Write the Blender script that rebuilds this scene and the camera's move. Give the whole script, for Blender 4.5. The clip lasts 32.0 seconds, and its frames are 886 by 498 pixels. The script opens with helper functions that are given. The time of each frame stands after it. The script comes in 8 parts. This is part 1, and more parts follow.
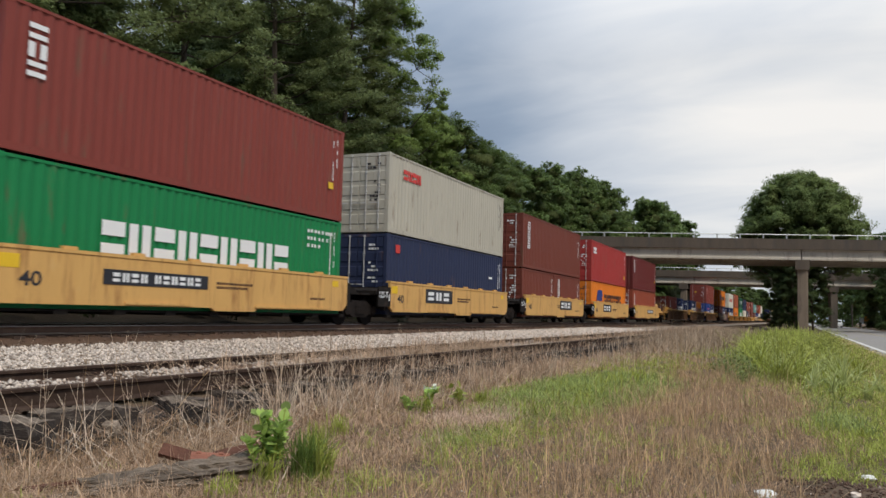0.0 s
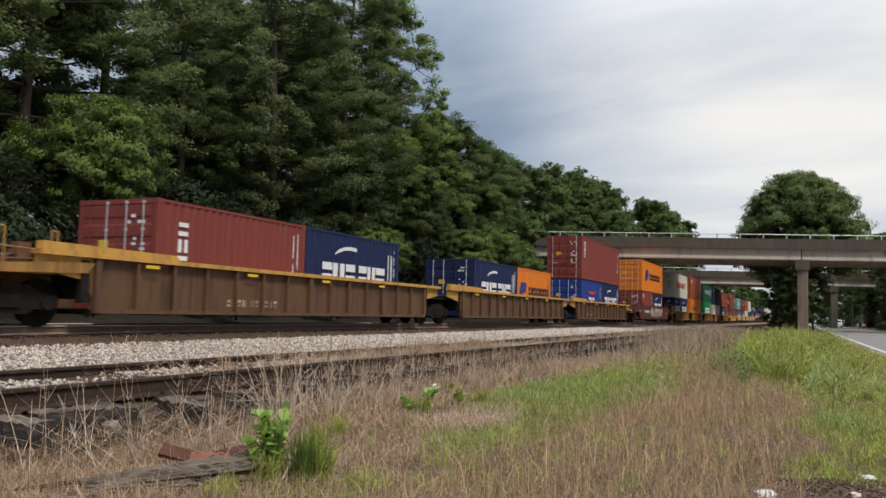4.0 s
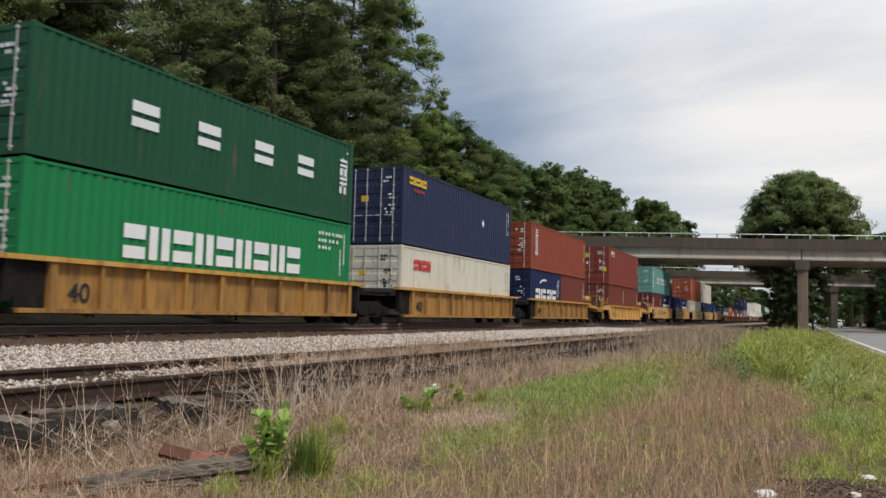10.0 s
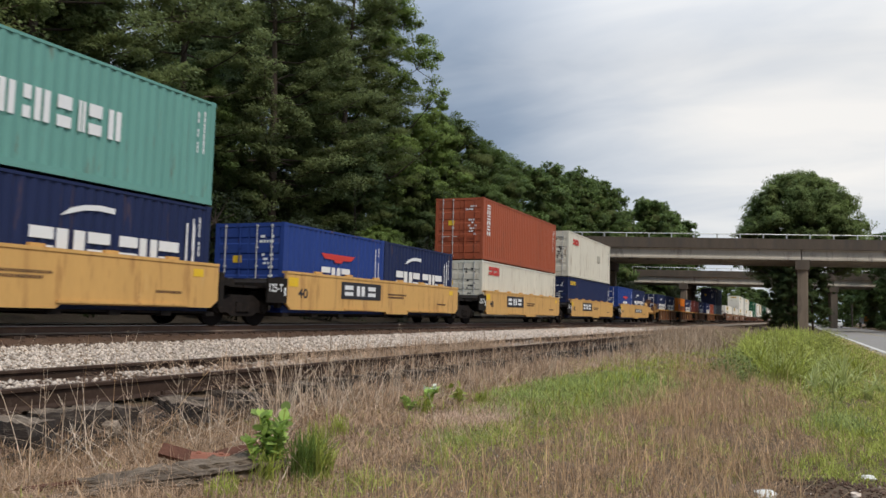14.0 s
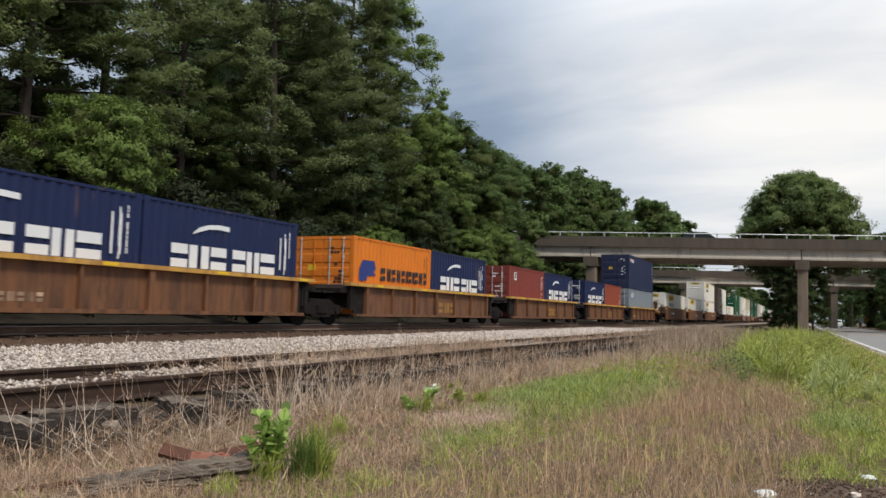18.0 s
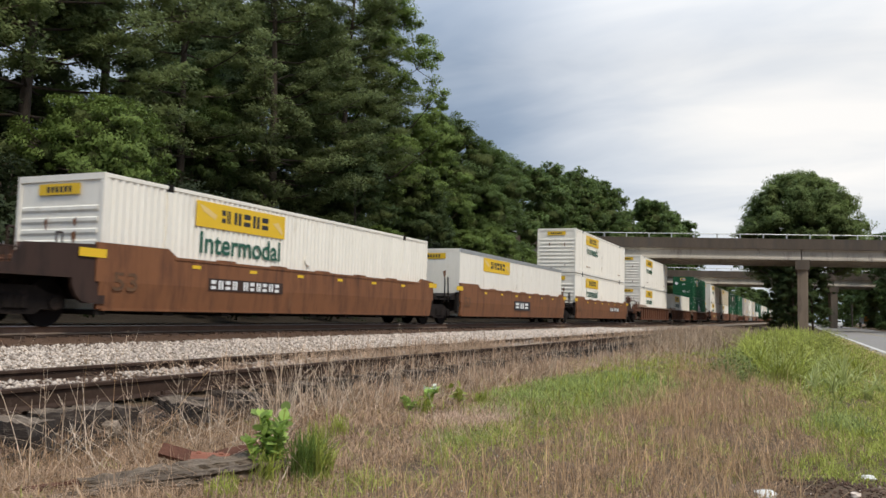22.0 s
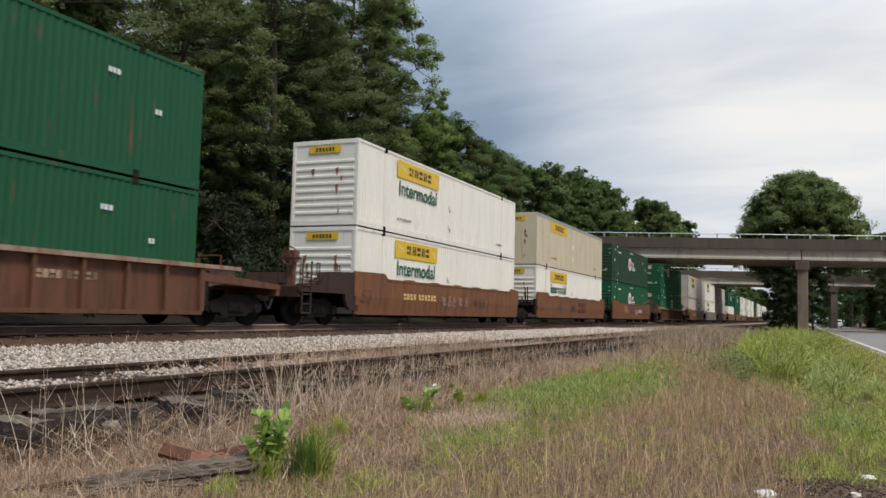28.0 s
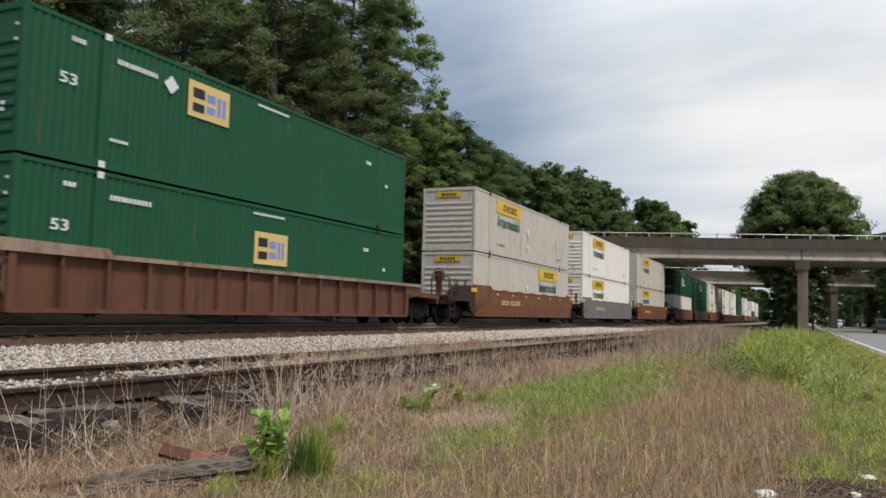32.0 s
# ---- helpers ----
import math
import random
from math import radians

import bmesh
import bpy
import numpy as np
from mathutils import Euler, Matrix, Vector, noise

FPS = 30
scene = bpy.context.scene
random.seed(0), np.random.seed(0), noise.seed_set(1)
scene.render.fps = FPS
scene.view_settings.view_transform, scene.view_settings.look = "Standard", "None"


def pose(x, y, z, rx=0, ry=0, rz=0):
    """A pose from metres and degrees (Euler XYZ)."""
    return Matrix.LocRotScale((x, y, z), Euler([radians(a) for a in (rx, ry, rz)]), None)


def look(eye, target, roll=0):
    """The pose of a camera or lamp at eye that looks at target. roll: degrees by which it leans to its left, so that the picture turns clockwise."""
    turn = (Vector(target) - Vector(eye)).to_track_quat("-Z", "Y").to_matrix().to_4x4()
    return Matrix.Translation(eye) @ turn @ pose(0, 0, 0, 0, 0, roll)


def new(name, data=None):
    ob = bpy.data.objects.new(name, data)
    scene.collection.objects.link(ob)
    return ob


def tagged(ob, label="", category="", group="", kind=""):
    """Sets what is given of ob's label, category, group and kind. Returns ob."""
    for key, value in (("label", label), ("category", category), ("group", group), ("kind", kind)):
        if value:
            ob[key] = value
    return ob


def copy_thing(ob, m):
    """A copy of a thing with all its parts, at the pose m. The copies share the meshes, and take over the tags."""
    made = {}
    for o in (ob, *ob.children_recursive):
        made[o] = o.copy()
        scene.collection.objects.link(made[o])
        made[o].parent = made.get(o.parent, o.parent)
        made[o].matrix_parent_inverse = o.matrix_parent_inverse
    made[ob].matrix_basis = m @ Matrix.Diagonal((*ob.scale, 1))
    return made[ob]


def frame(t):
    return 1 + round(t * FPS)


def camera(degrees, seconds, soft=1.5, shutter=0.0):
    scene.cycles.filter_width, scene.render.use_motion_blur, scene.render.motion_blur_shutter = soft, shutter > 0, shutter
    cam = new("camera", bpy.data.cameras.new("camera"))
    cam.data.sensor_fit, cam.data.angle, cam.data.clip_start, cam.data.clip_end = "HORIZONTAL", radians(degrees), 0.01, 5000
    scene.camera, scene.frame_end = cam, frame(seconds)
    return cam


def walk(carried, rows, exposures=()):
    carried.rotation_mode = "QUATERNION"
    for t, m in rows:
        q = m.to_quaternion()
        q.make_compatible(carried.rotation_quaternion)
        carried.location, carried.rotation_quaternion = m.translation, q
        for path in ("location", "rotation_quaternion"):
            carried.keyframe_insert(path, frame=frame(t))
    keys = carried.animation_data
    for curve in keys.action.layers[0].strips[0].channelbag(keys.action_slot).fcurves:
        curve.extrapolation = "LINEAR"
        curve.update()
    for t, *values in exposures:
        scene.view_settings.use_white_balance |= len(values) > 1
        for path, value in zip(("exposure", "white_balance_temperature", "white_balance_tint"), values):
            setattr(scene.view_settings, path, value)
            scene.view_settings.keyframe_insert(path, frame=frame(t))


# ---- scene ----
# The track runs along +x, z = 0 is the top of the main rails, y grows to the left.
EYE = (0.0, 0.0, 0.47)
TRACK_Y = 14.668
cam = camera(57.60, 32.0, soft=1.5, shutter=0.12)
CAM_YAW, CAM_PITCH = radians(23.944), radians(4.502)
CAM_WAY = Vector((math.cos(CAM_YAW) * math.cos(CAM_PITCH), math.sin(CAM_YAW) * math.cos(CAM_PITCH), math.sin(CAM_PITCH)))
CAM_POSE = look(EYE, Vector(EYE) + CAM_WAY * 10, 1.452)
walk(cam, [(0.0, CAM_POSE), (32.0, CAM_POSE)], exposures=[(t, s, 6680 if t < 26 else 6580, 11) for t, s in ((0.0, -0.06), (3.0, -0.06), (6.0, 0.0), (7.0, 0.06), (9.0, 0.0), (10.0, -0.06), (13.0, -0.08), (14.5, -0.02), (17.0, 0.0), (19.0, 0.08), (21.0, 0.08), (23.0, 0.04), (25.0, -0.09), (27.0, -0.05), (30.0, -0.14), (32.0, -0.04))])


# ---- world and sun ----
def node(nt, kind, **inputs):
    n = nt.nodes.new(kind)
    for k, v in inputs.items():
        n.inputs[k.replace("_", " ")].default_value = v
    return n


def ramp(nt, stops, interp="LINEAR"):
    r = nt.nodes.new("ShaderNodeValToRGB")
    r.color_ramp.interpolation = interp
    while len(r.color_ramp.elements) < len(stops):
        r.color_ramp.elements.new(0.5)
    for e, (p, c) in zip(r.color_ramp.elements, stops):
        e.position, e.color = p, (*c, 1.0)
    return r


def math_node(nt, op, a=None, b=None, clamp=False):
    n = nt.nodes.new("ShaderNodeMath")
    n.operation, n.use_clamp = op, clamp
    for i, v in enumerate((a, b)):
        if v is None:
            continue
        if isinstance(v, (int, float)):
            n.inputs[i].default_value = v
        else:
            nt.links.new(v, n.inputs[i])
    return n.outputs[0]


SUN_ELEV, SUN_AZ = radians(53), radians(-118)  # measured from +x towards +y


def build_world():
    w = bpy.data.worlds.new("overcast_sky")
    scene.world = w
    w.use_nodes = True
    nt = w.node_tree
    nt.nodes.clear()
    L = nt.links.new
    tc = nt.nodes.new("ShaderNodeTexCoord")
    sep = nt.nodes.new("ShaderNodeSeparateXYZ")
    L(tc.outputs["Generated"], sep.inputs[0])
    zc = math_node(nt, "MAXIMUM", sep.outputs[2], 0.0)
    den = math_node(nt, "ADD", zc, 0.22)
    px, py = math_node(nt, "DIVIDE", sep.outputs[0], den), math_node(nt, "DIVIDE", sep.outputs[1], den)
    comb = nt.nodes.new("ShaderNodeCombineXYZ")
    L(px, comb.inputs[0]), L(py, comb.inputs[1])
    mp = nt.nodes.new("ShaderNodeMapping")
    mp.inputs["Location"].default_value = (0.35, 1.7, 0.0)
    mp.inputs["Rotation"].default_value = (0, 0, radians(14))
    mp.inputs["Scale"].default_value = (1.0, 0.62, 1.0)
    L(comb.outputs[0], mp.inputs["Vector"])
    n1 = node(nt, "ShaderNodeTexNoise", Scale=1.15, Detail=5.0, Roughness=0.5, Distortion=0.3)
    L(mp.outputs[0], n1.inputs["Vector"])
    mq = nt.nodes.new("ShaderNodeMapping")
    mq.inputs["Location"].default_value = (3.1, 0.4, 0.0)
    mq.inputs["Rotation"].default_value = (0, 0, radians(-24))
    mq.inputs["Scale"].default_value = (1.5, 0.7, 1.0)
    L(comb.outputs[0], mq.inputs["Vector"])
    n2 = node(nt, "ShaderNodeTexNoise", Scale=2.6, Detail=4.0, Roughness=0.55, Distortion=0.6)
    L(mq.outputs[0], n2.inputs["Vector"])
    cloud = math_node(nt, "ADD", math_node(nt, "MULTIPLY", math_node(nt, "SUBTRACT", n1.outputs[0], 0.5), 0.85), math_node(nt, "MULTIPLY", math_node(nt, "SUBTRACT", n2.outputs[0], 0.5), 0.32))
    # thin bright cloud towards the open end of the line, and paler sky near the horizon
    glow = nt.nodes.new("ShaderNodeVectorMath")
    glow.operation = "DOT_PRODUCT"
    L(tc.outputs["Generated"], glow.inputs[0])
    glow.inputs[1].default_value = Vector((0.93, -0.03, 0.33)).normalized()
    gl = nt.nodes.new("ShaderNodeMapRange")
    gl.interpolation_type = "SMOOTHSTEP"
    gl.inputs["From Min"].default_value, gl.inputs["From Max"].default_value = 0.915, 1.0
    gl.inputs["To Min"].default_value, gl.inputs["To Max"].default_value = 0.0, 0.54
    L(glow.outputs["Value"], gl.inputs["Value"])
    hz = nt.nodes.new("ShaderNodeMapRange")
    hz.inputs["From Min"].default_value, hz.inputs["From Max"].default_value = 0.05, 0.34
    hz.inputs["To Min"].default_value, hz.inputs["To Max"].default_value = 0.11, 0.0
    L(sep.outputs[2], hz.inputs["Value"])
    tot = math_node(nt, "ADD", math_node(nt, "ADD", cloud, 0.35), math_node(nt, "ADD", gl.outputs[0], hz.outputs[0]))
    cr = ramp(nt, [(0.15, (0.19, 0.262, 0.385)), (0.36, (0.305, 0.39, 0.515)), (0.52, (0.465, 0.54, 0.645)), (0.70, (0.65, 0.71, 0.785)), (0.86, (0.83, 0.86, 0.885)), (1.0, (0.97, 0.97, 0.955))])
    L(tot, cr.inputs[0])
    sky = nt.nodes.new("ShaderNodeTexSky")
    sky.sky_type = "NISHITA"
    sky.sun_disc = False
    sky.sun_elevation, sky.sun_rotation = SUN_ELEV, math.pi / 2 - SUN_AZ
    mx = nt.nodes.new("ShaderNodeMix")
    mx.data_type = "RGBA"
    mx.inputs[0].default_value = 0.06
    skm = nt.nodes.new("ShaderNodeVectorMath")
    skm.operation = "SCALE"
    skm.inputs["Scale"].default_value = 0.1
    L(sky.outputs[0], skm.inputs[0])
    L(cr.outputs[0], mx.inputs[6]), L(skm.outputs[0], mx.inputs[7])
    # an overcast dome grows brighter towards the zenith
    zen = nt.nodes.new("ShaderNodeMapRange")
    zen.inputs["From Min"].default_value, zen.inputs["From Max"].default_value = 0.30, 0.95
    zen.inputs["To Min"].default_value, zen.inputs["To Max"].default_value = 1.0, 2.6
    L(sep.outputs[2], zen.inputs["Value"])
    bg = nt.nodes.new("ShaderNodeBackground")
    L(mx.outputs[2], bg.inputs[0]), L(zen.outputs[0], bg.inputs[1])
    out = nt.nodes.new("ShaderNodeOutputWorld")
    L(bg.outputs[0], out.inputs[0])


build_world()
sun = new("sun", bpy.data.lights.new("sun", "SUN"))
sun.data.energy, sun.data.angle, sun.data.color = 2.35, radians(14), (1.0, 0.945, 0.845)
sun.matrix_world = look(Vector((math.cos(SUN_AZ) * math.cos(SUN_ELEV), math.sin(SUN_AZ) * math.cos(SUN_ELEV), math.sin(SUN_ELEV))) * 50, (0, 0, 0))


# ---- materials ----
def surf(name, c, rough=0.6, metal=0.0, var=0.25, scale=1.5, fine=30.0, stretch=(1, 1, 1), bump=0.15, bump_scale=60.0,
         dirt=None, dirt_amt=0.0, dirt_scale=0.8, runs=None, runs_amt=0.0, scuff=None, rnd=0.0, island=0.0, spec=0.5, trans=0.0, bump_dist=0.01):
    m = bpy.data.materials.new(name)
    m.use_nodes = True
    nt = m.node_tree
    L = nt.links.new
    b = nt.nodes["Principled BSDF"]
    b.inputs["Roughness"].default_value, b.inputs["Metallic"].default_value = rough, metal
    b.inputs["Specular IOR Level"].default_value = spec
    tc = nt.nodes.new("ShaderNodeTexCoord")
    info = nt.nodes.new("ShaderNodeObjectInfo")
    off = nt.nodes.new("ShaderNodeVectorMath")
    off.operation = "MULTIPLY_ADD"
    off.inputs[1].default_value = stretch
    r3 = nt.nodes.new("ShaderNodeCombineXYZ")
    rv = math_node(nt, "MULTIPLY", info.outputs["Random"], 37.0)
    L(rv, r3.inputs[0]), L(rv, r3.inputs[1])
    L(tc.outputs["Object"], off.inputs[0]), L(r3.outputs[0], off.inputs[2])
    n1 = node(nt, "ShaderNodeTexNoise", Scale=scale, Detail=4.0, Roughness=0.6)
    n2 = node(nt, "ShaderNodeTexNoise", Scale=fine, Detail=3.0, Roughness=0.6)
    L(off.outputs[0], n1.inputs["Vector"]), L(off.outputs[0], n2.inputs["Vector"])
    v = math_node(nt, "ADD", math_node(nt, "MULTIPLY", math_node(nt, "SUBTRACT", n1.outputs[0], 0.5), 2.2 * var),
                  math_node(nt, "MULTIPLY", math_node(nt, "SUBTRACT", n2.outputs[0], 0.5), 1.2 * var))
    if rnd:
        v = math_node(nt, "ADD", v, math_node(nt, "MULTIPLY", math_node(nt, "SUBTRACT", info.outputs["Random"], 0.5), 2 * rnd))
    if island:
        g = nt.nodes.new("ShaderNodeNewGeometry")
        v = math_node(nt, "ADD", v, math_node(nt, "MULTIPLY", math_node(nt, "SUBTRACT", g.outputs["Random Per Island"], 0.5), 2 * island))
    k = math_node(nt, "MAXIMUM", math_node(nt, "ADD", v, 1.0), 0.15)
    sc = nt.nodes.new("ShaderNodeVectorMath")
    sc.operation = "SCALE"
    sc.inputs[0].default_value = c
    L(k, sc.inputs["Scale"])
    col = sc.outputs[0]
    if dirt is not None:
        nd = node(nt, "ShaderNodeTexNoise", Scale=dirt_scale, Detail=6.0, Roughness=0.68)
        L(off.outputs[0], nd.inputs["Vector"])
        mr = nt.nodes.new("ShaderNodeMapRange")
        mr.inputs["From Min"].default_value, mr.inputs["From Max"].default_value = 0.62 - 0.3 * dirt_amt, 0.78 - 0.15 * dirt_amt
        L(nd.outputs[0], mr.inputs["Value"])
        mx = nt.nodes.new("ShaderNodeMix")
        mx.data_type = "RGBA"
        L(mr.outputs[0], mx.inputs[0])
        L(col, mx.inputs[6])
        mx.inputs[7].default_value = (*dirt, 1)
        col = mx.outputs[2]
    for tint, amount, size, squash in ((runs, runs_amt, 3.4, (1.6, 1.6, 0.16)), (scuff, 0.22, 1.1, (0.7, 0.7, 1.6))):
        if tint is None:
            continue
        way = nt.nodes.new("ShaderNodeVectorMath")
        way.operation = "MULTIPLY"
        way.inputs[1].default_value = squash
        L(off.outputs[0], way.inputs[0])
        nd = node(nt, "ShaderNodeTexNoise", Scale=size, Detail=7.0, Roughness=0.72)
        L(way.outputs[0], nd.inputs["Vector"])
        mr = nt.nodes.new("ShaderNodeMapRange")
        mr.inputs["From Min"].default_value, mr.inputs["From Max"].default_value = 0.66 - 0.24 * amount, 0.82 - 0.18 * amount
        mr.inputs["To Max"].default_value = 0.8
        L(nd.outputs[0], mr.inputs["Value"])
        mx = nt.nodes.new("ShaderNodeMix")
        mx.data_type = "RGBA"
        L(mr.outputs[0], mx.inputs[0])
        L(col, mx.inputs[6])
        mx.inputs[7].default_value = (*tint, 1)
        col = mx.outputs[2]
    L(col, b.inputs["Base Color"])
    if bump:
        bn = node(nt, "ShaderNodeTexNoise", Scale=bump_scale, Detail=4.0)
        L(off.outputs[0], bn.inputs["Vector"])
        bp = nt.nodes.new("ShaderNodeBump")
        bp.inputs["Strength"].default_value, bp.inputs["Distance"].default_value = bump, bump_dist
        L(bn.outputs[0], bp.inputs["Height"]), L(bp.outputs[0], b.inputs["Normal"])
    if trans:
        tr = nt.nodes.new("ShaderNodeBsdfTranslucent")
        L(col, tr.inputs[0])
        ms = nt.nodes.new("ShaderNodeMixShader")
        ms.inputs[0].default_value = trans
        L(b.outputs[0], ms.inputs[1]), L(tr.outputs[0], ms.inputs[2])
        L(ms.outputs[0], nt.nodes["Material Output"].inputs[0])
    return m


def paint(name, c, dirt=(0.16, 0.09, 0.06), amt=0.15, rough=0.5, runs=(0.13, 0.06, 0.035), runs_amt=0.12, scuff=None):
    """Weathered container paint with vertical streaks, rust runs and scuffs."""
    return surf(name, c, rough, var=0.12, scale=0.9, fine=14, stretch=(2.2, 2.2, 0.35), bump=0.05, bump_scale=20, dirt=dirt, dirt_amt=amt, dirt_scale=1.6, spec=0.16, runs=runs, runs_amt=runs_amt, scuff=scuff)


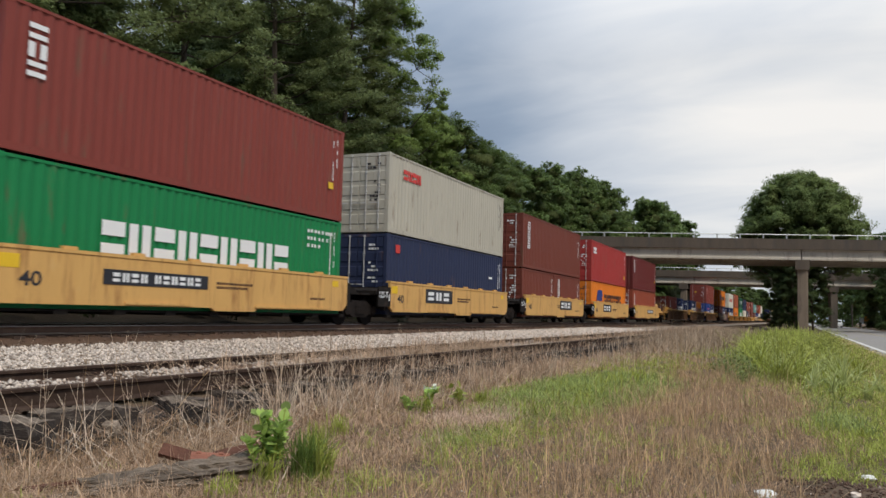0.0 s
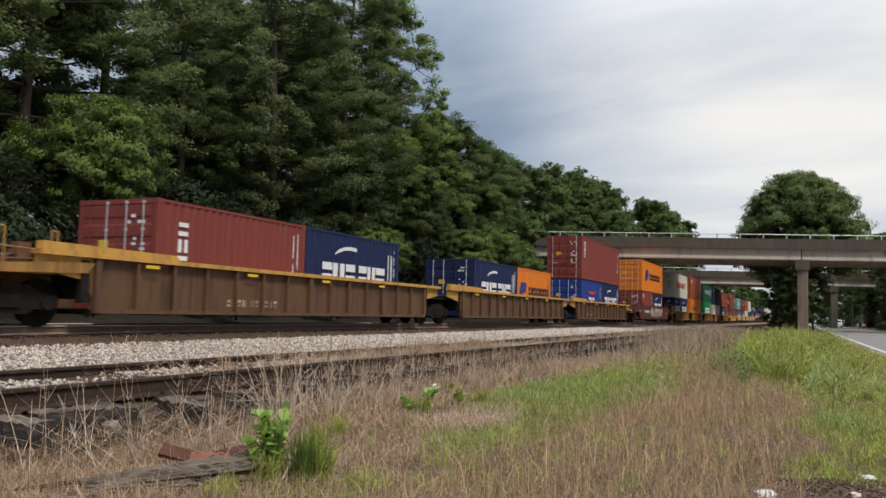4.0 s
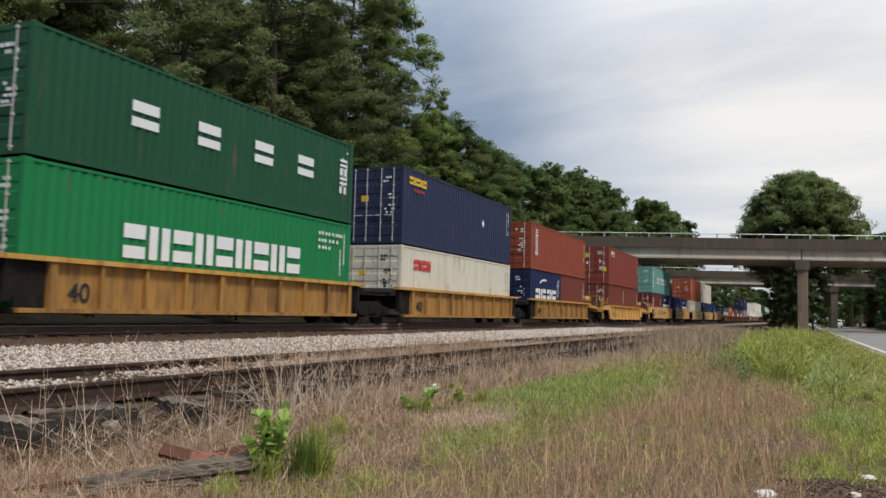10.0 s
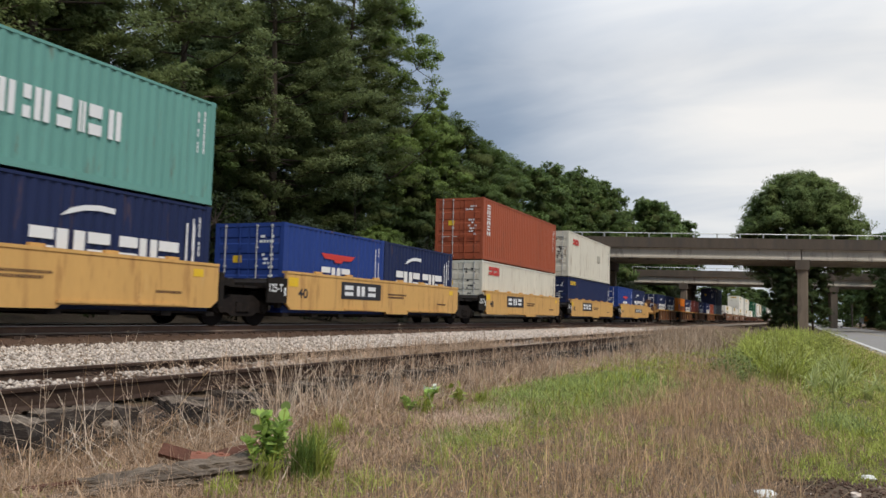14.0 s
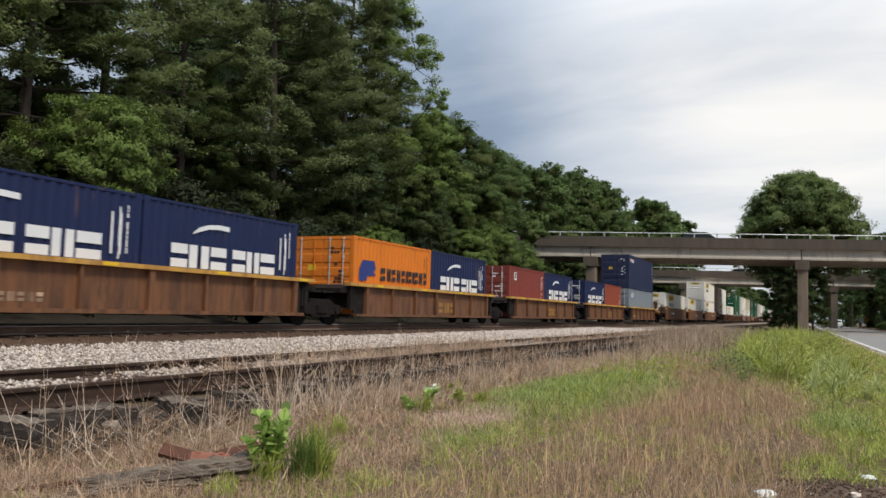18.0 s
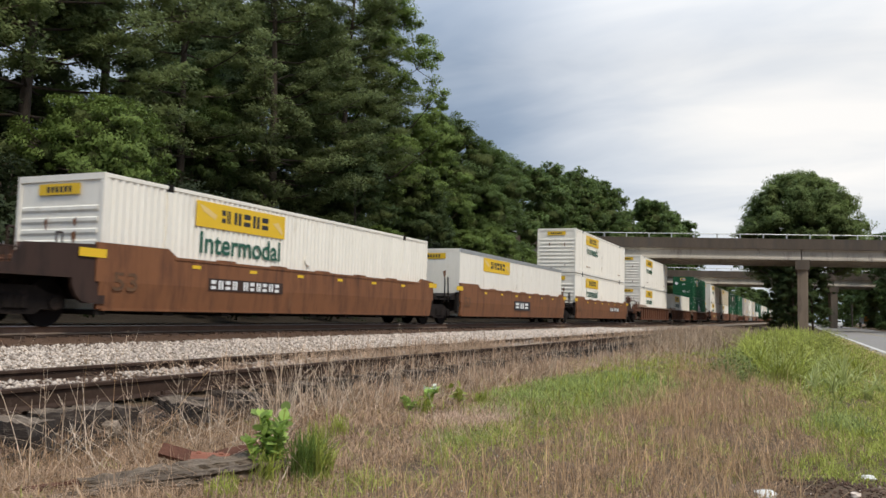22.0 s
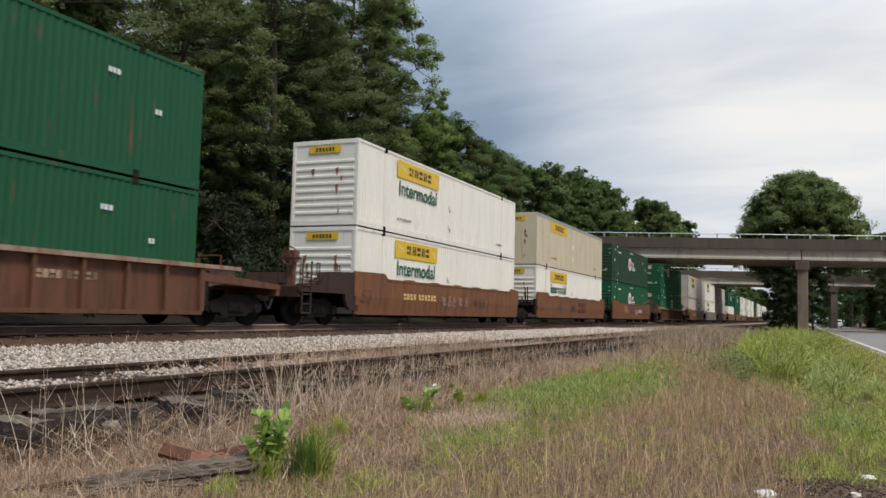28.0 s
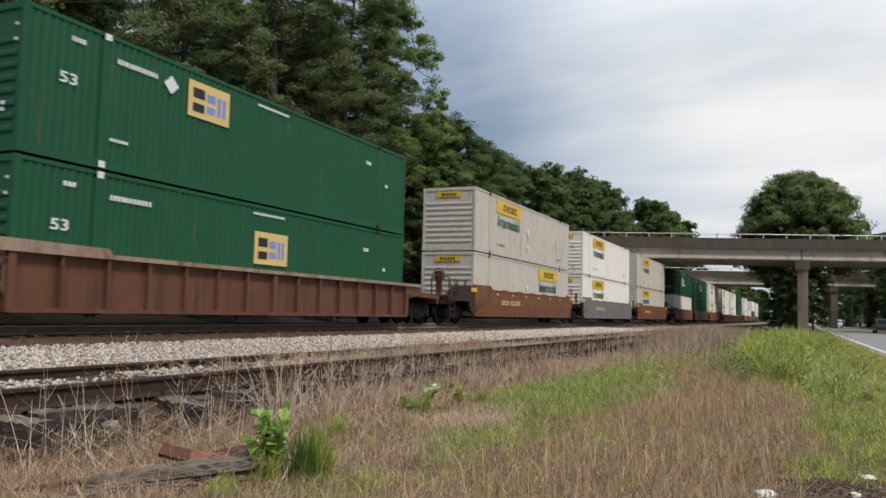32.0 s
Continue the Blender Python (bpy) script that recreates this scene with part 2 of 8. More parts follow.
M = {
    # container paints
    "maroon": paint("maroon_paint", (0.232, 0.054, 0.041), runs=(0.27, 0.11, 0.085), runs_amt=0.3),
    "maroon_dark": paint("dark_maroon_paint", (0.138, 0.029, 0.026)),
    "brown": paint("brown_paint", (0.175, 0.049, 0.033), runs=(0.24, 0.105, 0.08), runs_amt=0.3),
    "brown_red": paint("red_brown_paint", (0.28, 0.066, 0.037), runs=(0.20, 0.06, 0.04), runs_amt=0.35),
    "brick": paint("brick_paint", (0.355, 0.088, 0.042), runs=(0.30, 0.10, 0.06), runs_amt=0.35),
    "red": paint("red_paint", (0.36, 0.045, 0.04)),
    "orange": paint("orange_paint", (0.72, 0.20, 0.025), amt=0.05),
    "green": paint("bright_green_paint", (0.014, 0.20, 0.066), amt=0.05),
    "green_dark": paint("dark_green_paint", (0.018, 0.084, 0.040), amt=0.05),
    "green_olive": paint("olive_green_paint", (0.032, 0.066, 0.036), amt=0.05),
    "green_mid": paint("mid_green_paint", (0.020, 0.100, 0.045), amt=0.05),
    "teal": paint("teal_paint", (0.145, 0.335, 0.285), amt=0.08),
    "navy": paint("navy_paint", (0.019, 0.028, 0.078), amt=0.05, runs_amt=0.06),
    "blue": paint("blue_paint", (0.025, 0.055, 0.22), amt=0.05),
    "steel_blue": paint("grey_blue_paint", (0.215, 0.247, 0.268), amt=0.08),
    "blue_dark": paint("dark_blue_paint", (0.030, 0.038, 0.078), amt=0.04, runs_amt=0.06),
    "grey": paint("grey_paint", (0.46, 0.425, 0.345), amt=0.12),
    "white": paint("white_paint", (0.87, 0.82, 0.715), dirt=(0.62, 0.54, 0.42), amt=0.10, runs=(0.55, 0.45, 0.33), runs_amt=0.16),
    "white_old": paint("aged_white_paint", (0.66, 0.615, 0.505), dirt=(0.34, 0.25, 0.17), amt=0.22, runs=(0.30, 0.17, 0.09), runs_amt=0.25),
    "white_dull": paint("dulled_white_paint", (0.60, 0.535, 0.455), dirt=(0.30, 0.25, 0.20), amt=0.25, runs=(0.16, 0.12, 0.09), runs_amt=0.25),
    "cream": paint("aged_cream_paint", (0.68, 0.575, 0.40), dirt=(0.42, 0.31, 0.19), amt=0.22, runs=(0.36, 0.25, 0.15), runs_amt=0.2),
    "rust_stain": surf("rust_stain", (0.22, 0.10, 0.045), 0.8, var=0.4, scale=8, bump=0.1),
    # well car paints
    "car_yellow": paint("yellow_car_paint", (0.66, 0.38, 0.128), dirt=(0.36, 0.17, 0.06), amt=0.3, runs=(0.17, 0.075, 0.035), runs_amt=0.35, scuff=(0.66, 0.45, 0.22)),
    "car_yellow_dirty": paint("dirty_yellow_car_paint", (0.42, 0.22, 0.06), dirt=(0.17, 0.085, 0.042), amt=0.55, runs=(0.07, 0.04, 0.028), runs_amt=0.55),
    "car_amber": paint("amber_flange_paint", (0.60, 0.33, 0.075), dirt=(0.30, 0.135, 0.055), amt=0.5, runs=(0.12, 0.06, 0.035), runs_amt=0.35, scuff=(0.60, 0.46, 0.30)),
    "car_grime": paint("grimy_brown_steel", (0.15, 0.08, 0.043), dirt=(0.05, 0.035, 0.03), amt=0.45, runs=(0.22, 0.11, 0.055), runs_amt=0.35),
    "car_rust": paint("rusty_car_paint", (0.215, 0.098, 0.048), dirt=(0.085, 0.046, 0.032), amt=0.6, runs=(0.045, 0.028, 0.022), runs_amt=0.55, scuff=(0.34, 0.17, 0.085)),
    "car_rust_long": paint("dark_rusty_car_paint", (0.165, 0.075, 0.044), dirt=(0.09, 0.045, 0.03), amt=0.5, runs=(0.05, 0.03, 0.023), runs_amt=0.45, scuff=(0.24, 0.125, 0.07)),
    "car_brown": paint("brown_car_paint", (0.225, 0.096, 0.045), dirt=(0.115, 0.052, 0.031), amt=0.5, runs=(0.075, 0.036, 0.026), runs_amt=0.38, scuff=(0.30, 0.15, 0.075)),
    "car_maroon": paint("maroon_car_paint", (0.118, 0.038, 0.030), dirt=(0.06, 0.034, 0.026), amt=0.5, runs=(0.045, 0.025, 0.02), runs_amt=0.45, scuff=(0.19, 0.09, 0.07)),
    "car_soot": paint("sooty_brown_steel", (0.055, 0.033, 0.026), dirt=(0.02, 0.016, 0.014), amt=0.4),
    "flange_pale": paint("peeling_rusty_flange_paint", (0.36, 0.26, 0.19), dirt=(0.20, 0.085, 0.045), amt=0.55),
    "car_grey": paint("grey_car_paint", (0.20, 0.19, 0.18), dirt=(0.16, 0.07, 0.04), amt=0.30),
    "iron": surf("grimy_black_iron", (0.017, 0.014, 0.012), 0.9, 0.0, var=0.5, scale=3, bump=0.3, dirt=(0.045, 0.029, 0.022), dirt_amt=0.3, dirt_scale=4, spec=0.15),
    # bogie frames: the deck's shade over them is put into the colour
    "bogie_iron": surf("shade_dark_cast_iron", (0.017, 0.013, 0.011), 0.9, 0.0, var=0.5, scale=4, bump=0.3, dirt=(0.04, 0.027, 0.021), dirt_amt=0.3, dirt_scale=5, spec=0.15),
    "rust_gear": surf("rusty_brake_gear", (0.17, 0.082, 0.050), 0.85, 0.0, var=0.5, scale=5, bump=0.4, dirt=(0.06, 0.035, 0.026), dirt_amt=0.4, dirt_scale=6, spec=0.2),
    # wheels and axles darkened likewise for the shade under the deck
    "axle_steel": surf("shade_dark_wheel_steel", (0.013, 0.010, 0.009), 0.85, 0.0, var=0.4, scale=3, spec=0.15),
    # graphics
    "g_white": surf("white_lettering", (0.80, 0.80, 0.78), 0.5, var=0.08, bump=0),
    "rod_pale": surf("pale_zinc_rods", (0.55, 0.54, 0.52), 0.5, 0.1, var=0.1, bump=0),
    "g_black": surf("black_lettering", (0.02, 0.02, 0.025), 0.5, var=0.1, bump=0),
    "g_blue": surf("blue_lettering", (0.02, 0.04, 0.20), 0.5, var=0.08, bump=0),
    "g_red": surf("red_lettering", (0.62, 0.04, 0.03), 0.5, var=0.08, bump=0),
    "g_yellow": surf("yellow_sign_paint", (0.80, 0.50, 0.02), 0.5, var=0.1, bump=0),
    "g_gold": surf("pale_gold_sign_paint", (0.78, 0.55, 0.20), 0.5, var=0.08, bump=0),
    "g_green": surf("green_lettering", (0.015, 0.10, 0.06), 0.5, var=0.08, bump=0),
    "g_lilac": surf("light_blue_lettering", (0.22, 0.30, 0.62), 0.5, var=0.08, bump=0),
    "g_lime": surf("lime_sticker", (0.35, 0.62, 0.05), 0.5, var=0.08, bump=0),
    "g_violet": surf("faded_violet_spray_paint", (0.155, 0.052, 0.055), 0.65, var=0.6, scale=2, bump=0),
    "g_tan": surf("scraped_tan_paint", (0.30, 0.175, 0.095), 0.7, var=0.6, scale=4, bump=0),
    "g_faint": surf("faded_spray_paint", (0.36, 0.29, 0.23), 0.65, var=0.5, scale=6, bump=0),
    "g_spray": surf("spray_paint", (0.55, 0.50, 0.45), 0.6, var=0.5, scale=6, bump=0),
    # ground and track
    "rail_main": surf("rust_brown_rail_steel", (0.20, 0.118, 0.080), 0.85, 0.0, var=0.35, scale=4, bump=0.3, spec=0.2),
    "rail": surf("rusty_rail_steel", (0.060, 0.038, 0.028), 0.9, 0.0, var=0.4, scale=4, bump=0.3, dirt=(0.13, 0.09, 0.065), dirt_amt=0.3, dirt_scale=3, spec=0.1),
    # matte pale colour stands in for the glint on the rail heads
    "rail_head": surf("rail_head_glint", (0.52, 0.46, 0.41), 0.8, 0.0, var=0.15, bump=0, spec=0.1),
    # lighter rust: the light caught by the rail foot, put into the colour
    "rail_foot": surf("rail_foot_highlight", (0.34, 0.25, 0.19), 0.9, 0.0, var=0.3, scale=3, bump=0, spec=0.15),
    "tie": surf("weathered_tie_wood", (0.046, 0.033, 0.025), 0.9, var=0.5, scale=3, stretch=(4, 0.6, 4), bump=0.8, bump_scale=30, bump_dist=0.02, rnd=0.25, dirt=(0.20, 0.165, 0.13), dirt_amt=0.25, dirt_scale=3),
    "timber": surf("rotten_grey_timber", (0.25, 0.195, 0.145), 0.95, var=0.7, scale=5, fine=26, stretch=(5, 0.5, 5), bump=1.0, bump_scale=24, bump_dist=0.03, dirt=(0.06, 0.043, 0.033), dirt_amt=0.55, dirt_scale=4, spec=0.1),
    "tie_top": surf("bleached_tie_wood", (0.15, 0.115, 0.088), 0.95, var=0.6, scale=5, fine=26, stretch=(5, 0.5, 5), bump=1.0, bump_scale=24, bump_dist=0.03, dirt=(0.05, 0.036, 0.028), dirt_amt=0.45, dirt_scale=4, spec=0.1),
    "tie_dark": surf("creosoted_tie_wood", (0.085, 0.056, 0.042), 0.9, var=0.4, scale=4, stretch=(4, 0.6, 4), bump=0.6, rnd=0.3, spec=0.15),
    "ballast": surf("ballast_bed", (0.30, 0.235, 0.175), 0.95, var=0.4, scale=2, fine=22, bump=1.0, bump_scale=26, bump_dist=0.04, spec=0.2),
    "stone": surf("ballast_stone", (0.53, 0.44, 0.36), 0.9, var=0.12, bump=0.2, island=0.38, spec=0.2),
    # dark gravel colour carries the shadow of the siding rail and ties
    "shade_gravel": surf("shade_dark_gravel", (0.050, 0.038, 0.029), 0.9, var=0.2, bump=0.3, island=0.45),
    "bed_dark": surf("rust_stained_track_bed", (0.11, 0.066, 0.043), 0.95, var=0.5, scale=2, fine=24, bump=1.0, bump_scale=28, bump_dist=0.04, spec=0.15),
    "stone_dark": surf("rust_stained_ballast_stone", (0.125, 0.078, 0.055), 0.95, var=0.12, bump=0.2, island=0.4, spec=0.15),
    "soil": surf("dry_thatch_soil", (0.155, 0.105, 0.068), 0.95, var=0.6, scale=0.9, fine=38, bump=1.0, bump_scale=22, bump_dist=0.04, dirt=(0.10, 0.074, 0.042), dirt_amt=0.5, dirt_scale=2.2, spec=0.15),
    # ground colour darkened for the shade seen beneath the cars
    "forest_floor": surf("shade_darkened_ground", (0.034, 0.026, 0.018), 0.95, var=0.6, scale=1.2, fine=20, bump=1.0, bump_scale=18, bump_dist=0.05, spec=0.1),
    "asphalt": surf("worn_asphalt", (0.25, 0.222, 0.19), 0.9, var=0.18, scale=0.4, fine=40, bump=0.4, bump_scale=90),
    "road_yellow": surf("worn_yellow_road_paint", (0.34, 0.27, 0.13), 0.85, var=0.5, scale=1.6),
    "road_paint": surf("worn_road_paint", (0.60, 0.56, 0.48), 0.8, var=0.55, scale=1.6),
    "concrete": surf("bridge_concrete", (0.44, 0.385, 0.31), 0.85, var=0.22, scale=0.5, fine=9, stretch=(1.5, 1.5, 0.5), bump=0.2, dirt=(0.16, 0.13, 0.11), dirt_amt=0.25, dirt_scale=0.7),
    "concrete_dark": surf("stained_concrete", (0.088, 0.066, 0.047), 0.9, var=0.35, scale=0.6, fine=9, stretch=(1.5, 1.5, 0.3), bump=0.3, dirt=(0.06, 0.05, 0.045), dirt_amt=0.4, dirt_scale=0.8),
    "concrete_pier": surf("weathered_pier_concrete", (0.22, 0.165, 0.115), 0.9, var=0.3, scale=0.6, fine=9, stretch=(1.5, 1.5, 0.3), bump=0.3, dirt=(0.09, 0.07, 0.055), dirt_amt=0.3, dirt_scale=0.8),
    "galv": surf("galvanised_steel", (0.50, 0.50, 0.48), 0.45, 0.6, var=0.15, bump=0.05),
    "bark": surf("tree_bark", (0.085, 0.062, 0.045), 0.95, var=0.4, scale=4, stretch=(3, 3, 0.5), bump=1.0, bump_scale=14, bump_dist=0.05),
    # foliage
    "leaf": surf("broadleaf_foliage", (0.124, 0.178, 0.052), 0.6, var=0.4, scale=0.3, fine=1.6, bump=0, island=0.16, rnd=0.12, trans=0.4, spec=0.2),
    # brighter copy of leaf: sunlight on the crest put into the colour
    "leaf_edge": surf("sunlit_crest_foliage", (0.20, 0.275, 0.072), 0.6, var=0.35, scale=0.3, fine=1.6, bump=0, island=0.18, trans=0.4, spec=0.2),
    "leaf_light": surf("sunlit_maple_foliage", (0.178, 0.245, 0.060), 0.6, var=0.25, scale=0.5, fine=2, bump=0, island=0.15, rnd=0.12, trans=0.35, spec=0.2),
    "leaf_bright": surf("open_grown_foliage", (0.180, 0.235, 0.075), 0.6, var=0.25, scale=0.4, fine=1.8, bump=0, island=0.16, trans=0.4, spec=0.2),
    # darker copy of leaf: the shade inside the wood put into the colour
    "leaf_dark": surf("shade_darkened_foliage", (0.084, 0.120, 0.044), 0.65, var=0.35, scale=0.35, fine=2, bump=0, island=0.2, rnd=0.15, trans=0.4, spec=0.2),
    # shrub leaves carry the deep shade at the wood's foot in their colour
    "leaf_shade": surf("shade_toned_foliage", (0.040, 0.053, 0.022), 0.65, var=0.4, scale=0.5, fine=2, bump=0, island=0.2, rnd=0.2, trans=0.3, spec=0.2),
    # darker than the leaves: the crown's inner shade put into the colour
    "leaf_core": surf("shade_toned_inner_crown", (0.072, 0.088, 0.028), 0.8, var=0.8, scale=1.6, fine=9, bump=1.0, bump_scale=5, bump_dist=0.25, spec=0.1),
    "needle": surf("pine_needles", (0.192, 0.232, 0.092), 0.65, var=0.4, scale=0.3, fine=1.2, bump=0, island=0.16, rnd=0.12, trans=0.42, spec=0.2),
    "grass": surf("green_grass_blades", (0.40, 0.43, 0.10), 0.6, var=0.25, scale=0.6, fine=3, bump=0, island=0.45, trans=0.3, spec=0.2),
    "grass_lush": surf("lush_green_blades", (0.37, 0.395, 0.08), 0.6, var=0.35, scale=0.6, fine=3, bump=0, island=0.45, trans=0.3, spec=0.2),
    "weed_leaf": surf("green_weed_leaves", (0.40, 0.54, 0.14), 0.6, var=0.2, scale=2, fine=9, bump=0, island=0.2, rnd=0.45, trans=0.45, spec=0.2),
    "mound_leaf": surf("verge_weed_leaves", (0.33, 0.34, 0.08), 0.6, var=0.5, scale=0.5, fine=2.5, bump=0, island=0.4, trans=0.35, spec=0.2),
    "grass_pale": surf("pale_green_blades", (0.55, 0.58, 0.24), 0.5, var=0.15, bump=0, island=0.25, trans=0.3, spec=0.4),
    "straw": surf("dry_grass_blades", (0.525, 0.352, 0.198), 0.75, var=0.25, scale=0.7, fine=3, bump=0, island=0.55, trans=0.25, spec=0.2),
    # brown copy of straw, darkened for the shadow among the stems
    "straw_brown": surf("shadow_toned_brown_thatch", (0.34, 0.22, 0.13), 0.85, var=0.3, scale=0.7, fine=3, bump=0, island=0.6, trans=0.2, spec=0.15),
    "straw_red": surf("reddish_dry_grass_blades", (0.455, 0.298, 0.190), 0.75, var=0.25, scale=0.7, fine=3, bump=0, island=0.55, trans=0.25, spec=0.2),
    "brush": surf("grey_brown_brush_twigs", (0.40, 0.295, 0.20), 0.85, var=0.25, scale=0.6, fine=3, bump=0, island=0.35, trans=0.1, spec=0.2),
    "straw_grey": surf("brown_grey_dead_weed_stems", (0.47, 0.325, 0.215), 0.8, var=0.25, scale=0.5, fine=3, bump=0, island=0.55, trans=0.15, spec=0.15),
    "straw_pale": surf("yellowed_grass_blades", (0.56, 0.455, 0.20), 0.7, var=0.25, scale=0.8, fine=3, bump=0, island=0.5, trans=0.3, spec=0.2),
    "stem_pink": surf("pinkish_bleached_thatch", (0.60, 0.44, 0.32), 0.8, var=0.2, bump=0, island=0.35, spec=0.2),
    "grass_fresh": surf("fresh_green_blades", (0.335, 0.39, 0.13), 0.6, var=0.3, scale=0.8, fine=3, bump=0, island=0.4, trans=0.35, spec=0.2),
    # weed colour darkened to carry the hollow's shade
    "weed_dark": surf("shade_toned_weed_leaves", (0.205, 0.245, 0.075), 0.65, var=0.4, scale=0.6, fine=2.5, bump=0, island=0.35, trans=0.3, spec=0.2),
    "stem_pale": surf("bleached_dead_stems", (0.66, 0.53, 0.40), 0.8, var=0.15, bump=0, island=0.3, spec=0.2),
    # small things
    "rust_plate": surf("rusted_plate", (0.13, 0.058, 0.038), 0.85, 0.0, var=0.45, scale=9, bump=0.5, spec=0.2),
    "rust_red": surf("red_rusted_plate", (0.27, 0.105, 0.065), 0.85, 0.0, var=0.35, scale=9, bump=0.5, spec=0.2),
    "paper": surf("crumpled_paper", (0.80, 0.77, 0.70), 0.7, var=0.08, scale=8, bump=0.4),
    "white_plastic": surf("white_car_paint", (0.86, 0.87, 0.83), 0.3, var=0.03, bump=0),
    "truck_red": surf("red_truck_paint", (0.27, 0.022, 0.022), 0.3, var=0.05, bump=0),
    "car_silver": surf("silver_car_paint", (0.42, 0.43, 0.43), 0.3, 0.3, var=0.03, bump=0),
    "car_dark": surf("dark_green_car_paint", (0.02, 0.03, 0.025), 0.25, var=0.05, bump=0),
    "glass": surf("tinted_car_glass", (0.015, 0.02, 0.025), 0.08, var=0.05, bump=0),
    "rubber": surf("tyre_rubber", (0.02, 0.02, 0.02), 0.85, var=0.2, bump=0.2),
    "sign_orange": surf("orange_sign_sheet", (0.75, 0.25, 0.03), 0.5, var=0.08, bump=0),
    "petal": surf("white_petals", (0.80, 0.80, 0.68), 0.6, var=0.05, bump=0, trans=0.2),
}


# ---- mesh helpers ----
class Mb:
    """A small mesh builder: boxes, tubes and polygons in one mesh."""

    def __init__(self):
        self.v, self.f = [], []

    def box(self, x0, x1, y0, y1, z0, z1):
        n = len(self.v)
        self.v += [(x0, y0, z0), (x1, y0, z0), (x1, y1, z0), (x0, y1, z0), (x0, y0, z1), (x1, y0, z1), (x1, y1, z1), (x0, y1, z1)]
        self.f += [[n + i for i in q] for q in ((3, 2, 1, 0), (4, 5, 6, 7), (0, 1, 5, 4), (1, 2, 6, 5), (2, 3, 7, 6), (3, 0, 4, 7))]
        return self

    def prism(self, outline, axis, a, b):
        """outline: (u, w) points counter-clockwise; axis 'x', 'y' or 'z' along which it is drawn from a to b."""
        n, k = len(self.v), len(outline)
        put = {"x": lambda u, w, d: (d, u, w), "y": lambda u, w, d: (u, d, w), "z": lambda u, w, d: (u, w, d)}[axis]
        self.v += [put(u, w, a) for u, w in outline] + [put(u, w, b) for u, w in outline]
        self.f += [[n + i for i in range(k)][::-1], [n + k + i for i in range(k)]]
        self.f += [[n + i, n + (i + 1) % k, n + k + (i + 1) % k, n + k + i] for i in range(k)]
        return self

    def tube(self, p0, p1, r0, r1=None, n=8, cap=True):
        r1 = r0 if r1 is None else r1
        p0, p1 = Vector(p0), Vector(p1)
        d = (p1 - p0).normalized()
        a = d.orthogonal().normalized()
        b = d.cross(a)
        k = len(self.v)
        for p, r in ((p0, r0), (p1, r1)):
            for i in range(n):
                t = 2 * math.pi * i / n
                self.v.append(tuple(p + a * (r * math.cos(t)) + b * (r * math.sin(t))))
        self.f += [[k + i, k + (i + 1) % n, k + n + (i + 1) % n, k + n + i] for i in range(n)]
        if cap:
            self.f += [[k + i for i in range(n)][::-1], [k + n + i for i in range(n)]]
        return self

    def sheet(self, profile, z0, z1):
        """A wall whose plan is the polyline profile [(x, y), ...], from z0 to z1."""
        n, k = len(self.v), len(profile)
        self.v += [(x, y, z0) for x, y in profile] + [(x, y, z1) for x, y in profile]
        self.f += [[n + i, n + i + 1, n + k + i + 1, n + k + i] for i in range(k - 1)]
        return self

    def mesh(self, name, smooth=False):
        me = bpy.data.meshes.new(name)
        me.from_pydata(self.v, [], self.f)
        if smooth:
            me.polygons.foreach_set("use_smooth", [True] * len(me.polygons))
        me.update()
        return me


def hang(name, me, material, parent=None, at=None, label=""):
    """Link a mesh as one object; the material sits on the object, so that meshes can be shared."""
    if not me.materials:
        me.materials.append(None)
    ob = new(name, me)
    ob.material_slots[0].link = "OBJECT"
    ob.material_slots[0].material = material
    if parent is not None:
        ob.parent = parent
    if at is not None:
        ob.matrix_basis = at if isinstance(at, Matrix) else Matrix.Translation(at)
    if label:
        ob["label"] = label
    return ob


SHARED = {}


def shared(key, build, smooth=False):
    if key not in SHARED:
        mb = Mb()
        build(mb)
        SHARED[key] = mb.mesh(str(key[0]) if isinstance(key, tuple) else key, smooth)
    return SHARED[key]


def empty(name, m=None):
    ob = new(name)
    ob.empty_display_size = 0.3
    if m is not None:
        ob.matrix_basis = m
    return ob


def point_mesh(name, verts, faces_n, smooth=False):
    """Mesh from numpy vertices where every run of faces_n vertices is one face."""
    me = bpy.data.meshes.new(name)
    n = len(verts)
    k = n // faces_n
    me.vertices.add(n)
    me.vertices.foreach_set("co", np.asarray(verts, dtype=np.float32).ravel())
    me.loops.add(n)
    me.loops.foreach_set("vertex_index", np.arange(n, dtype=np.int32))
    me.polygons.add(k)
    me.polygons.foreach_set("loop_start", np.arange(0, n, faces_n, dtype=np.int32))
    me.polygons.foreach_set("loop_total", np.full(k, faces_n, dtype=np.int32))
    me.update(calc_edges=True)
    return me


def indexed_mesh(name, verts, faces):
    """Mesh from numpy vertices and a numpy array of faces with equal corner counts."""
    me = bpy.data.meshes.new(name)
    k, c = faces.shape
    me.vertices.add(len(verts))
    me.vertices.foreach_set("co", np.asarray(verts, dtype=np.float32).ravel())
    me.loops.add(k * c)
    me.loops.foreach_set("vertex_index", faces.astype(np.int32).ravel())
    me.polygons.add(k)
    me.polygons.foreach_set("loop_start", np.arange(0, k * c, c, dtype=np.int32))
    me.polygons.foreach_set("loop_total", np.full(k, c, dtype=np.int32))
    me.update(calc_edges=True)
    return me


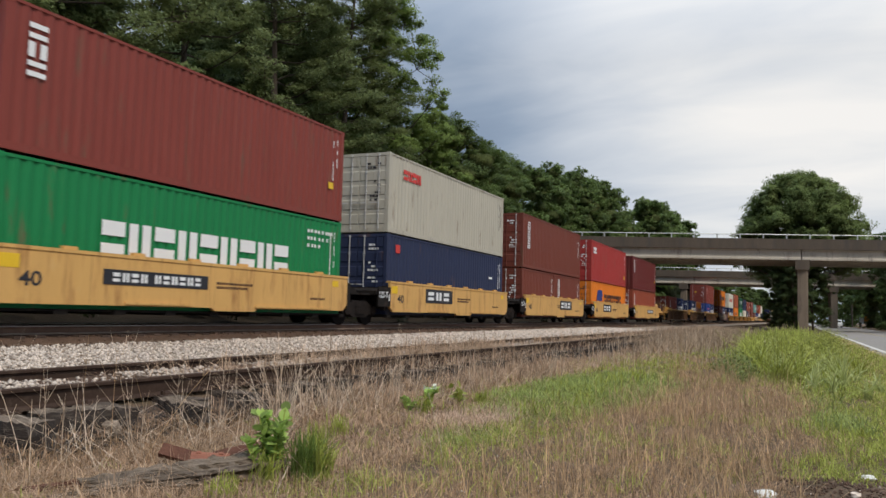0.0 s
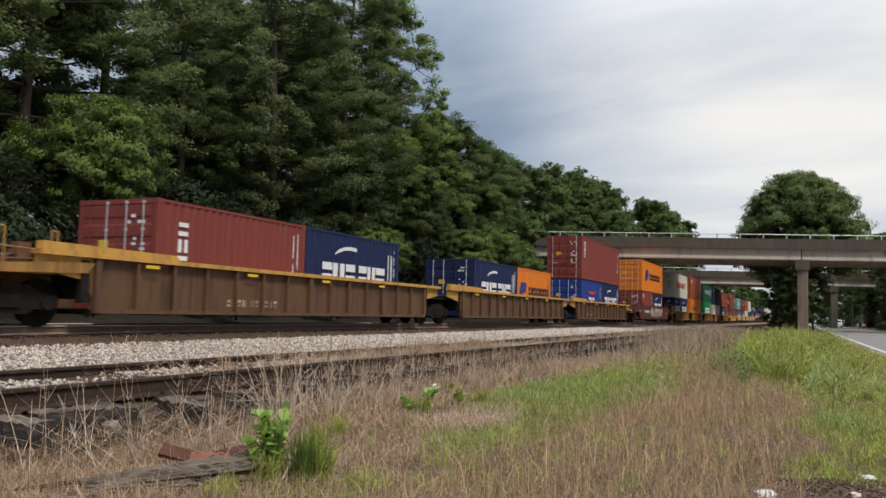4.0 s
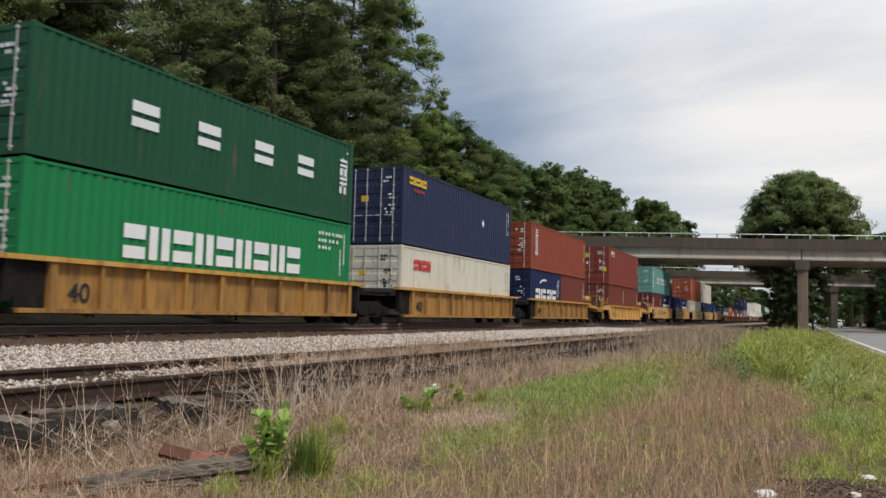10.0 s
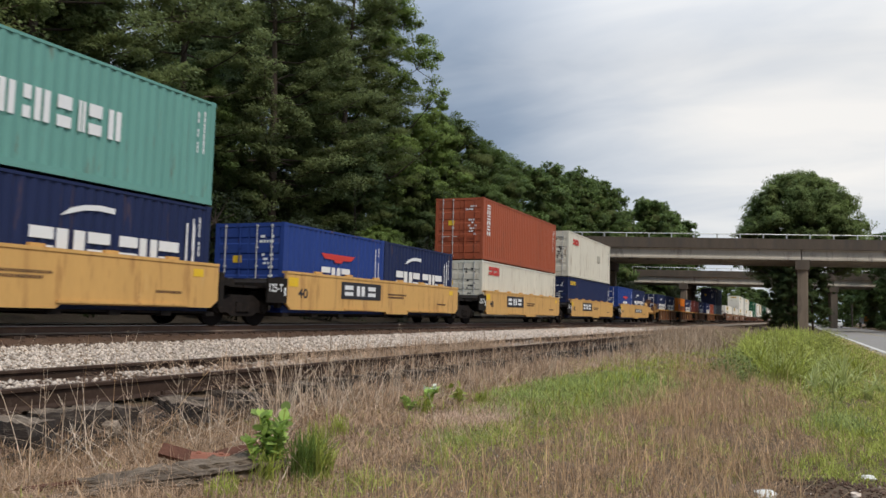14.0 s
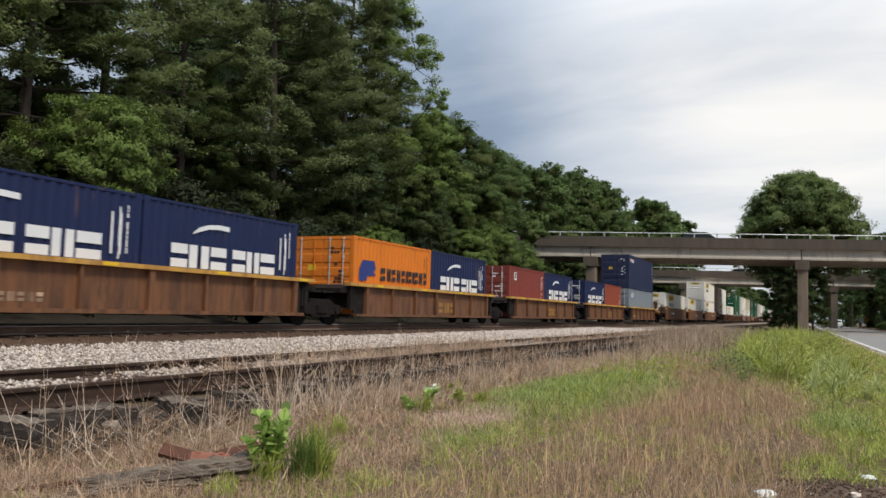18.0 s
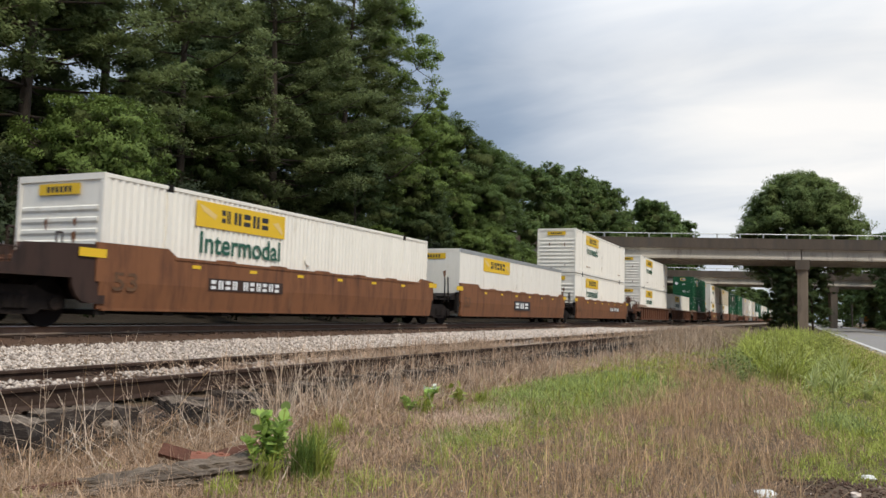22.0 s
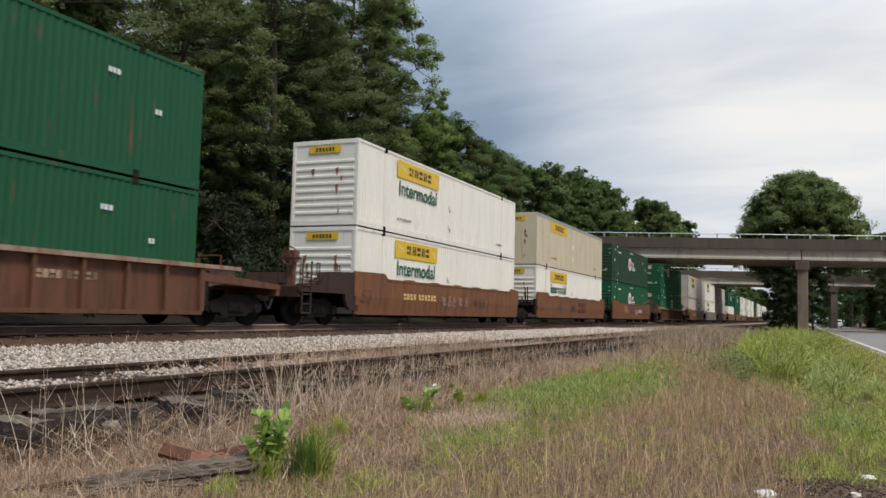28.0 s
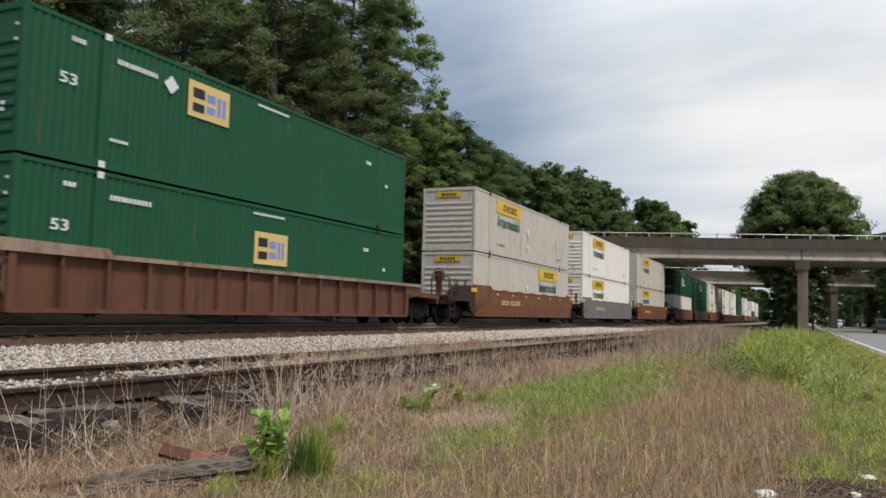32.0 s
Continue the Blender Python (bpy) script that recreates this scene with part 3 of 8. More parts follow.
# ---- ground, road and tracks ----
def ground_z(x, y):
    """Height of the ground at a place."""
    # the bank past y 18 is added to close the gap under the cars
    pts = [(-400, -0.75), (-12, -0.62), (-10.2, -0.56), (-2.2, -0.56), (-1.0, -0.60), (3.6, -0.60), (4.75, -0.62), (5.3, -0.46), (5.5, -0.45), (5.72, -0.31), (6.9, -0.31), (7.15, -0.42), (7.8, -0.39), (11.8, -0.35), (13.05, -0.33), (13.4, -0.22), (16.8, -0.22), (17.6, -0.55), (18.4, -0.6), (20.2, 0.15), (21.5, 0.35), (26, 0.2), (40, -0.3), (400, -0.6)]
    for (y0, z0), (y1, z1) in zip(pts, pts[1:]):
        if y <= y1:
            z = z0 + (z1 - z0) * (y - y0) / (y1 - y0)
            break
    else:
        z = pts[-1][1]
    if -1.2 < y < 4.8 and -2 < x < 60:
        z += 0.05 * noise.noise(Vector((x * 0.7, y * 0.7, 0))) + 0.02 * noise.noise(Vector((x * 2.7, y * 2.7, 3)))
    return z


def build_ground():
    xs = [-2500, -900, -300, -100, -40, -15] + [-6 + 0.35 * i for i in range(110)] + [33 + 1.5 * i for i in range(45)] + [105, 140, 200, 300, 500, 1000, 3000]
    ys = [-2500, -900, -300, -80, -30, -14, -11.5, -10.2, -9, -6, -3] + [-2.2 + 0.2 * i for i in range(105)] + [19.5, 22, 24, 30, 45, 80, 200, 600, 2500]
    v = [(x, y, ground_z(x, y)) for y in ys for x in xs]
    nx = len(xs)
    f = [(j * nx + i, j * nx + i + 1, (j + 1) * nx + i + 1, (j + 1) * nx + i) for j in range(len(ys) - 1) for i in range(nx - 1)]
    me = bpy.data.meshes.new("ground")
    me.from_pydata(v, [], f)
    me.polygons.foreach_set("use_smooth", [True] * len(me.polygons))
    me.update()
    me.materials.append(None)
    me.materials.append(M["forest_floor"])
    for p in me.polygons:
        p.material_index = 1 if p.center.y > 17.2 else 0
    tagged(hang("ground", me, M["soil"]), "dry thatch and soil beside the railway line", "ground", kind="structure")


build_ground()


def build_road():
    mb = Mb()
    mb.box(-800, 1200, -9.6, -2.35, -0.80, -0.535)
    road = tagged(hang("road", mb.mesh("road"), M["asphalt"]), "worn grey two-lane asphalt road along the railway", "road", kind="structure")
    edge = Mb().box(-300, 900, -2.82, -2.64, -0.535, -0.531)
    hang("edge_line", edge.mesh("edge_line"), M["road_paint"], road, label="white edge line")
    edge = Mb().box(-300, 900, -9.38, -9.24, -0.535, -0.531)
    hang("edge_line", edge.mesh("edge_line"), M["road_paint"], road)
    for k in (-0.12, 0.12):
        mid = Mb().box(-300, 900, -6.0 + k - 0.05, -6.0 + k + 0.05, -0.535, -0.531)
        hang("centre_line", mid.mesh("centre_line"), M["road_yellow"], road, label="yellow centre line")


build_road()


def rail_profile(y, top):
    return [(y - 0.075, top - 0.172), (y + 0.075, top - 0.172), (y + 0.07, top - 0.155), (y + 0.012, top - 0.14), (y + 0.012, top - 0.045), (y + 0.036, top - 0.03),
            (y + 0.036, top - 0.006), (y + 0.03, top), (y - 0.03, top), (y - 0.036, top - 0.006), (y - 0.036, top - 0.03), (y - 0.012, top - 0.045), (y - 0.012, top - 0.14), (y - 0.07, top - 0.155)]


def build_track(name, y, top, x0, x1, polished, label):
    track = tagged(empty(name, Matrix.Translation((0, y, top))), label, "railway track", kind="structure")
    for side in (-0.7525, 0.7525):
        mb = Mb().prism(rail_profile(side, 0.0), "x", x0, x1)
        rail = hang("rail", mb.mesh("rail"), M["rail_main" if polished else "rail"], track)
        if polished:
            hang("rail_foot", Mb().prism([(side - 0.079, -0.168), (side - 0.02, -0.168), (side - 0.02, -0.136), (side - 0.079, -0.150)], "x", x0, x1).mesh("rail_foot"), M["rail_foot"], rail, label="rail foot strip, pale for its lit edge")
            # pale strip painted as the lit edge of the rail head
            hang("rail_head", Mb().prism([(side - 0.040, -0.015), (side + 0.038, -0.015), (side + 0.037, 0.001), (side + 0.029, 0.004), (side - 0.029, 0.004), (side - 0.038, 0.001)], "x", x0, x1).mesh("rail_head"), M["rail_head"], rail, label="pale strip for the glint along the rail head")
    return track


main_track = build_track("main_track", TRACK_Y, 0.0, -60, 1100, True, "main line track with rusty rails and polished heads")
bed = Mb().prism([(12.42, -0.6), (17.0, -0.6), (16.8, -0.212), (13.4, -0.212), (13.05, -0.322), (12.42, -0.338)], "x", -60, 900)
tagged(hang("track_bed", bed.mesh("track_bed"), M["bed_dark"]), "dark oil-stained bed under the main track", "track bed", kind="structure")
strip = Mb().prism([(7.02, -0.6), (12.62, -0.6), (12.62, -0.338), (11.8, -0.342), (7.8, -0.382), (7.15, -0.412), (7.02, -0.43)], "x", -60, 700)
tagged(hang("ballast_bed", strip.mesh("ballast_bed"), M["ballast"]), "pale crushed-stone strip between the two tracks", "ballast", kind="structure")
strip = Mb().prism([(4.95, -0.7), (7.03, -0.7), (7.03, -0.41), (6.92, -0.300), (5.74, -0.300), (5.52, -0.44), (5.3, -0.45), (4.95, -0.555)], "x", -30, 300)
tagged(hang("track_bed", strip.mesh("track_bed"), M["bed_dark"]), "brown earth bed under the disused siding", "track bed", kind="structure")
siding = build_track("siding_track", 6.31, -0.20, -30, 300, False, "disused rusty siding track overgrown with dead weeds")

# ---- road bridges ----
BR_U = Vector((0.292, -0.956, 0.0)).normalized()
BR_N = Vector((0.956, 0.292, 0.0)).normalized()


def bridge_frame(origin):
    m = Matrix.Identity(4)
    m.col[0][:3], m.col[1][:3], m.col[2][:3] = BR_U, BR_N, (0, 0, 1)
    m.translation = origin
    return m


def build_bridge(origin, piers, width, u0, u1, label):
    """u runs along the bridge, v away from the camera."""
    br = tagged(empty("road_bridge", bridge_frame(origin)), label, "bridge")
    joints = [u0] + [p for p in piers] + [u1]
    for a, b in zip(joints, joints[1:]):
        for v in (0.25, width * 0.33, width * 0.66, width - 0.25 - 0.45):
            mb = Mb().prism([(v - 0.05, 6.87), (v + 0.5, 6.87), (v + 0.5, 7.05), (v + 0.36, 7.2), (v + 0.36, 7.75), (v + 0.5, 7.92), (v + 0.5, 8.0), (v - 0.05, 8.0), (v - 0.05, 7.92), (v + 0.03, 7.75), (v + 0.03, 7.2), (v - 0.05, 7.05)], "x", a + 0.06, b - 0.06)
            hang("girder", mb.mesh("girder"), M["concrete"], br)
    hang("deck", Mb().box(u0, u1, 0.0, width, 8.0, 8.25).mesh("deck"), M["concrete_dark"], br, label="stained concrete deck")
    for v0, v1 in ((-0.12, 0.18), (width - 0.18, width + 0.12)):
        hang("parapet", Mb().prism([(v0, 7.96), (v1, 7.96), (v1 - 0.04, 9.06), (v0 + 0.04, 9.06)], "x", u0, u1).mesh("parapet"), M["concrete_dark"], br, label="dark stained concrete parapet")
        rail = hang("handrail", Mb().tube((u0, (v0 + v1) / 2, 9.50), (u1, (v0 + v1) / 2, 9.50), 0.045).mesh("handrail"), M["galv"], br, label="galvanised handrail")
        post = shared("rail_post", lambda mb: mb.box(-0.06, 0.06, -0.05, 0.05, 0, 0.46))
        u = u0 + 1.0
        while u < u1:
            if -45 < u < 45:
                hang("rail_post", post, M["galv"], br, (u, (v0 + v1) / 2, 9.05))
            u += 2.35
    # the piers stand in line with the tracks, so they cross the deck at a slant
    slant = 0.305
    for p in piers:
        cap = Mb()
        v0, v1 = -0.2, width + 0.2
        cap.v += [(p - 0.72 + v * slant, v, z) for z in (5.86, 6.87) for v in (v0, v1)] + [(p + 0.72 + v * slant, v, z) for z in (5.86, 6.87) for v in (v0, v1)]
        cap.f += [(0, 1, 3, 2), (4, 6, 7, 5), (0, 2, 6, 4), (1, 5, 7, 3), (2, 3, 7, 6), (0, 4, 5, 1)]
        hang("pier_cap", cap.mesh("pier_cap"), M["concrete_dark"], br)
        turn = Matrix.Rotation(-math.atan(slant), 4, "Z")
        col = shared("pier_column", lambda mb: mb.prism([(-0.52, -0.44), (-0.44, -0.52), (0.44, -0.52), (0.52, -0.44), (0.52, 0.44), (0.44, 0.52), (-0.44, 0.52), (-0.52, 0.44)], "z", -1.0, 5.88))
        for v in (0.55, width / 2, width - 0.55):
            hang("pier_column", col, M["concrete_pier"], br, Matrix.Translation((p + v * slant, v, 0)) @ turn)
    return br


build_bridge((86.19, 18.29, 0), [-50.0, -26.0, -2.4, 19.4, 42.6, 66.0], 10.8, -150, 150, "concrete girder road bridge with dark parapet over the railway")
build_bridge((144.6, 12.0, -0.35), [-52.0, -28.0, -6.5, 18.0, 42.0, 66.0], 12.5, -150, 150, "second concrete road bridge farther along the line")


# ---- trees ----
def leaf_spray(rng, centres, outward, radii, per, size, flat=0.6, rise=0.5):
    """Small leaves, one triangle each, gathered round clump centres; shading follows the clump's outward side."""
    k = len(centres) * per
    c, o, r = np.repeat(centres, per, axis=0), np.repeat(outward, per, axis=0), np.repeat(radii, per)
    g = rng.normal(size=(k, 3))
    g /= np.linalg.norm(g, axis=1)[:, None]
    p = c + g * (r * rng.uniform(0, 1, k) ** 0.45)[:, None] * np.array([1, 1, flat])
    nrm = o * 0.7 + np.array([0, 0, rise]) + rng.normal(size=(k, 3)) * 0.55
    nrm /= np.linalg.norm(nrm, axis=1)[:, None]
    a = np.cross(nrm, rng.normal(size=(k, 3)))
    a /= np.linalg.norm(a, axis=1)[:, None]
    b = np.cross(a, nrm)
    s = (size * rng.uniform(0.55, 1.4, k))[:, None]
    v = np.stack([p + a * s, p - a * s * 0.6 - b * s * 0.62, p - a * s * 0.6 + b * s * 0.62], axis=1)
    soft = o * 0.75 + g * np.array([0.55, 0.55, 0.55]) + np.array([0, 0, 0.3]) + rng.normal(size=(k, 3)) * 0.22
    soft /= np.linalg.norm(soft, axis=1)[:, None]
    return v.reshape(-1, 3), np.repeat(soft, 3, axis=0)


def crown_mesh(v, soft):
    me = point_mesh("crown", v, 3)
    me.polygons.foreach_set("use_smooth", [True] * len(me.polygons))
    me.normals_split_custom_set_from_vertices(soft)
    return me


def lobe_template(fine):
    bm = bmesh.new()
    bmesh.ops.create_icosphere(bm, subdivisions=fine, radius=1.0)
    v = np.array([q.co[:] for q in bm.verts])
    f = np.array([[w.index for w in q.verts] for q in bm.faces])
    bm.free()
    return v, f


def lobe_mass(rng, centres, radii, flat, size=0.5):
    """A rough, lumpy, ragged solid for each lobe, standing in for dense, shaded leafage."""
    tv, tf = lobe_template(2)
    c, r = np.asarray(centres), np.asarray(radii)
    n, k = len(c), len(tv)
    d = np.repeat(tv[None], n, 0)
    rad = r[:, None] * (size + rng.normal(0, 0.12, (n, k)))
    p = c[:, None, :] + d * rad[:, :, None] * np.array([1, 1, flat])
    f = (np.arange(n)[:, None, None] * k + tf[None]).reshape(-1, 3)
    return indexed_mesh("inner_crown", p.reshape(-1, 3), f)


def bent_limb(mb, rng, p0, p1, r0, r1, sag=0.12, steps=3):
    """A limb from p0 to p1 in a few bent pieces."""
    p0, p1 = Vector(p0), Vector(p1)
    ln = (p1 - p0).length
    last, lr = p0, r0
    for i in range(1, steps + 1):
        t = i / steps
        q = p0.lerp(p1, t) + Vector((0, 0, -sag * ln * 4 * t * (1 - t) * 0.5))
        if i < steps:
            q += Vector(rng.normal(0, 0.035 * ln, 3))
        nr = r0 + (r1 - r0) * t
        mb.tube(last, q, lr, nr, 5, cap=False)
        last, lr = q, nr


def trunk_line(mb, rng, height, radius, steps=7):
    """A slightly leaning, tapering trunk; returns a function of height."""
    lean = rng.normal(size=2) * 0.03 * height
    way = lambda z: Vector((lean[0] * (z / height) ** 2, lean[1] * (z / height) ** 2, z))
    last = way(0) + Vector((0, 0, -0.4))
    for i in range(steps):
        nxt = way(height * (i + 1) / steps)
        mb.tube(last, nxt, radius * (1.15 - i / steps), radius * (1.15 - (i + 1) / steps) * 1.0 + 0.01, 9, cap=False)
        last = nxt
    return way


def broad_tree(name, seed, height, base, width, lobes, twigs, per, leaf, mat, label, category="tree", trunk_r=0.28, lobe=(1.5, 2.5), clump=0.62, widest=0.42, core=0.5, flat=0.8):
    """A broadleaf tree: lobes on limbs, leafy twigs on the lobes' outer sides, gaps between them."""
    rng = np.random.default_rng(seed)
    tree = tagged(empty(name), label, category)
    mb = Mb()
    way = trunk_line(mb, rng, height * 0.9, trunk_r)
    centres, radii = [], []
    for i in range(lobes):
        t = (i + rng.uniform(0.1, 0.9)) / lobes
        t = t ** 0.85
        prof = math.sqrt(max(0.05, 1 - ((t - widest) / (1.03 - widest if t > widest else widest + 0.35)) ** 2))
        a = i * 2.39996 + rng.normal(0, 0.35)
        r = rng.uniform(*lobe) * (0.75 + 0.35 * prof)
        rr = max(0.0, width * prof * rng.uniform(0.62, 1.08) - r * 0.55) * (1.0 if rng.uniform() < 0.82 else 0.45)
        q = way(0) + Vector((rr * math.cos(a), rr * math.sin(a), base + (height - base - r * 0.5) * t))
        centres.append(tuple(q))
        radii.append(r)
        z0 = max(min(base, height * 0.2) * 0.9, q.z - 0.6 - 0.55 * rr)
        bent_limb(mb, rng, way(z0), q, max(0.03, trunk_r * 0.36 * (1 - 0.6 * t)), 0.025)
    c, r = np.array(centres), np.array(radii)
    k = lobes * twigs
    d = rng.normal(size=(k, 3))
    axis = np.repeat(c - np.array([0, 0, base + (height - base) * 0.35]), twigs, axis=0)
    axis /= np.linalg.norm(axis, axis=1)[:, None] + 1e-6
    d = d / np.linalg.norm(d, axis=1)[:, None] + axis * 0.55 + np.array([0, 0, 0.15])
    d /= np.linalg.norm(d, axis=1)[:, None]
    rk = np.repeat(r, twigs)
    pos = np.repeat(c, twigs, axis=0) + d * (rk * rng.uniform(0.6, 1.12, k))[:, None] * np.array([1, 1, flat])
    for i in range(0, k, max(1, k // 160)):
        mb.tube(c[i // twigs], pos[i], 0.03, 0.012, 4, cap=False)
    hang("trunk", mb.mesh("trunk", True), M["bark"], tree)
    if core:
        hang("inner_crown", lobe_mass(rng, c, r, flat, core), M["leaf_core"], tree, label="solid inner lumps toned for crown shade")
    v, soft = leaf_spray(rng, pos, d, clump * rng.uniform(0.55, 1.35, k), per, leaf)
    hang("crown", crown_mesh(v, soft), M[mat], tree)
    return tree


def pine(name, seed, height, base, width, per, leaf, mat, label, tiers=20, arms=5, trunk_r=0.26, clump=0.75, keep=1.0):
    """A pine: tiers of limbs with flat sprays of needles along their outer halves."""
    rng = np.random.default_rng(seed)
    tree = tagged(empty(name), label, "tree")
    mb = Mb()
    way = trunk_line(mb, rng, height * 0.98, trunk_r, 9)
    pos, out = [], []
    for i in range(tiers):
        t = (i + 0.5) / tiers
        z = base + (height - base) * t
        reach = width * (1 - t ** 1.7) ** 0.75 * (0.55 + 0.45 * min(1.0, t / 0.22)) + 0.35
        n = arms if t < 0.8 else 3
        a0 = rng.uniform(0, 6.28)
        for j in range(n):
            if rng.uniform() > keep:
                continue
            a = a0 + j * 6.28 / n + rng.normal(0, 0.25)
            ln = reach * rng.uniform(0.6, 1.12)
            st = way(z - 0.2)
            lift = ln * (0.10 + 0.38 * t) + rng.normal(0, 0.15)
            end = st + Vector((math.cos(a) * ln, math.sin(a) * ln, lift))
            bent_limb(mb, rng, st, end, 0.02 + 0.06 * (1 - t), 0.015, 0.14)
            m = max(3, int(ln * 2.1))
            for q in range(m):
                u = 0.38 + 0.66 * (q + rng.uniform(0.2, 0.8)) / m
                p = st.lerp(end, min(u, 1.05)) + Vector((0, 0, -0.28 * ln * u * (1 - u) + 0.12)) + Vector((rng.normal(0, 0.32), rng.normal(0, 0.32), rng.normal(0, 0.12)))
                pos.append(tuple(p))
                w = Vector((math.cos(a) * 0.6, math.sin(a) * 0.6, 0.8)).normalized()
                out.append(tuple(w))
    hang("trunk", mb.mesh("trunk", True), M["bark"], tree)
    pos, out = np.array(pos), np.array(out)
    v, soft = leaf_spray(rng, pos, out, clump * rng.uniform(0.6, 1.35, len(pos)), per, leaf, 0.42, 0.7)
    hang("crown", crown_mesh(v, soft), M[mat], tree)
    return tree


# ---- the train: containers ----
MOVING = []  # (thing, x at 0 s)


def along(t):
    """Metres that the train has run after t seconds."""
    return 19.8376 * t - 0.01606 * t * t + 0.000073 * t ** 3


def wave(x0, x1, y, depth, pitch=0.278):
    """Trapezoid corrugation as a plan polyline."""
    n = max(1, round((x1 - x0) / pitch))
    p = (x1 - x0) / n
    pts = []
    for i in range(n):
        a = x0 + i * p
        pts += [(a, y), (a + 0.26 * p, y), (a + 0.5 * p, y + depth), (a + 0.76 * p, y + depth)]
    return pts + [(x1, y)]


def iso_frame(mb, L, H, W):
    h = W / 2
    for x in (0.0, L - 0.16):
        for s in (-1, 1):
            y0, y1 = sorted((s * h, s * (h - 0.13)))
            mb.box(x, x + 0.16, y0, y1, 0.12, H - 0.12)
            for z in (0.0, H - 0.118):
                mb.box(x - 0.004, x + 0.178, min(y0, s * (h + 0.004)), max(y1, s * (h + 0.004)), z, z + 0.118)
    for s in (-1, 1):
        y0, y1 = sorted((s * (h - 0.004), s * (h - 0.07)))
        mb.box(0.16, L - 0.16, y0, y1, 0.0, 0.155)
        mb.box(0.16, L - 0.16, y0, y1, H - 0.075, H - 0.012)
    for x in (0.0, L - 0.1):
        mb.box(x, x + 0.1, -h + 0.13, h - 0.13, 0.0, 0.15)
        mb.box(x, x + 0.1, -h + 0.13, h - 0.13, H - 0.12, H - 0.01)
    n = int(L / 0.9)
    for i in range(1, n):
        mb.box(i * L / n - 0.03, i * L / n + 0.03, -h + 0.07, h - 0.07, 0.02, 0.13)


def iso_doorleaf(mb, W, H):
    """One door leaf, hinged at y = 0, reaching to +y, its face at x = 0."""
    mb.box(0.026, 0.07, 0.0, W / 2 - 0.14, 0.15, H - 0.12)


def door_panel(mb, W, H):
    """One pressed panel of a door leaf, a fifth of its height."""
    h = (H - 0.27) / 5
    mb.prism([(0.028, 0.05), (0.028, 0.13), (0.008, 0.17), (0.008, h - 0.04), (0.028, h)][::-1], "y", 0.03, W / 2 - 0.17)


def iso_roof(mb, L, W, H):
    mb.box(0.1, L - 0.1, -W / 2 + 0.07, W / 2 - 0.07, H - 0.05, H - 0.015)
    n = int(L / 0.42)
    for i in range(n):
        x = 0.25 + (L - 0.5) * i / n
        mb.box(x, x + 0.2, -W / 2 + 0.15, W / 2 - 0.15, H - 0.015, H - 0.004)


def lock_rod(mb, H):
    mb.tube((-0.025, 0, 0.06), (-0.025, 0, H - 0.05), 0.017, n=6)
    for z in (0.12, 0.75, H * 0.5, H - 0.75, H - 0.12):
        mb.box(-0.045, 0.01, -0.032, 0.032, z, z + 0.05)
    mb.box(-0.05, -0.03, -0.02, 0.36, H * 0.36, H * 0.36 + 0.035)


def bars(mb, x, z0, z1, y0, y1, rng, rows, fill=0.8):
    """Rows of small unreadable marks on an end face at x."""
    for i in range(rows):
        z = z1 - (z1 - z0) * (i + 0.5) / rows
        hh = (z1 - z0) / rows * 0.28
        y = y0
        while y < y1 - 0.05:
            wd = rng.uniform(0.05, 0.16)
            if rng.random() < fill:
                mb.box(x - 0.004, x, y, min(y1, y + wd), z - hh, z + hh)
            y += wd + 0.035


def letters(name, material, parent, y, x0, z0, x1, z1, n, gap=0.18, weights=None, label=""):
    """A brand word drawn as one plain block for each character, on the side at y."""
    mb = Mb()
    weights = weights or [1] * n
    tot = sum(abs(w) for w in weights)
    x = x0
    for i, w in enumerate(weights):
        step = (x1 - x0) * abs(w) / tot
        if w > 0:
            e, h = x + step * (1 - gap), z1 - z0
            if step > 0.3 * h and i % 2 == 0:  # two lying bars
                mb.box(x, e, y - 0.005, y - 0.001, z0, z0 + 0.36 * h)
                mb.box(x, e, y - 0.005, y - 0.001, z0 + 0.58 * h, z1)
            elif step > 0.3 * h:  # two standing bars
                q = (e - x) * 0.4
                mb.box(x, x + q, y - 0.005, y - 0.001, z0, z1)
                mb.box(e - q, e, y - 0.005, y - 0.001, z0, z1)
            else:
                mb.box(x, e, y - 0.005, y - 0.001, z0, z1)
        x += step
    ob = hang(name, mb.mesh(name), M[material], parent, label=label)
    ob["kind"] = "stuff"
    return ob


def plate(name, material, parent, y, x0, z0, x1, z1, depth=0.004, label=""):
    return hang(name, Mb().box(x0, x1, y - depth, y - 0.0005, z0, z1).mesh(name), M[material], parent, label=label)


def outline_sign(name, material, parent, y, pts, depth=0.004, label=""):
    return hang(name, Mb().prism(pts, "y", y - depth, y - 0.0005).mesh(name), M[material], parent, label=label)


COLOUR_WORD = {"maroon": "maroon", "maroon_dark": "dark maroon", "brown": "brown", "brown_red": "red-brown", "brick": "brick-red", "red": "red", "orange": "orange", "green": "bright green", "green_dark": "dark green", "green_mid": "green", "green_olive": "olive green",
               "teal": "teal", "navy": "navy blue", "blue": "blue", "steel_blue": "grey-blue", "blue_dark": "dark blue", "grey": "grey", "white": "white", "white_old": "stained off-white", "white_dull": "dull white", "cream": "stained cream"}


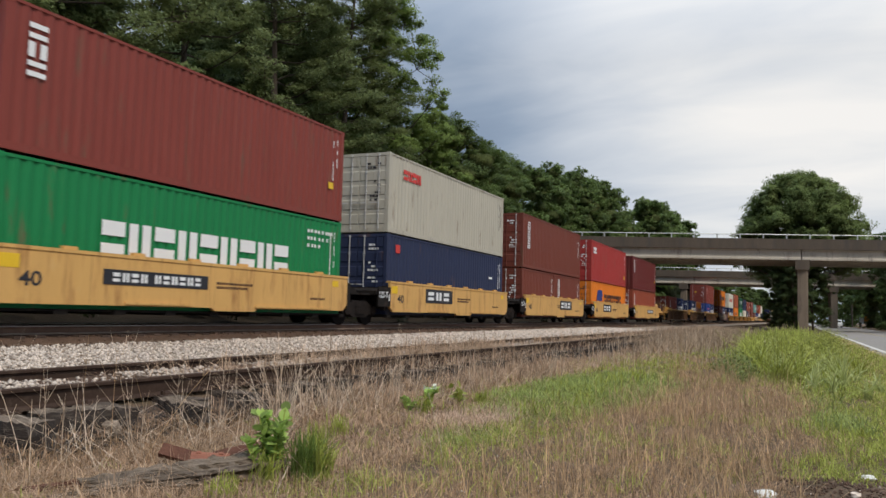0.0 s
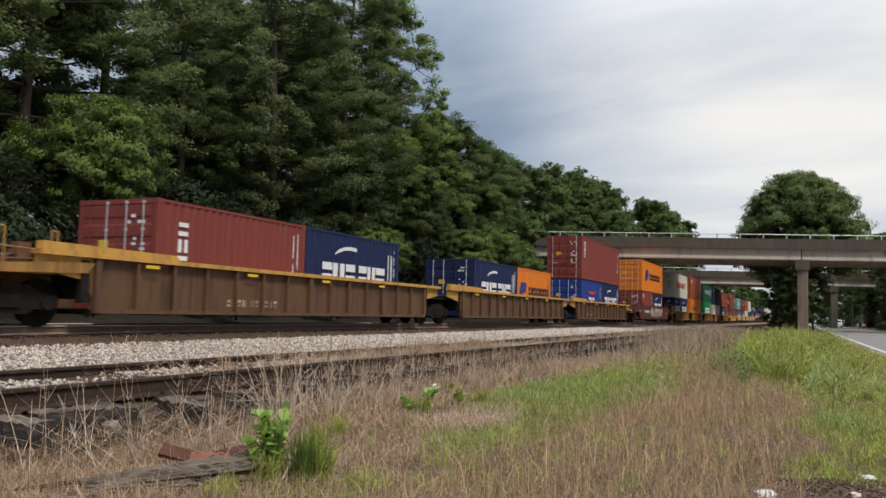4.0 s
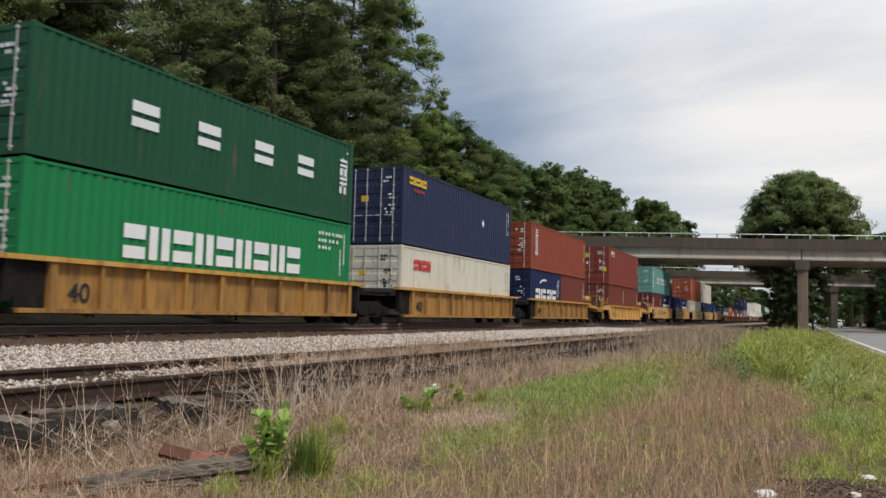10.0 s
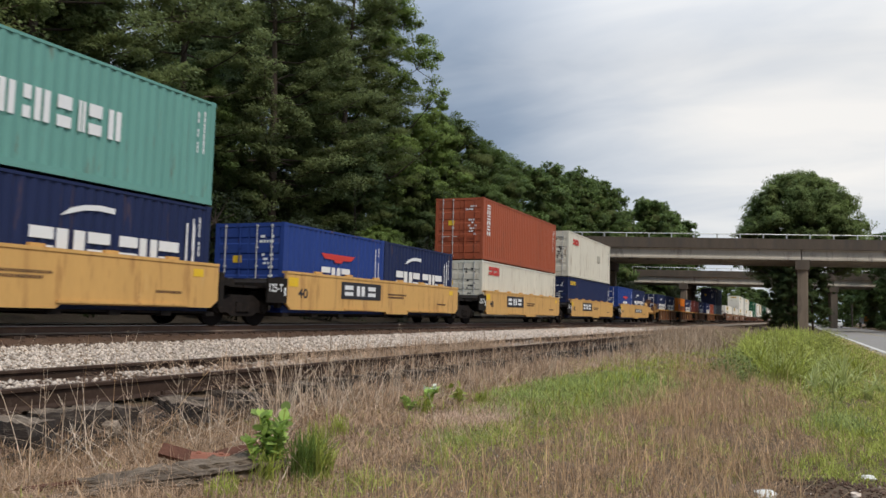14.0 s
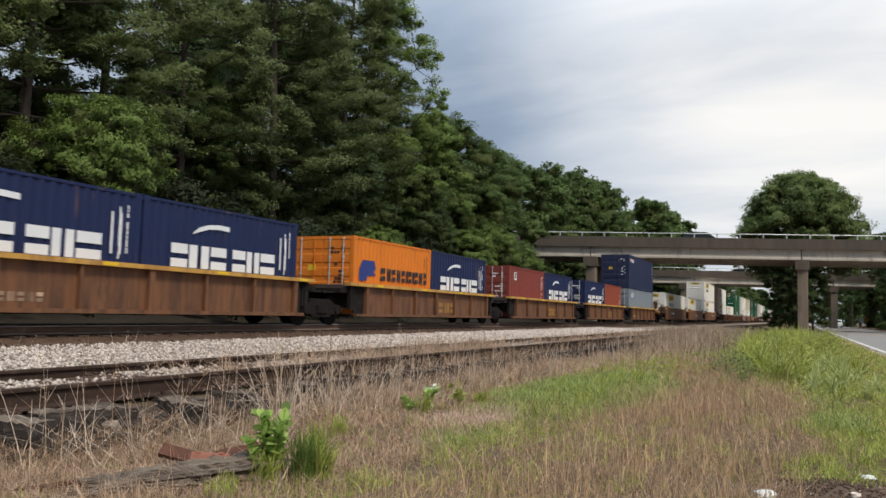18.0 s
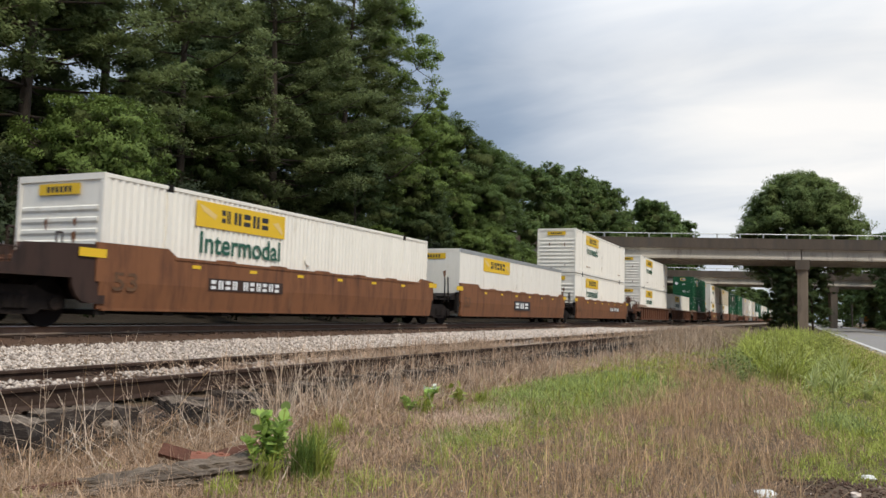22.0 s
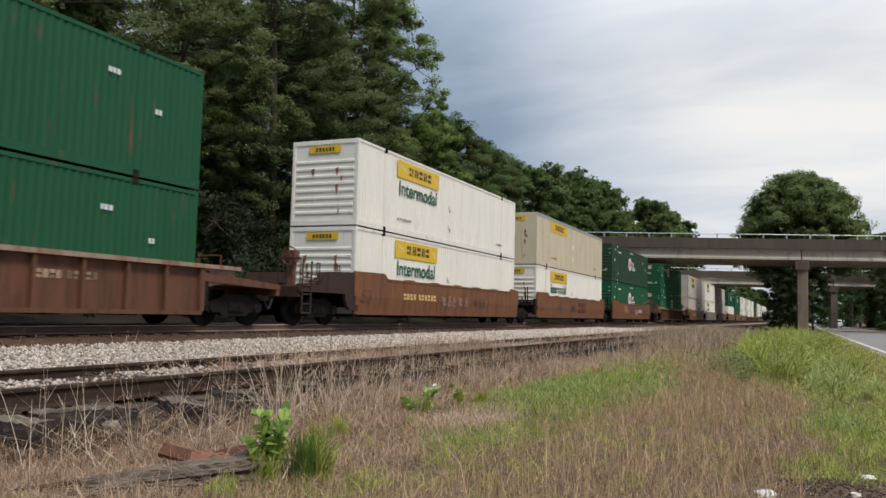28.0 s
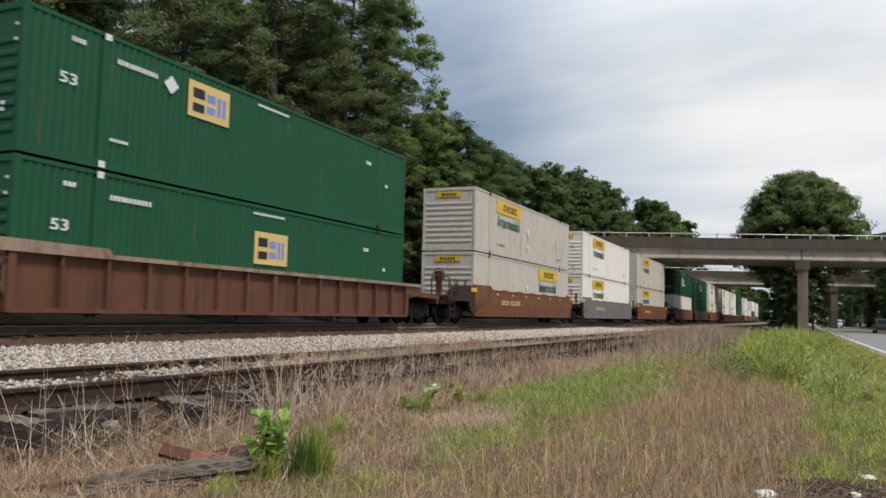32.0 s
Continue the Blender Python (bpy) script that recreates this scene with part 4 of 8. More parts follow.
def iso_box(L, H, colour, end, where, mark=True):
    """A corrugated sea container; its origin is the middle of its bottom edge on the end that leads."""
    W = 2.438
    size = "twenty-foot" if L < 7 else "forty-foot"
    box = tagged(empty("shipping_container"), "%s corrugated %s shipping container %s" % (COLOUR_WORD[colour], size, where), "shipping container", group="containers on the train")
    mat = M[colour]
    hang("frame", shared(("frame", L, H), lambda mb: iso_frame(mb, L, H, W)), mat, box)
    wall = shared(("side_wall", L, H), lambda mb: mb.sheet(wave(0.16, L - 0.16, -W / 2 + 0.012, 0.030), 0.15, H - 0.07))
    hang("side_wall", wall, mat, box)
    hang("side_wall", wall, mat, box, Matrix.Translation((L, 0, 0)) @ Matrix.Rotation(math.pi, 4, "Z"))
    hang("roof", shared(("roof", L, H), lambda mb: iso_roof(mb, L, W, H)), mat, box)
    blank = shared(("end_wall", H), lambda mb: mb.sheet([(0.02 + d, -W / 2 + 0.13 + u) for u, d in wave(0, W - 0.26, 0.0, 0.04, 0.25)], 0.15, H - 0.12))
    hang("end_wall", blank, mat, box, Matrix.Translation((L, 0, 0)) @ Matrix.Rotation(math.pi, 4, "Z"))
    rng = random.Random(int(L * 10 + H * 100) + len(MOVING))
    if end == "doors":
        leaf = shared(("door", H), lambda mb: iso_doorleaf(mb, W, H))
        for s in (-1, 1):
            m = Matrix.Translation((0, s * (W / 2 - 0.135), 0)) @ Matrix.Diagonal((1, -s, 1, 1))
            door = hang("door", leaf, mat, box, m)
            for i in range(5):
                hang("door_panel", shared(("door_panel", H), lambda mb: door_panel(mb, W, H)), mat, door, (0, 0, 0.15 + (H - 0.27) * i / 5))
            rod = shared(("lock_rod", H), lambda mb: lock_rod(mb, H))
            for y in (0.26, 0.78):
                hang("lock_rod", rod, M["rod_pale"] if rng.random() < 0.75 else mat, door, (0, y, 0), label="galvanised locking rod")
        mk = Mb()
        bars(mk, 0.004, H - 0.62, H - 0.34, -W / 2 + 0.35, -0.3, rng, 2, 0.6)
        bars(mk, 0.004, H * 0.38, H * 0.66, -W / 2 + 0.35, -0.45, rng, 6, 0.5)
        hang("marking", mk.mesh("marking"), M["g_black" if colour in ("grey", "white_old", "white", "steel_blue", "orange") else "g_white"], box, label="rows of small door markings")["kind"] = "stuff"
        if rng.random() < 0.7:
            st = Mb().box(-0.001, 0.006, 0.25, 0.55, H * 0.55, H * 0.63)
            hang("sticker", st.mesh("sticker"), M["g_yellow"], box, label="yellow sticker")
    else:
        hang("end_wall", blank, mat, box)
    if mark:
        mk = Mb()
        for xx, a, b in ((L - 0.62, H * 0.45, H * 0.86), (L - 0.40, H * 0.50, H * 0.88)):
            z = b
            while z > a:
                hgt = rng.uniform(0.05, 0.16)
                if rng.random() < 0.8:
                    mk.box(xx, xx + 0.045, -W / 2 - 0.002, -W / 2 + 0.002, z - hgt, z)
                z -= hgt + 0.022
        hang("marking", mk.mesh("marking"), M["g_black" if colour in ("grey", "white_old", "white", "steel_blue", "orange") else "g_white"], box, label="column of small side markings")["kind"] = "stuff"
    return box


def dom_box(H, colour, where, style="ribbed", ends="ribbed"):
    """A fifty-three-foot domestic container with lifting posts inset from its ends."""
    L, W = 16.15, 2.591
    h = W / 2
    box = tagged(empty("domestic_container"), "%s %s fifty-three-foot domestic container %s" % (COLOUR_WORD[colour], "corrugated" if style == "ribbed" else "smooth-sided", where), "shipping container", group="containers on the train")
    mat = M[colour]

    def frame_build(mb):
        for x in (0.0, L - 0.12):
            for s in (-1, 1):
                y0, y1 = sorted((s * h, s * (h - 0.1)))
                mb.box(x, x + 0.12, y0, y1, 0.0, H)
        for s in (-1, 1):
            y0, y1 = sorted((s * (h - 0.002), s * (h - 0.07)))
            mb.box(0.12, L - 0.12, y0, y1, 0.0, 0.19)
            mb.box(0.12, L - 0.12, y0, y1, H - 0.09, H - 0.005)
            for x in (1.95, L - 2.05):
                ya, yb = sorted((s * (h + 0.001), s * (h - 0.07)))
                mb.box(x - 0.06, x + 0.10, ya, yb, 0.0, H)
        for x in (0.0, L - 0.1):
            mb.box(x, x + 0.1, -h + 0.1, h - 0.1, 0.0, 0.16)
            mb.box(x, x + 0.1, -h + 0.1, h - 0.1, H - 0.14, H)
        for i in range(1, 20):
            mb.box(i * L / 20 - 0.03, i * L / 20 + 0.03, -h + 0.07, h - 0.07, 0.02, 0.13)

    hang("frame", shared(("frame53", H), frame_build), mat, box)

    def wall_build(mb):
        if style == "ribbed":
            mb.sheet(wave(0.12, L - 0.12, -h + 0.012, 0.030, 0.205), 0.18, H - 0.08)
        else:
            mb.sheet([(0.12, -h + 0.008), (L - 0.12, -h + 0.008)], 0.18, H - 0.08)

    wall = shared(("side_wall53", H, style), wall_build)
    for m in (Matrix.Identity(4), Matrix.Translation((L, 0, 0)) @ Matrix.Rotation(math.pi, 4, "Z")):
        side = hang("side_wall", wall, mat, box, m)
        if style != "ribbed":
            seam = shared(("panel_seam", H), lambda mb: mb.box(-0.02, 0.02, -h + 0.002, -h + 0.010, 0.19, H - 0.17))
            for i in range(1, 13):
                hang("panel_seam", seam, mat, side, (i * L / 13, 0, 0))
    hang("roof", shared(("roof53", H), lambda mb: mb.box(0.05, L - 0.05, -h + 0.05, h - 0.05, H - 0.04, H - 0.002)), mat, box)

    def end_build(mb):
        if ends == "ribbed":
            mb.box(0.031, 0.06, -h + 0.1, h - 0.1, 0.16, H - 0.14)
        else:
            mb.box(0.01, 0.06, -h + 0.1, h - 0.1, 0.16, H - 0.14)

    e = shared(("end_panel53", H, ends), end_build)
    dz = (H - 0.92) / 8
    rib = shared(("end_rib", H), lambda mb: mb.prism([(0.035, 0.03), (0.035, dz - 0.06), (0.0, dz - 0.09), (0.0, 0.09)], "y", -h + 0.16, h - 0.16))
    for m in (Matrix.Identity(4), Matrix.Translation((L, 0, 0)) @ Matrix.Rotation(math.pi, 4, "Z")):
        panel = hang("end_panel", e, mat, box, m)
        if ends == "ribbed":
            for i in range(8):
                hang("rib", rib, mat, panel, (0, 0, 0.30 + dz * i))
    if colour in ("white", "cream"):
        rng = random.Random(len(MOVING) * 7 + 3)
        mk = Mb()
        for col in (-0.55, 0.55):  # rust runs below the ribs of the end
            for k in range(rng.choice((1, 3, 5, 6))):
                y, z, w, ln = col + rng.gauss(0, 0.07), 1.95 - 0.28 * k, rng.uniform(0.025, 0.075), rng.uniform(0.18, 0.42)
                mk.prism([(y - w, z), (y - w * 0.8, z - ln * 0.5), (y - w * 0.2, z - ln), (y + w * 0.5, z - ln * 0.7), (y + w, z - 0.05)], "x", -0.004, -0.001)
        mk.prism([(-0.62, 0.56), (-0.60, 0.42), (-0.57, 0.35), (-0.55, 0.50)], "x", -0.004, -0.001)
        hang("rust_streak", mk.mesh("rust_streak"), M["rust_stain"], box, label="brown rust runs")["kind"] = "stuff"
    cone = shared("twist_lock", lambda mb: mb.box(-0.09, 0.09, -0.03, 0.06, -0.09, 0.09))
    for x in (1.97, L - 2.03):
        hang("lifting_block", cone, M["iron"], box, (x, -h - 0.004 + 0.03, H - 0.06), label="dark corner lifting block")
        hang("lifting_block", cone, M["iron"], box, (x, -h - 0.004 + 0.03, 0.05), label="dark corner lifting block")
    if style != "ribbed":
        hang("top_rail", Mb().box(0, L, -h - 0.006, -h + 0.02, H - 0.16, H + 0.004).mesh("top_rail"), M["galv"], box, label="grey metal top rail")
    return box


# ---- the train: well cars ----
def bogie(parent, x):
    def side(mb):
        mb.prism([(-1.15, 0.38), (-0.95, 0.30), (-0.62, 0.34), (-0.45, 0.24), (0.45, 0.24), (0.62, 0.34), (0.95, 0.30), (1.15, 0.38), (1.15, 0.60), (0.75, 0.66), (0.45, 0.80), (-0.45, 0.80), (-0.75, 0.66), (-1.15, 0.60)], "y", -0.09, 0.09)
        mb.box(-0.28, 0.28, -0.13, 0.13, 0.36, 0.62)
        for s in (-0.89, 0.89):
            mb.tube((s, -0.14, 0.46), (s, 0.14, 0.46), 0.14, n=10)
        for i in (-0.16, 0, 0.16):
            mb.tube((i, -0.10, 0.36), (i, -0.10, 0.60), 0.06, n=8)

    def wheelset_wheel(mb):
        mb.tube((0, -0.07, 0), (0, 0.07, 0), 0.46, n=24)
        mb.tube((0, 0.05, 0), (0, 0.085, 0), 0.485, n=24)
        mb.tube((0, -0.10, 0), (0, -0.07, 0), 0.13, n=12)

    bg = hang("bogie", shared("bolster", lambda mb: mb.box(-0.22, 0.22, -1.0, 1.0, 0.48, 0.78).box(-0.4, 0.4, -0.4, 0.4, 0.78, 0.92)), M["iron"], parent, (x, 0, 0), label="black four-wheel bogie")
    for y in (-1.0, 1.0):
        hang("side_frame", shared("bogie_side", side), M["bogie_iron"], bg, (0, y, 0))
    for ax in (-0.89, 0.89):
        hang("axle", shared("axle", lambda mb: mb.tube((0, -0.95, 0), (0, 0.95, 0), 0.085, n=10)), M["axle_steel"], bg, (ax, 0, 0.46))
        for s in (-1, 1):
            hang("wheel", shared("bogie_wheel", wheelset_wheel), M["axle_steel"], bg, Matrix.Translation((ax, s * 0.7525, 0.46)) @ Matrix.Diagonal((1, s, 1, 1)))


CAR = {  # style: (side paint, flange paint, label)
    "smooth": ("car_yellow", "car_yellow", "yellow smooth-sided articulated well car"),
    "ribbed_dirty": ("car_grime", "car_amber", "grimy ribbed well car with a yellow top flange"),
    "ribbed": ("car_yellow_dirty", "car_amber", "dirty yellow ribbed well car"),
    "ribbed_yellow": ("car_yellow", "car_amber", "bright yellow ribbed well car"),
    "maroon": ("car_maroon", "car_maroon", "maroon well car with spray-painted sides"),
    "rust": ("car_rust", "car_amber", "rusty ribbed well car with a yellow top flange"),
    "rust_long": ("car_rust_long", "flange_pale", "long rusty brown ribbed well car"),
    "brown": ("car_brown", "car_brown", "long brown smooth-sided well car"),
    "grey": ("car_grey", "car_grey", "long grey smooth-sided well car"),
}


def well_car(style, L, left_gap, right_gap, number=None):
    """A well of length L with its bulkheads; gaps are to the next boxes. Short gaps are articulated joints with one shared bogie."""
    side_p, flange_p, label = CAR[style]
    car = tagged(empty("well_car"), label, "railway wagon", group="cars of the train")
    ribbed = style.startswith("r")
    end_p = {"brown": "car_soot", "grey": "car_soot", "rust_long": "car_rust_long", "ribbed_dirty": "car_yellow_dirty", "rust": "car_yellow_dirty"}.get(style, flange_p)
    arched = not ribbed or style == "ribbed_yellow"
    long_well = L > 14
    a0, a1 = -0.12, L + 0.12

    def side_build(mb):
        if style == "smooth":
            mb.prism([(a0, 0.62), (a0 + 0.25, 0.44), (L * 0.48, 0.44), (L * 0.48 + 0.12, 0.36), (L * 0.62, 0.36), (L * 0.62 + 0.12, 0.44), (a1 - 0.25, 0.44), (a1, 0.62), (a1, 1.50), (a0, 1.50)], "y", -1.46, -1.38)
            mb.box(a0, a1, -1.48, -1.30, 1.46, 1.53)
            for i in range(6):
                x = L * (0.12 + 0.15 * i)
                mb.box(x, x + 0.35, -1.40, -1.30, 1.53, 1.60)
            mb.box(L * 0.25, L * 0.42, -1.50, -1.46, 0.47, 0.52)
            mb.box(L * 0.62, L * 0.92, -1.50, -1.46, 0.47, 0.52)
        elif ribbed:
            zt = 1.36 if L < 14 else 1.50
            e0, e1 = (0.55, L - 0.30) if L < 14 else (a0, a1)
            mb.box(e0, e1, -1.34, -1.28, 0.32, zt - 0.1)
            mb.box(a0, a1, -1.48, -1.28, 0.27, 0.36)
            n = {"rust": 6, "ribbed": 9}.get(style.split("_")[0], 9) if L < 14 else 14
            for i in range(n + 1):
                x = e0 + (e1 - e0 - 0.07) * i / n
                wd = 0.16 if i in (0, n // 2, n) else 0.07
                mb.box(x, x + wd, -1.46, -1.34, 0.36, zt - 0.1)
        else:
            t0, t1 = 1.58, 1.72
            low = 0.93 if style == "brown" else 0.36
            if style == "brown":  # the lower half of the side leans inwards
                mb.prism([(-1.47, 0.93), (-1.41, 0.36), (-1.33, 0.36), (-1.39, 0.93)], "x", a0 - 0.02, a1 + 0.02)
            mb.prism([(a0 - 0.12, max(low, 0.52)), (a0 + 0.1, low), (a1 - 0.1, low), (a1 + 0.12, max(low, 0.52)), (a1 + 0.12, t1 - 0.08), (a1 - 0.9, t1), (a1 - 1.1, t0), (2.1, t0), (1.8, t1 + 0.04), (a0 - 0.12, t1 + 0.02)], "y", -1.47, -1.39)
            mb.box(2.0, a1 - 1.1, -1.49, -1.32, t0 - 0.06, t0 + 0.003)
            mb.box(a0 + 0.1, a1 - 0.1, -1.44 if style == "brown" else -1.50, -1.32 if style == "brown" else -1.38, 0.33, 0.39)
            for i in range(5):
                x = L * (0.22 + 0.14 * i)
                mb.prism([(x, t0), (x + 0.75, t0), (x + 0.68, t0 + 0.05), (x + 0.07, t0 + 0.05)], "y", -1.44, -1.34)

    sm = shared(("side_sill", style, round(L, 1)), side_build)
    mirror = Matrix.Translation((L, 0, 0)) @ Matrix.Rotation(math.pi, 4, "Z")
    hang("side_sill", sm, M[side_p], car)
    hang("side_sill", sm, M[side_p], car, mirror)
    if ribbed:
        zt = 1.36 if L < 14 else 1.50

        def flange(mb):
            ext = 1.4 if long_well else 0.5
            mb.box(a0 - ext, a1 + ext, -1.50, -1.26, zt - 0.1, zt)
            if long_well:
                for xe, s in ((a0, -1), (a1, 1)):
                    o = [(xe, 0.62), (xe + s * 0.25, 0.95), (xe + s * 1.35, 1.12), (xe + s * 1.35, zt - 0.1), (xe, zt - 0.1)]
                    mb.prism(o if s > 0 else o[::-1], "y", -1.36, -1.28)
            if long_well:
                mb.prism([(a0 - 1.3, zt - 0.08), (2.4, zt - 0.08), (2.2, zt + 0.12), (a0 - 1.3, zt + 0.16)], "y", -1.46, -1.26)
        fm = shared(("top_flange", round(L, 1)), flange)
        hang("top_flange", fm, M[flange_p], car, label="worn top flange")
        hang("top_flange", fm, M[flange_p], car, mirror)
        if L < 14:
            web = shared(("end_web", round(L, 1)), lambda mb: mb.box(a0, 0.55, -1.33, -1.29, 0.36, zt - 0.1))
            web2 = shared(("end_web2", round(L, 1)), lambda mb: mb.box(L - 0.30, a1, -1.33, -1.29, 0.36, zt - 0.1))
            for m in (Matrix.Identity(4), mirror):
                hang("end_web", web, M[side_p if arched else "iron"], car, m, label="" if arched else "black web plate")
                hang("end_web", web2, M[side_p if arched else "iron"], car, m)

    def floor_build(mb):
        for i in range(9):
            x = L * i / 8
            mb.box(max(a0, x - 0.16), min(a1, x + 0.16), -1.36, 1.36, 0.24, 0.345)
        mb.box(0, L, -1.30, -0.95, 0.30, 0.345)
        mb.box(0, L, 0.95, 1.30, 0.30, 0.345)

    hang("well_floor", shared(("well_floor", round(L, 1)), floor_build), M["iron"], car)

    def bulkhead(mb):
        mb.box(-0.30, -0.14, -1.36, 1.36, 0.55, 1.30)
        mb.prism([(-0.95, 1.02), (-0.28, 1.02), (-0.28, 1.28), (-0.95, 1.16)], "y", -1.30, 1.30)
        mb.box(-0.42, -0.24, -1.40, -1.26, 0.48, 1.34)
        mb.box(-0.42, -0.24, 1.26, 1.40, 0.48, 1.34)

    bm_ = shared("bulkhead", bulkhead)
    dark = M["iron"]
    hang("bulkhead", bm_, dark, car)
    hang("bulkhead", bm_, dark, car, mirror)

    def platform(mb, reach):
        mb.box(-reach, -0.3, -0.38, 0.38, 0.68, 1.02)
        mb.box(-reach, -0.9, -1.25, 1.25, 1.02, 1.10)
        mb.box(-reach, -reach + 0.14, -1.40, 1.40, 0.82, 1.12)
        if not arched:
            for s in (-1, 1):
                y0, y1 = sorted((s * 1.42, s * 1.30))
                mb.prism([(-reach, 0.98), (-0.3, 1.08), (-0.1, 1.30), (-0.5, 1.30), (-reach, 1.12)], "y", y0, y1)

    top = {"smooth": 1.53, "ribbed_yellow": 1.36}.get(style, 1.70)

    def end_sill(mb, reach):
        """The side plate carries on over the bogie, cut away in a curve above the wheels."""
        arch = [(-0.42 - 0.42 * math.sin(q), 0.98 - 0.50 * math.cos(q)) for q in (0.0, 0.4, 0.8, 1.2, 1.57)]
        o = [(0.05, 0.46)] + arch + [(-reach, 0.98), (-reach, 1.16), (-reach * 0.66, 1.20), (-reach * 0.60, top - 0.10), (-0.1, top), (0.05, top)]
        mb.prism(o[::-1], "y", -1.44, -1.36)
        for y in (-1.47,):  # lip along the curve
            for (xa, za), (xb, zb) in zip(arch + [(-reach, 0.98)], arch[1:] + [(-reach, 0.98)]):
                if xa != xb:
                    mb.prism([(xa, za), (xb, zb), (xb, zb + 0.05), (xa, za + 0.05)], "y", y, y + 0.03)

    def end_hoop(mb, reach):
        x = -reach + 0.1
        for y in (-1.38, -0.6):
            mb.tube((x, y, 1.10), (x, y, 1.95), 0.022, n=6)
        mb.tube((x, -1.38, 1.95), (x, -0.6, 1.95), 0.022, n=6)

    def stiles(mb, reach):
        for xx in (-reach + 0.12, -reach + 0.58):
            mb.box(xx - 0.025, xx + 0.025, -1.465, -1.435, 0.33, 1.88)

    def walk_hoop(mb):
        mb.tube((0, -1.34, 1.16), (0, -1.34, 1.86), 0.02, n=6)
        mb.tube((0.14, -1.34, 1.16), (0.14, -1.34, 1.86), 0.02, n=6)
        mb.tube((0, -1.34, 1.86), (0.14, -1.34, 1.86), 0.02, n=6)

    def ladder_and_rails(m, reach):
        key = round(reach, 1)
        hang("end_rail", shared(("end_hoop", key), lambda mb: end_hoop(mb, reach)), M[end_p], car, m)
        ladder = hang("ladder", shared(("stiles", key), lambda mb: stiles(mb, reach)), M[end_p], car, m)
        for z in (0.35, 0.62, 0.90, 1.15, 1.40):
            hang("rung", shared(("rung", key), lambda mb: mb.tube((-reach + 0.12, -1.45, 0), (-reach + 0.58, -1.45, 0), 0.022, n=6)), M[end_p], ladder, (0, 0, z))
        for xx in (-reach + 1.05, -1.15):
            hang("grab_hoop", shared("walk_hoop", walk_hoop), M[end_p], car, m @ Matrix.Translation((xx, 0, 0)))
        hang("handrail", shared(("handrail", key), lambda mb: mb.tube((-reach + 0.55, -1.34, 1.52), (-1.0, -1.34, 1.46), 0.016, n=6)), M[end_p], car, m)

    def valves(mb, reach):
        mb.box(-1.75, -1.25, -1.18, -0.86, 1.12, 1.46).box(-1.18, -0.92, -1.22, -0.95, 1.14, 1.66).box(-1.68, -1.40, -1.10, -0.90, 1.46, 1.62)
        mb.box(-2.15, -1.9, -1.1, -0.9, 1.1, 1.34).tube((-2.1, -1.05, 1.30), (-0.9, -1.05, 1.56), 0.03, n=6).tube((-0.85, -1.1, 1.2), (-0.32, -1.1, 1.62), 0.03, n=6)
        mb.tube((-reach + 0.2, -1.22, 1.2), (-1.2, -1.26, 1.32), 0.022, n=6)

    def hose(mb, reach):
        pts = [Vector((-reach + 0.1 - 0.55 * t, -0.45 - 0.1 * t, 0.86 - 0.42 * math.sin(math.pi * t * 0.9))) for t in (0, 0.2, 0.4, 0.6, 0.8, 1.0)]
        for p, q in zip(pts, pts[1:]):
            mb.tube(p, q, 0.032, n=6, cap=False)

    def brake_wheel(mb):
        n = 16
        for i in range(n):
            a, b2 = 2 * math.pi * i / n, 2 * math.pi * (i + 1) / n
            mb.tube((0, 0.27 * math.cos(a), 0.27 * math.sin(a)), (0, 0.27 * math.cos(b2), 0.27 * math.sin(b2)), 0.022, n=5, cap=False)
        for a in (0.3, 1.35, 2.4, 3.44, 4.5, 5.5):
            mb.tube((0, 0, 0), (0, 0.27 * math.cos(a), 0.27 * math.sin(a)), 0.014, n=4, cap=False)
        mb.tube((-0.06, 0, 0), (0.05, 0, 0), 0.05, n=8)

    for gap, m in ((left_gap, Matrix.Identity(4)), (right_gap, mirror)):
        if gap < 4.2:  # articulated
            reach = gap / 2 - 0.06
            hang("joint_platform", shared(("joint_platform", round(reach, 1)), lambda mb: mb.box(-reach, -0.3, -0.34, 0.34, 0.70, 1.00).box(-reach, -0.8, -1.1, 1.1, 1.0, 1.06)), M["iron"], car, m)
            if not ribbed and style != "smooth":
                hang("grab_rail", shared(("joint_rail", round(reach, 1)), lambda mb: mb.tube((-reach + 0.15, -1.25, 0.9), (-reach + 0.15, -1.25, 1.9), 0.03, n=6).tube((-reach + 0.55, -1.25, 0.9), (-reach + 0.45, -1.25, 1.95), 0.03, n=6)), M["iron"], car, m)
            if m is mirror:
                bogie(car, L + gap / 2)
                hang("valve_gear", shared(("joint_valves", round(reach, 1)), lambda mb: mb.box(-reach + 0.05, -reach + 0.42, -1.2, -0.9, 1.06, 1.42).tube((-reach + 0.1, -1.1, 1.5), (-0.4, -1.1, 1.5), 0.09, n=8).box(-0.62, -0.5, -1.24, -1.0, 1.06, 1.62)), M["rust_gear" if style != "ribbed" else "car_yellow_dirty"], car, m, label="valves over the joint")
        else:
            reach = min(3.4, gap / 2 - 0.45)
            pf = hang("end_platform", shared(("end_platform", arched, round(reach, 1)), lambda mb: platform(mb, reach)), M[end_p], car, m, label="end platform with steel deck")
            if arched:
                for side in (1, -1):
                    hang("end_sill", shared(("end_sill", style, round(reach, 1)), lambda mb: end_sill(mb, reach)), M["car_soot" if style in ("brown", "grey") else side_p], car, m @ Matrix.Diagonal((1, side, 1, 1)), label="side plate cut away over the wheels")
